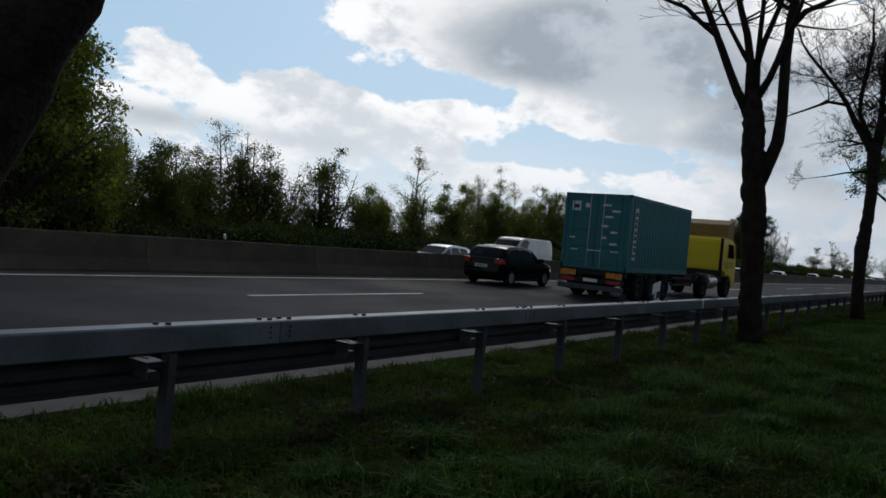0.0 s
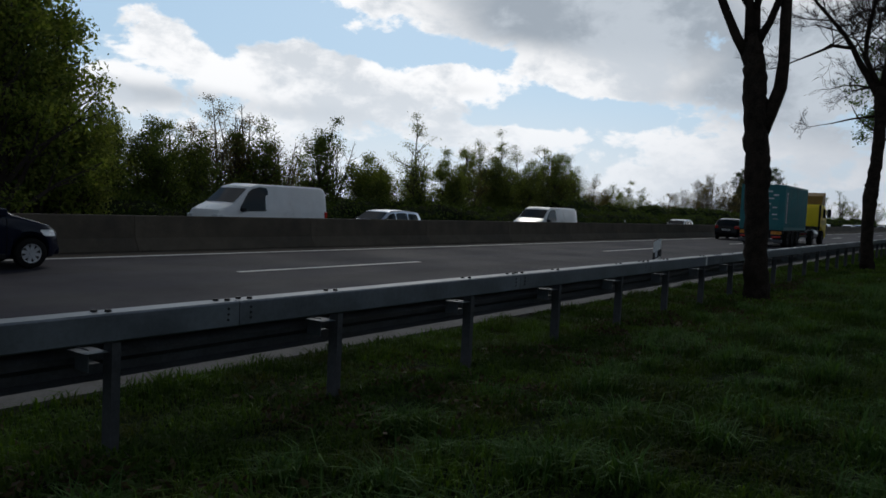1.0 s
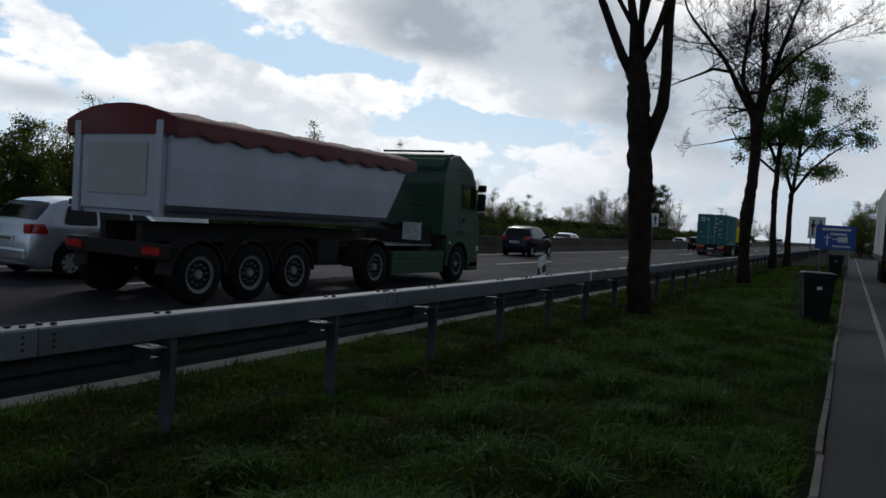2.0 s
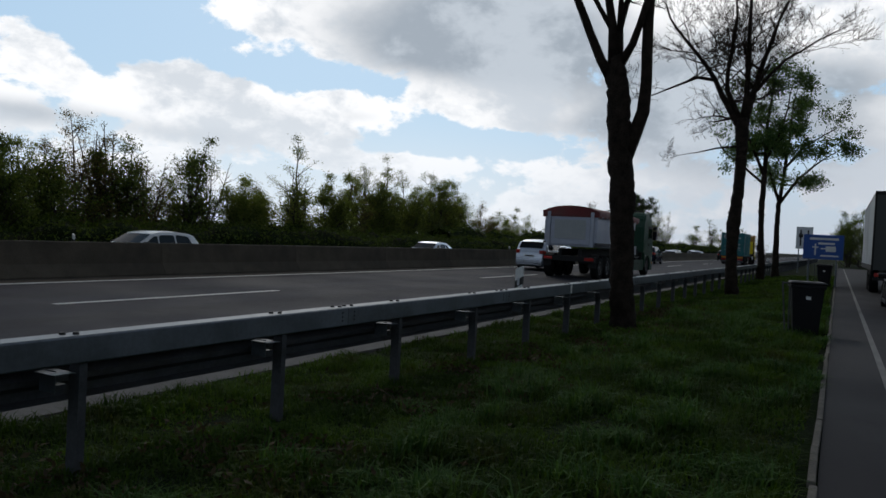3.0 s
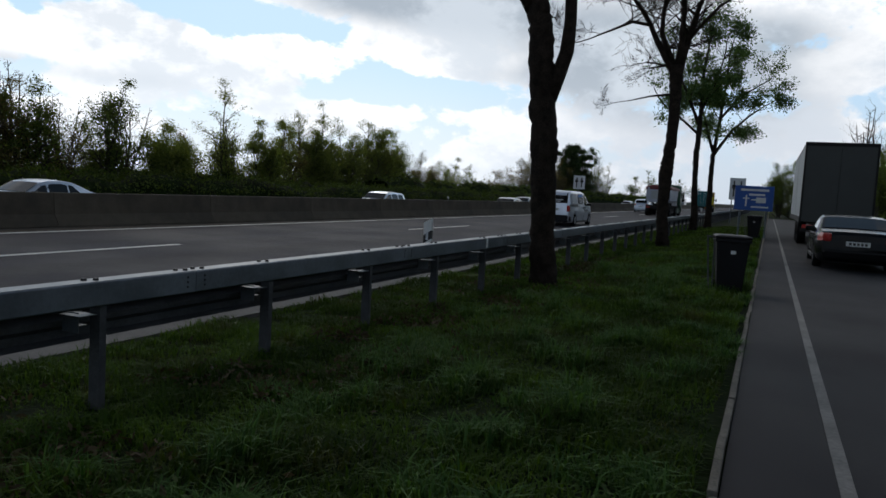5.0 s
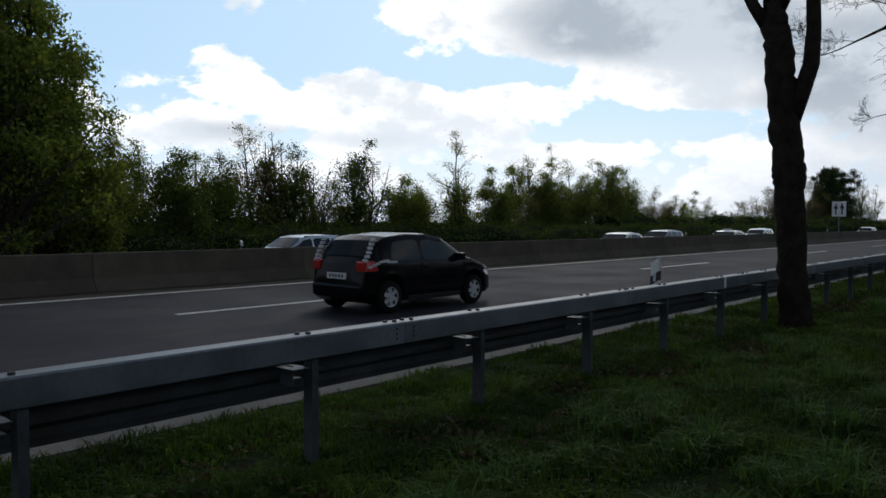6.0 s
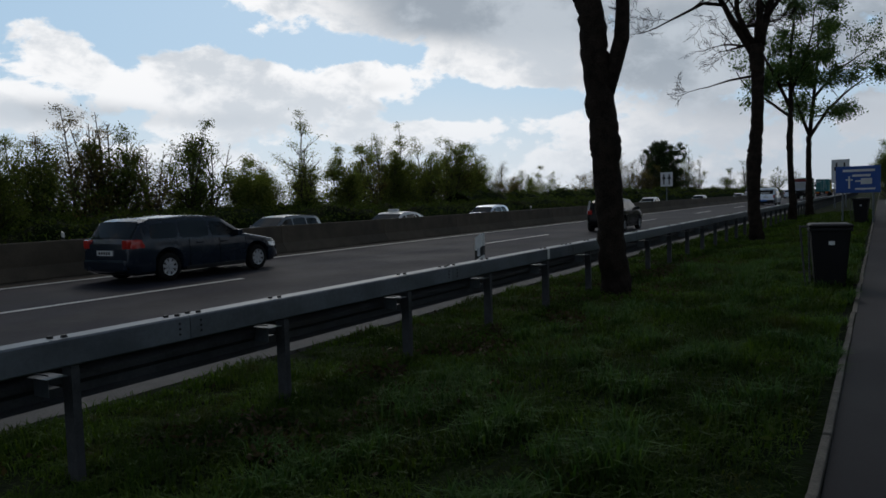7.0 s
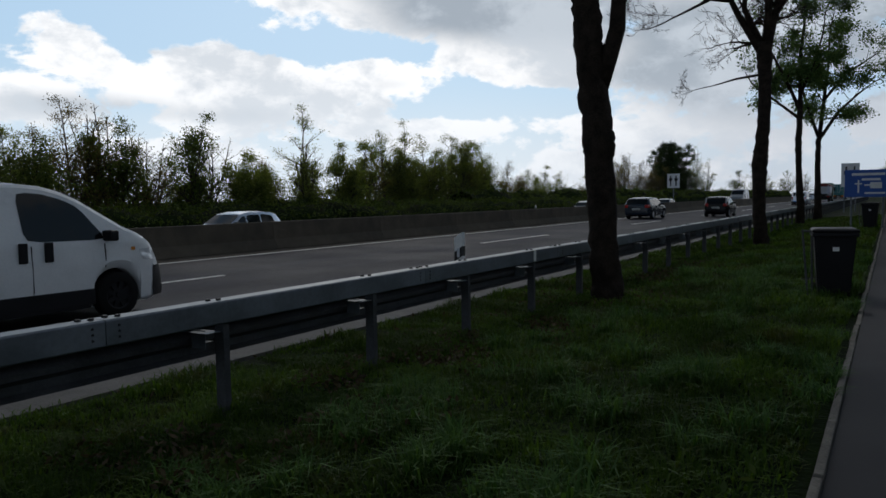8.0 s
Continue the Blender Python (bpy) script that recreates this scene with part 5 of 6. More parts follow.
    add_box(bm, xr - 0.05, xr + 0.3, -s.half(xr) + 0.02, s.half(xr) - 0.02, zr - low, zr + (0.02 if kind in VANS else 0.10), bevel=0.05)
    part("rear_bumper", bm, paint if kind not in VANS else BLACK_PLASTIC, root)
    zp = height * (.47 if kind != "sedan" else .50)
    plate = box_part("number_plate", (xr - 0.022, xr + 0.02, -0.26, 0.26, zp - 0.055, zp + 0.055), PLATE, root, "white plate with dark bars")
    for k in range(5):
        box_part("plate_bar", (-0.004 + xr - 0.022, xr - 0.0225, -0.20 + 0.085 * k, -0.145 + 0.085 * k, zp - 0.03, zp + 0.03), SIGN_BLACK, plate)
    if kind in ("long_nose", "short_nose"):
        s.wrap("bumper_skin", .945, 0.24, 0.60 if kind == "long_nose" else 0.70, root, BLACK_PLASTIC, "black plastic bumper skin")
    bm = bmesh.new()
    add_box(bm, xf - 0.24, xf + 0.03, -s.half(xf - 0.1) + 0.08, s.half(xf - 0.1) - 0.08, 0.24, 0.42, bevel=0.05)
    part("front_bumper", bm, paint if kind not in VANS else BLACK_PLASTIC, root)
    box_part("grille", (xf - 0.1, xf + 0.006, -0.42, 0.42, height * .36, height * .42), BLACK_PLASTIC, root, bevel=0.01)
    if roof_rails:
        for sign in (-1, 1):
            xa, xb = s.x0 + length * .13, s.x0 + length * .55
            y = sign * (s.roof_half((xa + xb) / 2) - 0.03)
            bm = bmesh.new()
            zt = min(s.top(xa), s.top(xb))
            add_box(bm, xa, xb, y - 0.012, y + 0.012, zt - 0.02, zt + 0.028, bevel=0.008)
            part("roof_rail", bm, ZINC_DARK, root, "dark metal roof rail")
    return root, s


def car_paint(name, colour, metal=0.3, rough=0.32, coat=0.45, spec=0.5):
    return material(name, colour, rough, metal, 0.05, 1.5, 30, 0.0, coat=coat, spec=spec)


BLACK_PAINT = car_paint("black_paint", (0.004, 0.004, 0.005), 0.0, 0.2, 0.07, 0.15)
NAVY_PAINT = car_paint("dark_blue_paint", (0.008, 0.010, 0.024), 0.0, 0.2, 0.08, 0.2)
SLATE_PAINT = car_paint("slate_blue_paint", (0.009, 0.017, 0.030), 0.0, 0.22, 0.3, 0.4)
SILVER_PAINT = car_paint("silver_paint", (0.66, 0.71, 0.80), 0.8, 0.34)
WHITE_PAINT = car_paint("white_paint", (0.78, 0.79, 0.80), 0.0, 0.35)
GREY_PAINT = car_paint("grey_paint", (0.20, 0.22, 0.24), 0.4)
GREEN_PAINT = material("dark_green_paint", (0.022, 0.074, 0.042), 0.5, 0.0, 0.12, 1.5, 30, 0.02, coat=0.15, spec=0.35)
YELLOW_PAINT = car_paint("yellow_paint", (0.88, 0.66, 0.012), 0.0, 0.4)
# the deflector is a darker ochre than the yellow cab
OCHRE = material("ochre_deflector", (0.22, 0.12, 0.01), 0.6, 0, 0.12, 3, 30, 0.05)
TEAL = material("teal_container_paint", (0.012, 0.155, 0.165), 0.55, 0.0, 0.12, 1.2, 30, 0.05, dirt=(0.02, 0.11, 0.11))
TIPPER_GREY = material("tipper_aluminium", (0.46, 0.49, 0.57), 0.5, 0.1, 0.1, 0.8, 25, 0.03, dirt=(0.38, 0.40, 0.46))
TARP = material("red_tarpaulin", (0.13, 0.018, 0.018), 0.65, 0, 0.15, 2.5, 25, 0.3, depth=0.02)
CHASSIS = material("dirty_chassis", (0.018, 0.017, 0.017), 0.8, 0.2, 0.3, 3, 30, 0.2)
TRAILER_GREY = material("trailer_panels", (0.055, 0.058, 0.055), 0.6, 0, 0.12, 1.0, 30, 0.03, dirt=(0.045, 0.043, 0.038))
CURTAIN = material("pale_curtain", (0.42, 0.44, 0.44), 0.65, 0, 0.1, 0.7, 20, 0.15, dirt=(0.30, 0.31, 0.30))
PRINT_DARK = material("dark_print", (0.02, 0.022, 0.035), 0.5, 0, 0.25, 2.5, 18, 0.0)
PRINT_GREY = material("grey_photo_print", (0.20, 0.22, 0.26), 0.45, 0.1, 0.45, 1.4, 9, 0.0, coat=0.3)
PRINT_BLUE = material("blue_print", (0.02, 0.16, 0.55), 0.5, 0, 0.12, 3, 30, 0.0)
STICKER = material("white_sticker", (0.62, 0.62, 0.64), 0.6, 0, 0.25, 8, 40, 0.0)

MOVES = []      # thing, x of its origin at 0 s, speed, y, z, heading


def goes(thing, x, speed, y, heading=0.0, z=None):
    MOVES.append((thing, x, speed, y, road_z(y) if z is None else z, heading))


# cars of the near carriageway
black_hatch, _ = build_car("hatchback_car", "black five-door hatchback in the outer lane", "hatch", BLACK_PAINT, 4.2, 1.78, 1.48, 2.58, 0.78)
goes(black_hatch, 12.75, 31.0, 10.35)
small_hatch, _ = build_car("hatchback_car", "dark blue small five-door hatchback in the outer lane", "hatch", NAVY_PAINT, 3.6, 1.6, 1.54, 2.43, 0.58, 0.29, 8, RIM)
goes(small_hatch, -3.84 - 2.43 - 32.2, 32.2, 10.7)
sticker_car, gs = build_car("hatchback_car", "black three-door hatchback with white floral stickers", "three_door", BLACK_PAINT, 3.78, 1.67, 1.46, 2.42, 0.60, 0.30, 6, RIM, doors=1)
goes(sticker_car, 2.2 - 6.0 * 24.0, 24.0, 6.2)
rng = random.Random(5)
for sign in (-1, 1):
    for k in range(9):
        u = k / 8
        x, z = -0.45 + 0.55 * u, 0.86 + 0.10 * math.sin(u * 2.4) + rng.uniform(-0.015, 0.015)
        bm = bmesh.new()
        add_box(bm, x - 0.05, x + 0.05, sign * (gs.half(x) - 0.02), sign * (gs.half(x) + 0.004), z - 0.022, z + 0.022, bevel=0.008)
        part("sticker", bm, STICKER, sticker_car, "white vine sticker")
    for k in range(6):
        bm = bmesh.new()
        x, z = -0.50 + 0.035 * k, 0.98 + 0.075 * k
        add_box(bm, x - 0.05, x + 0.03, sign * (gs.side(x, z) - 0.06), sign * (gs.side(x, z) + 0.012), z - 0.028, z + 0.028, bevel=0.008)
        part("sticker", bm, STICKER, sticker_car, "white vine sticker")
estate, _ = build_car("estate_car", "dark blue-grey estate car with roof rails", "wagon", SLATE_PAINT, 4.66, 1.82, 1.45, 2.74, 0.98, 0.32, 8, RIM, roof_rails=True)
goes(estate, 4.42 - 7.0 * 40.0, 40.0, 10.1)
mpv, _ = build_car("silver_car", "silver compact car beside the tipper lorry", "hatch", SILVER_PAINT, 4.2, 1.75, 1.6, 2.6, 0.8)
goes(mpv, 22.4 - 2.8 * 28.6, 28.6, 9.9)


def van_extra(root, s, height):
    for sign in (-1, 1):
        s.pane("photo_print", (.035, .285), (.05, .285), root, PRINT_GREY, sign, 0.005, "grey photographic print on the side", zlow=height * .60, ztop=height * .93)
        s.pane("print_stripe", (.02, .295), (.02, .295), root, PRINT_DARK, sign, 0.008, "dark stripe of the print", zlow=height * .56, ztop=height * .63)
        s.pane("side_window", (.30, .545), (.30, .545), root, GLASS_DARK, sign, 0.007, zlow=height * .64, ztop=height * .93)
        s.pane("blue_stripe", (.33, .53), (.33, .53), root, PRINT_BLUE, sign, 0.012, "blue printed stripe", zlow=height * .835, ztop=height * .915)
        s.pane("blue_stripe", (.55, .568), (.55, .568), root, PRINT_BLUE, sign, 0.012, "blue printed stripe", zlow=height * .80, ztop=height * .90)
        for k in range(4):
            s.pane("print_bar", (.37, .41 + .03 * (k % 2) + .05), (.37, .41 + .03 * (k % 2) + .05), root, STICKER, sign, 0.012, "small white print bar", zlow=height * (.68 + .035 * k), ztop=height * (.692 + .035 * k))
        for k in range(6):
            a = .60 + .027 * k
            x = s.x0 + s.L * a
            bm = bmesh.new()
            for dx, dz, w, h in ((0, 0, .018, .13), (.03, .055, .06, .016), (.03, -.055, .06, .016)):
                add_box(bm, x + dx - w / 2, x + dx + w / 2, sign * (s.half(x) - 0.03), sign * (s.half(x) + 0.004), height * .44 + dz - h / 2, height * .44 + dz + h / 2)
            part("print_bar", bm, PRINT_DARK, root, "dark print bar")
    for sign in (-1, 1):
        w = s.half(s.x0 + 0.1)
        for x0, x1, z0, z1, name in ((s.x0 + 0.02, s.x0 + 0.09, height * .60, height * .93, "rear_pillar"), (s.x0 + 0.02, -0.42, 0.26, 0.52, "rear_corner_trim"), (s.wb + 0.42, s.x0 + s.L - 0.1, 0.26, 0.56, "front_corner_trim")):
            bm = bmesh.new()
            xm = (x0 + x1) / 2
            wy = s.side(xm, z1) if name == "rear_pillar" else s.flank(xm, (z0 + z1) / 2)
            add_box(bm, x0, x1, sign * (wy - 0.05), sign * (wy + 0.008), z0, z1, bevel=0.015)
            part(name, bm, BLACK_PLASTIC, root, "black plastic trim")
    xr = s.x0
    box_part("rear_window", (xr - 0.012, xr + 0.03, -0.72, 0.72, height * .65, height * .87), GLASS_DARK, root, bevel=0.01)
    for k, (a, b) in enumerate(((-0.45, 0.5), (-0.35, 0.5))):
        box_part("print_bar", (xr - 0.018, xr - 0.013, a, b, height * (.73 - .045 * k), height * (.755 - .045 * k)), STICKER, root, "pale print bar")
    box_part("blue_panel", (xr - 0.058, xr - 0.051, -0.1, 0.62, height * .245, height * .32), PRINT_BLUE, root, "blue printed panel")
    rods_part("wiper", [((xr - 0.03, 0.05, height * .62), (xr - 0.03, 0.02, height * .53), 0.02)], BLACK_PLASTIC, root)


silver_van, vs = build_car("van", "silver panel van with grey and blue printing on its side", "long_nose", SILVER_PAINT, 5.16, 1.93, 1.87, 3.42, 0.98, 0.33, 9, RIM, category="van", belt=.60, tumble=0.13)
van_extra(silver_van, vs, 1.87)
goes(silver_van, -4.86 - 3.5 * 24.35, 24.35, 6.05)
white_van, ws = build_car("van", "white panel van with black bumpers and handles", "short_nose", WHITE_PAINT, 4.85, 1.9, 1.91, 3.1, 0.85, 0.33, 8, BLACK_PLASTIC, category="van", belt=.60, tumble=0.13)
for sign in (-1, 1):
    bm = bmesh.new()
    add_box(bm, 0.4, 2.72, sign * 0.92, sign * 0.957, 0.24, 0.46, bevel=0.01)
    part("side_trim", bm, BLACK_PLASTIC, white_van, "black lower side trim")
goes(white_van, 0.60 - 3.1 - 8.0 * 24.5, 24.5, 5.8)


# ---- lorry with a sea container ----
def lorry_wheels(root, xs, half, radius=0.5, rim=None):
    for x in xs:
        for sign in (-1, 1):
            add_wheel(root, x, sign * (half - 0.16), radius, 0.32, 10, rim or LORRY_RIM)


def build_container_lorry():
    lorry = tagged(new("container_lorry"), "yellow tractor lorry with a dark container semitrailer", "lorry")
    bm = bmesh.new()
    for y in (-0.45, 0.45):
        add_box(bm, 0.05, 9.8, y - 0.06, y + 0.06, 0.72, 0.98)
    for x in (0.1, 2.0, 4.0, 6.2):
        add_box(bm, x - 0.08, x + 0.08, -1.2, 1.2, 0.80, 0.99)
    part("chassis", bm, CHASSIS, lorry)
    box_part("underride_bar", (-0.12, 0.02, -1.2, 1.2, 0.28, 0.46), ZINC_DARK, lorry, "grey dented underride bar", bevel=0.02)
    box_part("light_board", (-0.06, 0.02, -1.18, 1.18, 0.52, 0.70), CHASSIS, lorry, bevel=0.01)
    for y in (-0.85, 0.85):
        box_part("warning_plate", (-0.075, -0.062, y - 0.29, y + 0.29, 0.74, 0.93), AMBER_LENS, lorry, "orange reflective warning plate")
        box_part("tail_light", (-0.085, -0.062, y - 0.26, y + 0.26, 0.545, 0.655), RED_LENS, lorry, "red tail light", bevel=0.015)
    box_part("number_plate", (-0.078, -0.062, -0.26, 0.26, 0.56, 0.67), PLATE, lorry)
    for x in (1.3, 2.6, 3.9):
        for y in (-1.08, 1.08):
            bm = bmesh.new()
            add_box(bm, x - 0.52, x + 0.52, y - 0.17, y + 0.17, 1.02 - 0.09, 1.02 - 0.05)
            part("mudguard", bm, CHASSIS, lorry)
    for sign in (-1, 1):
        for z in (0.55, 0.80):
            box_part("side_guard", (4.7, 7.2, sign * 1.15, sign * 1.19, z, z + 0.11), CHASSIS, lorry, bevel=0.01)
        box_part("mud_flap", (0.62, 0.64, sign * 0.85, sign * 1.2, 0.22, 0.9), RUBBER, lorry)
        box_part("landing_leg", (5.9, 6.02, sign * 0.8, sign * 0.95, 0.35, 1.0), CHASSIS, lorry)
    lorry_wheels(lorry, (1.3, 2.6, 3.9, 8.85, 12.5), 1.22, rim=DARK_RIM)
    # tractor
    bm = bmesh.new()
    add_box(bm, 7.4, 13.4, -0.5, 0.5, 0.62, 0.95)
    add_box(bm, 11.3, 12.0, -1.05, 1.05, 0.7, 1.25)
    part("tractor_frame", bm, CHASSIS, lorry)
    bm = bmesh.new()
    prism(bm, [(11.3, 1.25), (11.25, 2.6), (11.4, 2.78), (12.8, 2.74), (13.25, 2.55), (13.62, 1.75), (13.68, 0.45), (13.12, 0.45), (13.0, 0.92), (12.75, 1.1), (12.25, 1.1), (12.0, 0.95), (11.95, 1.25)], -1.22, 1.22)
    bmesh.ops.bevel(bm, geom=bm.edges[:], offset=0.05, segments=2, affect="EDGES")
    part("cab", bm, YELLOW_PAINT, lorry)
    bm = bmesh.new()
    prism(bm, [(11.7, 2.76), (12.2, 3.40), (12.95, 3.66), (13.02, 3.6), (13.02, 2.76)], -1.16, 1.16)
    bmesh.ops.bevel(bm, geom=bm.edges[:], offset=0.03, segments=2, affect="EDGES")
    part("wind_deflector", bm, OCHRE, lorry, "dark yellow wind deflector")
    for sign in (-1, 1):
        bm = bmesh.new()
        prism(bm, [(12.15, 1.85), (12.15, 2.5), (12.95, 2.5), (13.3, 1.85)], sign * 1.222, sign * 1.228)
        part("side_window", bm, GLASS_DARK, lorry)
        bm = bmesh.new()
        add_box(bm, 13.35, 13.52, sign * 1.3, sign * 1.52, 1.9, 2.5, bevel=0.04)
        part("mirror", bm, BLACK_PLASTIC, lorry)
        bm = bmesh.new()
        bmesh.ops.create_cone(bm, cap_ends=True, segments=20, radius1=0.33, radius2=0.33, depth=1.2, matrix=pose(10.4, sign * 0.85, 0.72, 0, 90, 0))
        part("fuel_tank", bm, ALLOY, lorry, "ribbed metal fuel tank")
        bm = bmesh.new()
        add_box(bm, 11.2, 11.26, sign * 1.1, sign * 1.235, 1.0, 2.75, bevel=0.02)
        for k in range(3):
            add_box(bm, 11.5, 13.2, sign * 1.215, sign * 1.235, 1.42 + 0.1 * k, 1.45 + 0.1 * k, bevel=0.006)
        add_box(bm, 12.08, 12.095, sign * 1.2, sign * 1.226, 1.2, 2.6)
        part("side_flap", bm, BLACK_PLASTIC, lorry)
        bm = bmesh.new()
        add_box(bm, 8.25, 9.45, sign * 0.9, sign * 1.2, 1.04, 1.09, bevel=0.02)
        part("mudguard", bm, BLACK_PLASTIC, lorry)
    box_part("windscreen", (13.50, 13.56, -1.05, 1.05, 1.75, 2.4), GLASS_DARK, lorry)
    box_part("tail_light", (7.36, 7.4, -1.1, -0.75, 0.72, 0.84), RED_LENS, lorry)

    box = tagged(new("shipping_container"), "teal twenty-foot shipping container on the lorry", "container")
    box["kind"] = ""
    W, Z0, Z1, LEN = 1.22, 1.0, 3.6, 6.3
    # corrugated sides and front
    for sign in (-1, 1):
        v, f = [], []
        n = int(LEN / 0.07)
        for i in range(n + 1):
            x = 0.09 + (LEN - 0.18) * i / n
            d = (0, 0, 0.034, 0.034)[i % 4]
            v += [(x, sign * (W - 0.008 - d), Z0 + 0.15), (x, sign * (W - 0.008 - d), Z1 - 0.1)]
        for i in range(n):
            f.append((2 * i, 2 * i + 2, 2 * i + 3, 2 * i + 1))
        link("side_wall", v, f, TEAL, box, label="corrugated teal side wall")
        box_part("bottom_rail", (0.0, LEN, sign * (W - 0.08), sign * W, Z0, Z0 + 0.16), TEAL, box, bevel=0.006)
        box_part("top_rail", (0.0, LEN, sign * (W - 0.07), sign * W, Z1 - 0.11, Z1), TEAL, box, bevel=0.006)
        for x in (0.0, LEN - 0.1):
            box_part("corner_post", (x, x + 0.1, sign * (W - 0.1), sign * (W + 0.002), Z0, Z1 + 0.004), TEAL, box, bevel=0.008)
        # white upright board with unreadable print
        box_part("print_board", (0.42, 0.66, sign * (W - 0.006), sign * (W + 0.004), Z0 + 0.42, Z1 - 0.42), STICKER, box, "white upright board with dark print")
        for k in range(8):
            box_part("print_bar", (0.45, 0.63, sign * (W + 0.004), sign * (W + 0.008), Z0 + 0.5 + 0.2 * k, Z0 + 0.62 + 0.2 * k + 0.03 * (k % 2)), PRINT_DARK, box)
    box_part("roof", (0.05, LEN - 0.05, -W + 0.05, W - 0.05, Z1 - 0.04, Z1 - 0.01), TEAL, box)
    box_part("floor", (0.05, LEN - 0.05, -W + 0.05, W - 0.05, Z0 + 0.02, Z0 + 0.12), CHASSIS, box)
    box_part("front_wall", (LEN - 0.06, LEN - 0.02, -W + 0.08, W - 0.08, Z0, Z1), TEAL, box)
    box_part("header", (0.0, 0.1, -W + 0.08, W - 0.08, Z1 - 0.12, Z1), TEAL, box, bevel=0.006)
    box_part("door_sill", (0.0, 0.1, -W + 0.08, W - 0.08, Z0, Z0 + 0.12), TEAL, box, bevel=0.006)
    for sign in (-1, 1):
        door = box_part("door", (0.03, 0.07, sign * 0.008, sign * (W - 0.1), Z0 + 0.12, Z1 - 0.12), TEAL, box, bevel=0.004)
        for k in range(4):
            z = Z0 + 0.2 + 0.57 * k
            box_part("door_rib", (0.006, 0.031, sign * 0.06, sign * (W - 0.16), z, z + 0.42), TEAL, door, bevel=0.012)
        for q in (0.22, 0.78):
            y = sign * (W - 0.1) * q
            rods_part("lock_rod", [((-0.006, y, Z0 + 0.06), (-0.006, y, Z1 - 0.06), 0.018)], ALLOY if q < 0.5 else TEAL, door)
            box_part("lock_handle", (-0.03, 0.0, y - 0.02, y + 0.26 * -sign, Z0 + 0.62, Z0 + 0.66), ALLOY, door)
        if sign > 0:
            box_part("sticker", (-0.004, 0.004, 0.62, 0.95, Z1 - 0.62, Z1 - 0.28), STICKER, door, "white square sticker")
            box_part("print_bar", (-0.008, -0.005, 0.68, 0.89, Z1 - 0.52, Z1 - 0.4), PRINT_DARK, door)
            box_part("print_bar", (-0.004, 0.004, 0.75, 0.95, Z0 + 1.02, Z0 + 1.08), STICKER, door)
            bm = bmesh.new()
            bmesh.ops.create_cone(bm, cap_ends=True, segments=20, radius1=0.09, radius2=0.09, depth=0.008, matrix=pose(0.0, 0.37, Z1 - 0.42, 0, 90, 0))
            part("round_sticker", bm, STICKER, door)
        else:
            for k, (a, b) in enumerate(((0.2, 0.5), (0.55, 0.85), (0.3, 0.6), (0.2, 0.45), (0.55, 0.8), (0.25, 0.42), (0.55, 0.82))):
                z = Z1 - 0.42 - 0.2 * k - (0.12 if k > 2 else 0)
                box_part("print_bar", (-0.004, 0.004, -b, -a, z, z + 0.075), STICKER, door)
    return lorry, box


lorry, container = build_container_lorry()
goes(lorry, 12.7, 22.75, 6.3)
goes(container, 12.7, 22.75, 6.3)


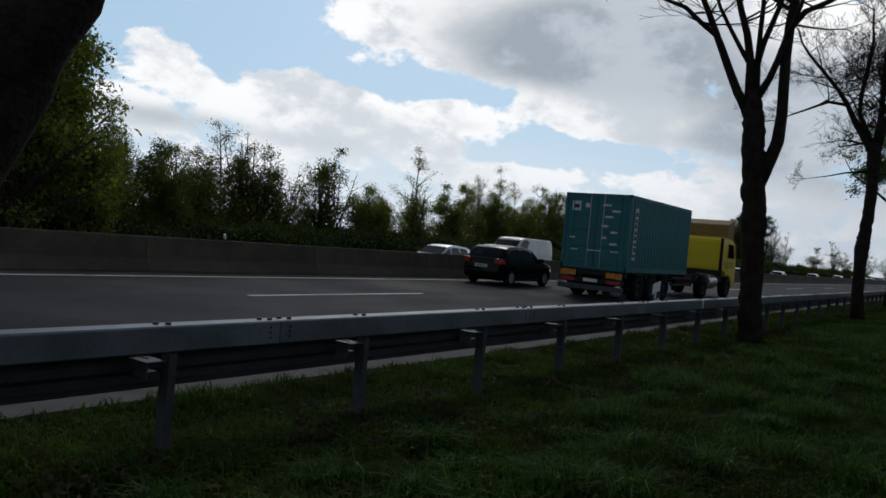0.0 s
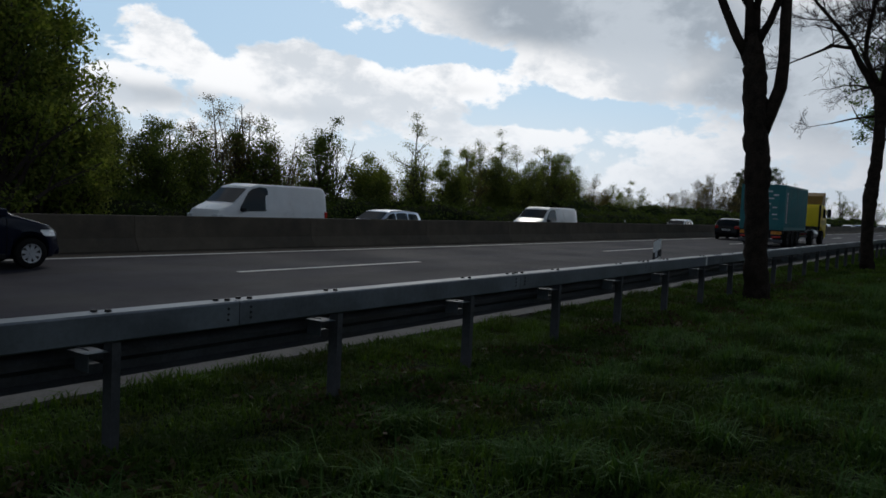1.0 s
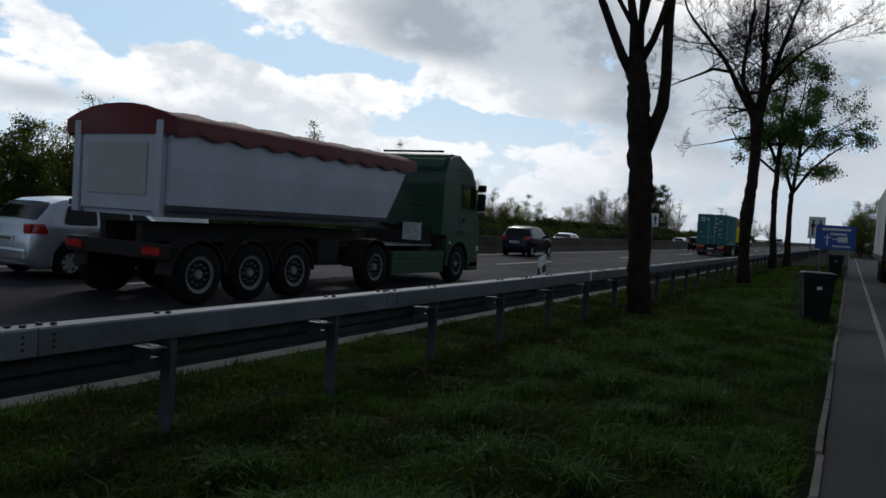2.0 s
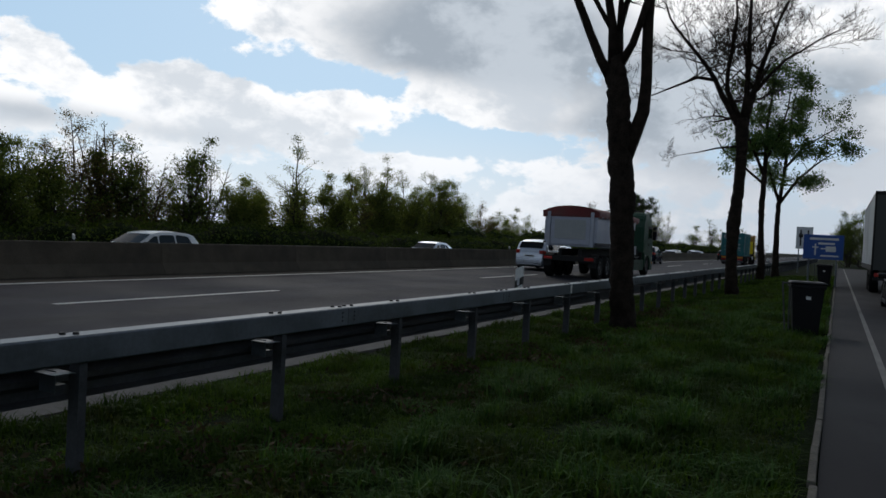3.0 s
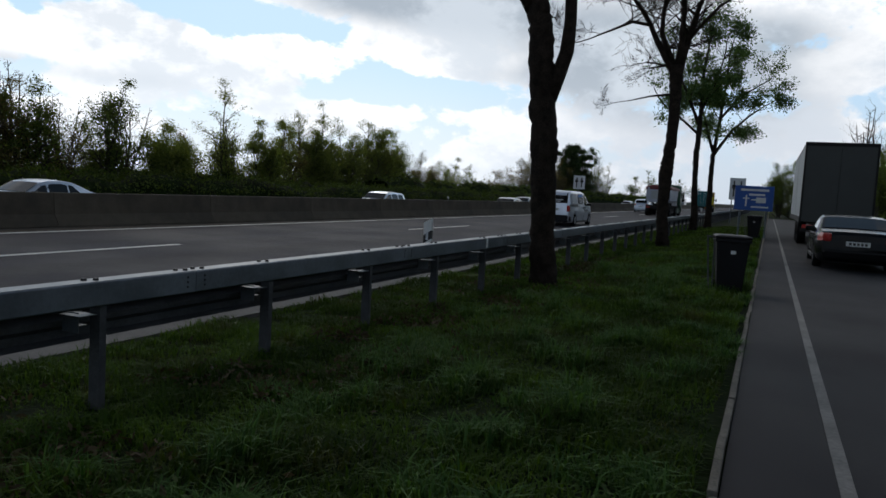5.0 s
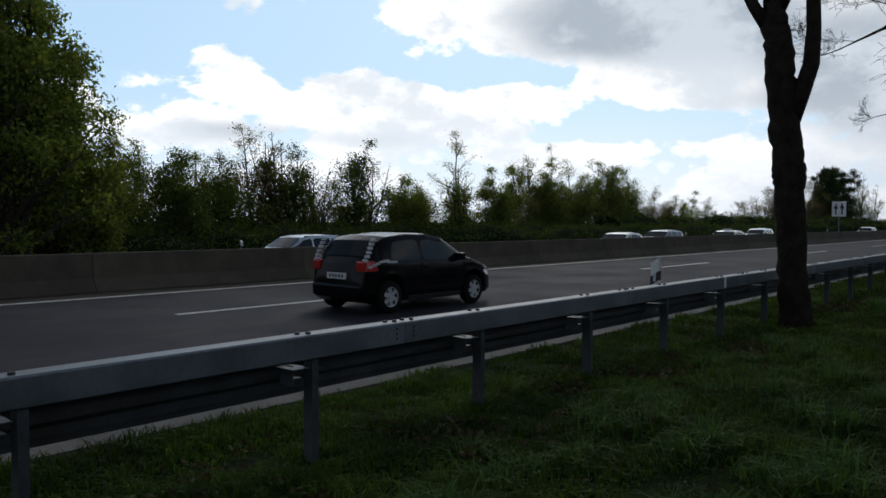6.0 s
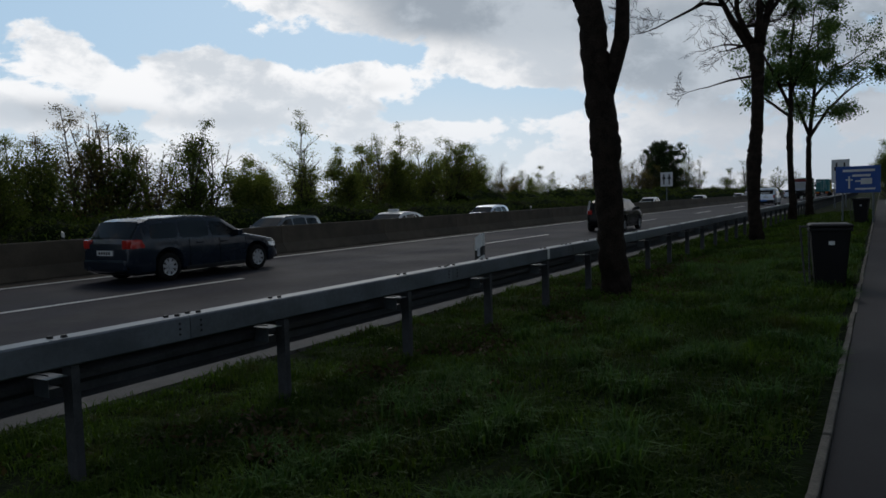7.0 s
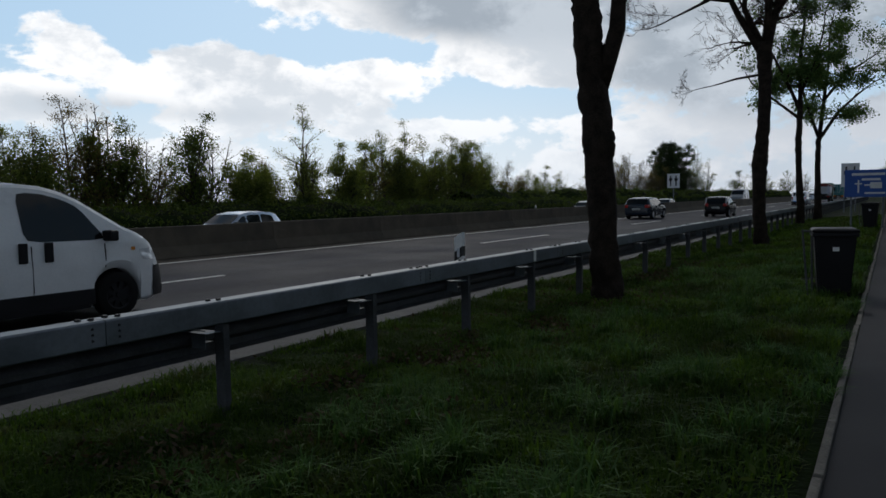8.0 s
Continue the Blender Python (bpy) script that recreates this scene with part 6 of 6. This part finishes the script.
# ---- green tipper lorry ----
def build_tipper():
    t = tagged(new("tipper_lorry"), "dark green lorry with a grey tipping trailer under red tarpaulin", "lorry")
    # cab, seen from the side: outlines in x and z, with an opening for the door windows
    bm = bmesh.new()
    prism(bm, [(-0.95, 1.26), (-0.95, 2.04), (1.06, 2.04), (1.16, 1.75), (1.22, 1.35), (1.24, 0.42), (0.72, 0.38), (0.64, 0.72), (0.42, 0.98), (0.15, 1.08), (-0.15, 1.08), (-0.42, 0.98), (-0.56, 0.86), (-0.66, 0.86), (-0.68, 1.22), (-0.74, 1.26)], -1.24, 1.24)
    roof = [(-0.95, 2.56), (-0.95, 2.95), (-0.90, 3.16), (-0.80, 3.32), (-0.62, 3.42), (-0.2, 3.40), (0.15, 3.34), (0.45, 3.22), (0.68, 3.04), (0.82, 2.82), (0.90, 2.56)]
    prism(bm, roof, -1.24, 1.24)
    prism(bm, [(-0.95, 2.04), (-0.95, 2.56), (0.08, 2.56), (0.08, 2.04)], -1.24, 1.24)
    for y in (-1.24, 1.12):
        prism(bm, [(0.84, 2.04), (0.78, 2.56), (0.90, 2.56), (1.06, 2.04)], y, y + 0.12)
    bmesh.ops.bevel(bm, geom=[e for e in bm.edges if abs(abs(e.verts[0].co.y) - 1.24) < 0.001 and abs(abs(e.verts[1].co.y) - 1.24) < 0.001 and min(e.verts[0].co.z, e.verts[1].co.z) > 2.6], offset=0.10, segments=4, affect="EDGES")
    cab = part("cab", bm, GREEN_PAINT, t)
    cab.data.shade_smooth()
    cab.data.set_sharp_from_angle(angle=radians(35))
    for sign in (-1, 1):
        for q, w, z0, z1 in ((0.05, 0.03, 2.0, 2.60), (0.79, 0.03, 2.0, 2.60)):
            box_part("window_frame", (q, q + w, sign * 1.22, sign * 1.25, z0, z1), BLACK_PLASTIC, t)
        for z0, z1 in ((2.0, 2.045), (2.555, 2.60)):
            box_part("window_frame", (0.05, 0.82, sign * 1.22, sign * 1.25, z0, z1), BLACK_PLASTIC, t)
        box_part("side_window", (0.08, 0.80, sign * 1.21, sign * 1.216, 2.04, 2.56), GLASS_CLEAR, t)
        # wheel arch lip
        bm = bmesh.new()
        arc = [math.pi * (k / 12) * 1.05 - 0.08 for k in range(13)]
        prism(bm, [(math.cos(w) * 0.70, math.sin(w) * 0.70 + 0.5) for w in arc] + [(math.cos(w) * 0.60, math.sin(w) * 0.60 + 0.5) for w in arc[::-1]], sign * 1.19, sign * 1.27)
        part("wheel_arch", bm, GREEN_PAINT, t)
        # door seams, swept lines above the door and the dark bay behind the wheel
        for x0, x1, z0, z1 in ((-0.03, -0.018, 1.28, 2.62), (-0.03, 1.0, 1.275, 1.287), (1.0, 1.012, 1.28, 1.98), (-0.95, -0.03, 2.60, 2.612)):
            box_part("door_seam", (x0, x1, sign * 1.236, sign * 1.2425, z0, z1), BLACK_PLASTIC, t)
        for k in range(5):
            rods_part("swept_line", [((-0.25 + 0.12 * k, sign * 1.235, 3.12 - 0.085 * k), (0.30 + 0.06 * k, sign * 1.238, 3.03 - 0.08 * k), 0.012), ((0.30 + 0.06 * k, sign * 1.238, 3.03 - 0.08 * k), (0.62 + 0.03 * k, sign * 1.232, 2.86 - 0.055 * k), 0.012)], GREEN_PAINT, t, sides=6)
        box_part("wind_shield", (0.02, 0.86, sign * 1.24, sign * 1.262, 2.56, 2.66), BLACK_PLASTIC, t, "dark plastic strip over the door window", bevel=0.008)
        box_part("side_deflector", (0.80, 0.90, sign * 1.235, sign * 1.256, 2.02, 2.60), BLACK_PLASTIC, t, bevel=0.008)
        box_part("marker_light", (-0.58, -0.48, sign * 1.262, sign * 1.28, 1.02, 1.10), CLEAR_LENS, t, bevel=0.008)
        box_part("locker_lid", (-0.82, -0.34, sign * 1.236, sign * 1.25, 1.34, 1.72), GREEN_PAINT, t, bevel=0.006)
        box_part("step_well", (-0.14, 0.30, sign * 1.2, sign * 1.246, 1.30, 1.34), BLACK_PLASTIC, t)
        bm = bmesh.new()
        add_box(bm, 0.18, 0.34, sign * 1.235, sign * 1.262, 1.62, 1.72, bevel=0.01)
        part("door_handle", bm, BLACK_PLASTIC, t)
        for z, xa, xb in ((2.86, -0.3, 0.72), (2.74, 0.0, 0.70), (1.40, -0.6, 0.9), (1.18, -0.5, 0.75), (3.02, -0.6, 0.55)):
            bm = bmesh.new()
            add_box(bm, xa, xb, sign * 1.235, sign * 1.252, z, z + 0.03, bevel=0.008)
            part("crease", bm, GREEN_PAINT, t)
        bm = bmesh.new()
        add_box(bm, 0.92, 1.06, sign * 1.27, sign * 1.5, 1.95, 2.45, bevel=0.05)
        add_box(bm, 0.92, 1.06, sign * 1.27, sign * 1.5, 2.50, 2.70, bevel=0.05)
        part("mirror", bm, BLACK_PLASTIC, t)
        bm = bmesh.new()
        add_box(bm, 1.12, 1.25, sign * 0.85, sign * 1.252, 0.82, 0.97, bevel=0.03)
        part("headlight", bm, CLEAR_LENS, t)
        bm = bmesh.new()
        add_box(bm, 1.12, 1.256, sign * 1.05, sign * 1.256, 0.62, 0.72, bevel=0.02)
        part("indicator", bm, AMBER_LENS, t)
        # side skirt
        bm = bmesh.new()
        prism(bm, [(-3.25, 0.32), (-3.25, 0.85), (-0.72, 0.85), (-0.72, 0.28)], sign * 1.12, sign * 1.22)
        bmesh.ops.bevel(bm, geom=bm.edges[:], offset=0.02, segments=2, affect="EDGES")
        part("side_skirt", bm, GREEN_PAINT, t, "dark green side skirt")
        bm = bmesh.new()
        add_box(bm, -3.2, -0.8, sign * 1.215, sign * 1.226, 0.66, 0.68)
        part("skirt_seam", bm, BLACK_PLASTIC, t)
        bm = bmesh.new()
        arc = [math.pi * k / 10 for k in range(11)]
        prism(bm, [(-3.93 + math.cos(a) * 0.6, 0.5 + math.sin(a) * 0.6) for a in arc] + [(-3.93 + math.cos(a) * 0.63, 0.5 + math.sin(a) * 0.63) for a in arc[::-1]], sign * 0.75, sign * 1.22)
        part("mudguard", bm, CHASSIS, t)
        # horn-like intake pipe on the roof corner
        if sign > 0:
            rods_part("air_pipe", [((-0.92, sign * 1.15, 2.2), (-0.92, sign * 1.15, 3.15), 0.035)], BLACK_PLASTIC, t)
    for z, y0, y1 in ((2.96, -1.1, 1.1), (2.45, -0.85, 0.3), (2.32, -0.85, 0.3), (2.02, -0.85, 0.3), (1.89, -0.85, 0.3)):
        box_part("back_rib", (-0.972, -0.95, y0, y1, z, z + 0.03), GREEN_PAINT, t, bevel=0.006)
    box_part("back_hatch", (-0.965, -0.95, -1.08, -0.80, 1.75, 2.62), GREEN_PAINT, t, bevel=0.006)
    box_part("windscreen", (0.93, 0.94, -1.1, 1.1, 2.05, 2.55), GLASS_CLEAR, t)
    bm = bmesh.new()
    add_box(bm, 0.75, 1.16, -1.1, 1.1, 2.72, 2.80, bevel=0.03, m=Matrix.Rotation(radians(0), 4, "Y"))
    part("sun_visor", bm, BLACK_PLASTIC, t)
    rods_part("roof_bar", [((-0.6, -0.95, 3.47), (-0.6, 0.95, 3.47), 0.03)], BLACK_PLASTIC, t)
    for sign in (-1, 1):
        rods_part("light_bar", [((0.4, sign * 1.0, 3.32), (0.85, sign * 1.08, 3.05), 0.04), ((0.85, sign * 1.08, 3.05), (1.0, sign * 1.1, 2.78), 0.04)], BLACK_PLASTIC, t)
    box_part("bumper", (0.7, 1.3, -1.24, 1.24, 0.28, 0.56), GREEN_PAINT, t, bevel=0.05)
    bm = bmesh.new()
    for y in (-0.42, 0.42):
        add_box(bm, -4.7, 0.6, y - 0.06, y + 0.06, 0.7, 0.95)
    add_box(bm, -1.6, -1.05, -1.0, 1.0, 0.6, 1.35, bevel=0.05)
    # dark block fills the void below the cab in place of its shade
    add_box(bm, -0.93, -0.35, -1.1, 1.1, 0.62, 1.25)
    part("chassis", bm, CHASSIS, t)
    for y in (-0.75, 0.75):
        rods_part("cab_spring", [((-0.86, y, 0.9), (-0.86, y, 1.3), 0.07)], BLACK_PLASTIC, t, sides=12)
    box_part("deck_plate", (-3.3, -1.1, -1.05, 1.05, 0.97, 1.0), ALLOY, t, "checkered metal deck plate")
    # crumpled silvery plastic cover behind the cab, built as a flat pale sheet
    box_part("banner", (-1.62, -1.605, -1.0, -0.45, 1.1, 1.55), STICKER, t, "pale plastic cover")
    for k in range(14):
        bm = bmesh.new()
        bmesh.ops.create_cone(bm, cap_ends=True, segments=10, radius1=0.07, radius2=0.07, depth=0.025, matrix=pose(-1.35 - 0.075 * k, -0.3, 1.50 - 0.10 * math.sin(k / 13 * 3.14), 0, 80, 0))
        part("air_hose", bm, BLACK_PLASTIC, t)
    # trailer
    bm = bmesh.new()
    for y in (-0.45, 0.45):
        add_box(bm, -9.7, -3.4, y - 0.07, y + 0.07, 1.0, 1.3)
    add_box(bm, -5.6, -4.9, -0.9, 0.9, 0.55, 1.1, bevel=0.05)
    add_box(bm, -9.85, -9.7, -1.2, 1.2, 0.75, 1.0, bevel=0.02)
    part("trailer_chassis", bm, CHASSIS, t)
    # hollow body: rounded floor, straight sides, raked front
    body = [(-1.2, 2.92), (-1.22, 2.2), (-1.2, 1.62), (-1.0, 1.42), (1.0, 1.42), (1.2, 1.62), (1.22, 2.2), (1.2, 2.92)]
    v, f = [], []
    for x_low, x_top in ((-9.75, -9.75), (-3.7, -2.7)):
        for y, z in body:
            q = (z - 1.42) / 1.5
            v.append((x_low + (x_top - x_low) * q, y, z))
    n = len(body)
    for k in range(n - 1):
        f.append((k, k + 1, n + k + 1, n + k))
    f += [tuple(range(n))[::-1], tuple(range(n, 2 * n))]
    link("tipper_body", v, f, TIPPER_GREY, t, label="grey aluminium tipper body")
    for sign in (-1, 1):
        box_part("top_rail", (-9.8, -2.65, sign * 1.16, sign * 1.27, 2.84, 2.95), TIPPER_GREY, t, bevel=0.02)
        box_part("bottom_rail", (-9.8, -3.6, sign * 1.13, sign * 1.245, 1.52, 1.62), PRINT_DARK, t, "dark lower rail", bevel=0.01)
    for y in (-1.0, 1.0):
        box_part("tailgate_post", (-9.86, -9.75, y - 0.08, y + 0.08, 1.42, 2.95), TIPPER_GREY, t, bevel=0.015)
    box_part("tailgate", (-9.82, -9.76, -0.9, 0.9, 1.5, 2.85), TIPPER_GREY, t, bevel=0.015)
    box_part("tailgate_panel", (-9.84, -9.822, -0.72, 0.72, 1.75, 2.6), CURTAIN, t, bevel=0.01)
    # tarpaulin over hoops
    v, f = [], []
    nx, ny = 48, 10
    for i in range(nx + 1):
        x = -9.85 + 7.35 * i / nx
        sag = 0.05 * abs(math.sin(i / nx * math.pi * 7))
        for k in range(ny + 1):
            u = 2 * k / ny - 1
            w, drop = (u / 0.8, 0.0) if abs(u) <= 0.801 else (math.copysign(1.0, u), 0.24)
            v.append((x, 1.30 * w, 2.97 + (0.26 - sag) * (1 - abs(w) ** 2.4) - drop - (0.05 * math.sin(i * 1.3) * (drop > 0))))
    for i in range(nx):
        for k in range(ny):
            f.append((i * (ny + 1) + k, (i + 1) * (ny + 1) + k, (i + 1) * (ny + 1) + k + 1, i * (ny + 1) + k + 1))
    f.append(tuple(range(ny + 1)))
    link("tarpaulin", v, f, TARP, t, True, "red tarpaulin cover")
    box_part("tarpaulin_front", (-2.62, -2.5, -1.27, 1.27, 2.84, 3.02), TARP, t, bevel=0.03)
    lorry_wheels(t, (0.0, -3.93, -6.7, -7.9, -9.1), 1.24)
    for x in (-6.7, -7.9, -9.1):
        for sign in (-1, 1):
            bm = bmesh.new()
            arc = [math.pi * k / 8 for k in range(9)]
            prism(bm, [(x + math.cos(a) * 0.57, 0.5 + math.sin(a) * 0.57) for a in arc] + [(x + math.cos(a) * 0.6, 0.5 + math.sin(a) * 0.6) for a in arc[::-1]], sign * 0.85, sign * 1.22)
            part("mudguard", bm, CHASSIS, t)
    for y in (-0.95, 0.95):
        box_part("tail_light", (-9.88, -9.852, y - 0.2, y + 0.2, 0.82, 0.94), RED_LENS, t)
    return t


tipper = build_tipper()
goes(tipper, -4.05 - 1.5 * 24.35, 24.35, 6.2)

# ---- oncoming traffic, half hidden by the median barrier ----
ZO = -0.34
ONCOMING = [
    ("hatch", SILVER_PAINT, "light silver hatchback on the opposite carriageway", 4.3, 1.78, 1.52, 2.6, 0.85, 19.4, 25.0, 19.2),
    ("wagon", SILVER_PAINT, "silver estate car on the opposite carriageway", 4.6, 1.8, 1.48, 2.7, 0.95, 37.4, 23.0, 19.2),
    ("hatch", WHITE_PAINT, "white compact car on the opposite carriageway", 4.3, 1.76, 1.48, 2.6, 0.8, 81.3, 24.2, 19.2),
    ("sedan", SILVER_PAINT, "silver saloon on the opposite carriageway", 4.5, 1.8, 1.44, 2.7, 1.0, 102.5, 23.8, 19.2),
    ("wagon", SILVER_PAINT, "silver estate car on the opposite carriageway", 4.7, 1.8, 1.48, 2.7, 1.0, 158.0, 24.95, 19.2),
    ("sedan", WHITE_PAINT, "white saloon on the opposite carriageway", 4.6, 1.8, 1.45, 2.7, 1.0, 157.0, 21.5, 15.8),
    ("wagon", GREY_PAINT, "grey estate car on the opposite carriageway", 4.7, 1.8, 1.48, 2.7, 1.0, 185.0, 24.1, 19.2),
    ("sedan", WHITE_PAINT, "white taxi saloon on the opposite carriageway", 4.7, 1.82, 1.46, 2.75, 1.0, 183.8, 23.3, 15.8),
    ("hatch", SILVER_PAINT, "silver compact car on the opposite carriageway", 4.3, 1.78, 1.5, 2.6, 0.85, 200.6, 23.3, 19.2),
    ("hatch", WHITE_PAINT, "white compact car on the opposite carriageway", 4.2, 1.78, 1.5, 2.6, 0.85, 243.0, 23.3, 19.2),
    ("sedan", SILVER_PAINT, "silver saloon on the opposite carriageway", 4.6, 1.8, 1.45, 2.7, 1.0, 130.0, 24.4, 19.2),
    ("hatch", GREY_PAINT, "grey compact car on the opposite carriageway", 4.2, 1.78, 1.5, 2.6, 0.85, 276.0, 24.0, 19.2),
    ("wagon", WHITE_PAINT, "white estate car on the opposite carriageway", 4.7, 1.8, 1.48, 2.7, 1.0, 312.0, 24.0, 19.2),
]
for kind, paint, label, ln, wd, ht, wb, ro, x, v, y in ONCOMING:
    c, sh = build_car("car", label, kind, paint, ln, wd, ht, wb, ro, low_detail=True, roof_rails=kind == "wagon")
    c["group"] = "oncoming cars"
    if "taxi" in label:
        box_part("roof_sign", (1.25, 1.42, -0.28, 0.28, ht + 0.02, ht + 0.14), CLEAR_LENS, c, "pale taxi roof sign", bevel=0.02)
    goes(c, x + ln - ro, -v, y, 180, ZO)


def build_high_van():
    c, sh = build_car("van", "white high-roofed panel van on the opposite carriageway", "van", WHITE_PAINT, 5.6, 2.0, 2.32, 3.6, 1.0, 0.34, 8, low_detail=True, category="van", belt=.56, tumble=0.10)
    for sign in (-1, 1):
        for a, b in ((.04, .30), (.33, .60)):
            sh.pane("side_panel", (a, b), (a, b), c, WHITE_PAINT, sign, 0.012, zlow=1.25, ztop=1.95)
    return c


goes(build_high_van(), 27.2 + 4.6, -20.7, 19.2, 180, ZO)
small_van, _ = build_car("van", "white minibus van on the opposite carriageway", "van", WHITE_PAINT, 5.0, 1.92, 1.98, 3.1, 0.9, 0.33, 8, low_detail=True, category="van", belt=.60, tumble=0.13)
goes(small_van, 48.0 + 4.1, -21.6, 16.9, 180, ZO)
coach_van, _ = build_car("van", "dark grey delivery van on the opposite carriageway", "van", GREY_PAINT, 6.2, 2.0, 2.7, 3.8, 1.0, 0.35, 8, low_detail=True, category="van", belt=.56, tumble=0.10)
goes(coach_van, 300.0, -22.5, 15.8, 180, ZO)

# ---- parked vehicles of the rest area ----
sedan, _ = build_car("saloon_car", "black parked saloon with red tail lights", "sedan", BLACK_PAINT, 4.7, 1.84, 1.33, 2.8, 0.95, 0.33, 10, ALLOY)
sedan.matrix_basis = pose(13.5, -6.46, 0.19)


def build_trailer():
    t = tagged(new("semitrailer"), "parked grey curtain-sided semitrailer with a dark rear", "semitrailer")
    t.matrix_basis = pose(24.4, -6.78, 0.19)
    for sign in (-1, 1):
        box_part("rear_door", (0.0, 0.08, sign * 0.006, sign * 1.24, 0.95, 3.98), TRAILER_GREY, t, "dark grey rear door", bevel=0.01)
    box_part("rear_frame", (-0.03, 0.1, -1.27, -1.2, 0.9, 4.02), CHASSIS, t, bevel=0.01)
    box_part("rear_frame", (-0.03, 0.1, 1.2, 1.27, 0.9, 4.02), CHASSIS, t, bevel=0.01)
    box_part("rear_header", (-0.03, 0.1, -1.27, 1.27, 3.9, 4.04), CHASSIS, t, bevel=0.01)
    box_part("roof", (0.1, 13.4, -1.25, 1.25, 3.96, 4.02), TRAILER_GREY, t)
    box_part("front_wall", (13.3, 13.4, -1.25, 1.25, 0.95, 4.0), TRAILER_GREY, t)
    for sign in (-1, 1):
        v, f = [], []
        n = 160
        for i in range(n + 1):
            x = 0.1 + 13.2 * i / n
            d = 0.012 * math.sin(i * 0.9) + 0.008 * math.sin(i * 0.37)
            v += [(x, sign * (1.25 + d), 1.12), (x, sign * (1.25 + d * 0.6), 3.94)]
        for i in range(n):
            f.append((2 * i, 2 * i + 2, 2 * i + 3, 2 * i + 1))
        link("curtain", v, f, CURTAIN, t, True, "pale grey side curtain")
        box_part("side_rail", (0.0, 13.4, sign * 1.2, sign * 1.28, 0.92, 1.14), CHASSIS, t, bevel=0.01)
        box_part("tail_light", (-0.06, -0.03, sign * 1.15, sign * 0.8, 0.70, 0.84), RED_LENS, t)
    bm = bmesh.new()
    for y in (-0.5, 0.5):
        add_box(bm, 0.1, 12.8, y - 0.07, y + 0.07, 0.7, 0.95)
    add_box(bm, 0.0, 0.12, -1.2, 1.2, 0.55, 0.68)
    part("chassis", bm, CHASSIS, t)
    lorry_wheels(t, (2.0, 3.3, 4.6), 1.24, 0.5)
    box_part("number_plate", (-0.05, -0.032, -0.26, 0.26, 0.74, 0.85), PLATE, t)


build_trailer()


def motions():
    speeds = {}
    for thing, x, speed, y, z, heading in MOVES:
        speeds[thing.name] = speed
        walk(thing, [(t, pose(x + speed * t, y, z, 0, 0, heading)) for t in (0.0, 2.0, 4.0, 6.0, 8.0)])
    # rolling wheels of the near carriageway: a row for each 80 degrees
    for thing, wheel, (x, y, r) in WHEELS:
        speed = speeds.get(thing.name, 0.0)
        if speed <= 0.0:
            continue
        n = math.ceil(speed * 8.0 / r / radians(80))
        side = 180 if y > 0 else 0
        rows = []
        for i in range(n + 1):
            turn = math.degrees(speed * 8.0 / r * i / n) + x * 60
            rows.append((8.0 * i / n, pose(x, y, r, 0, turn, 0) @ pose(0, 0, 0, 0, 0, side)))
        walk(wheel, rows)


motions()
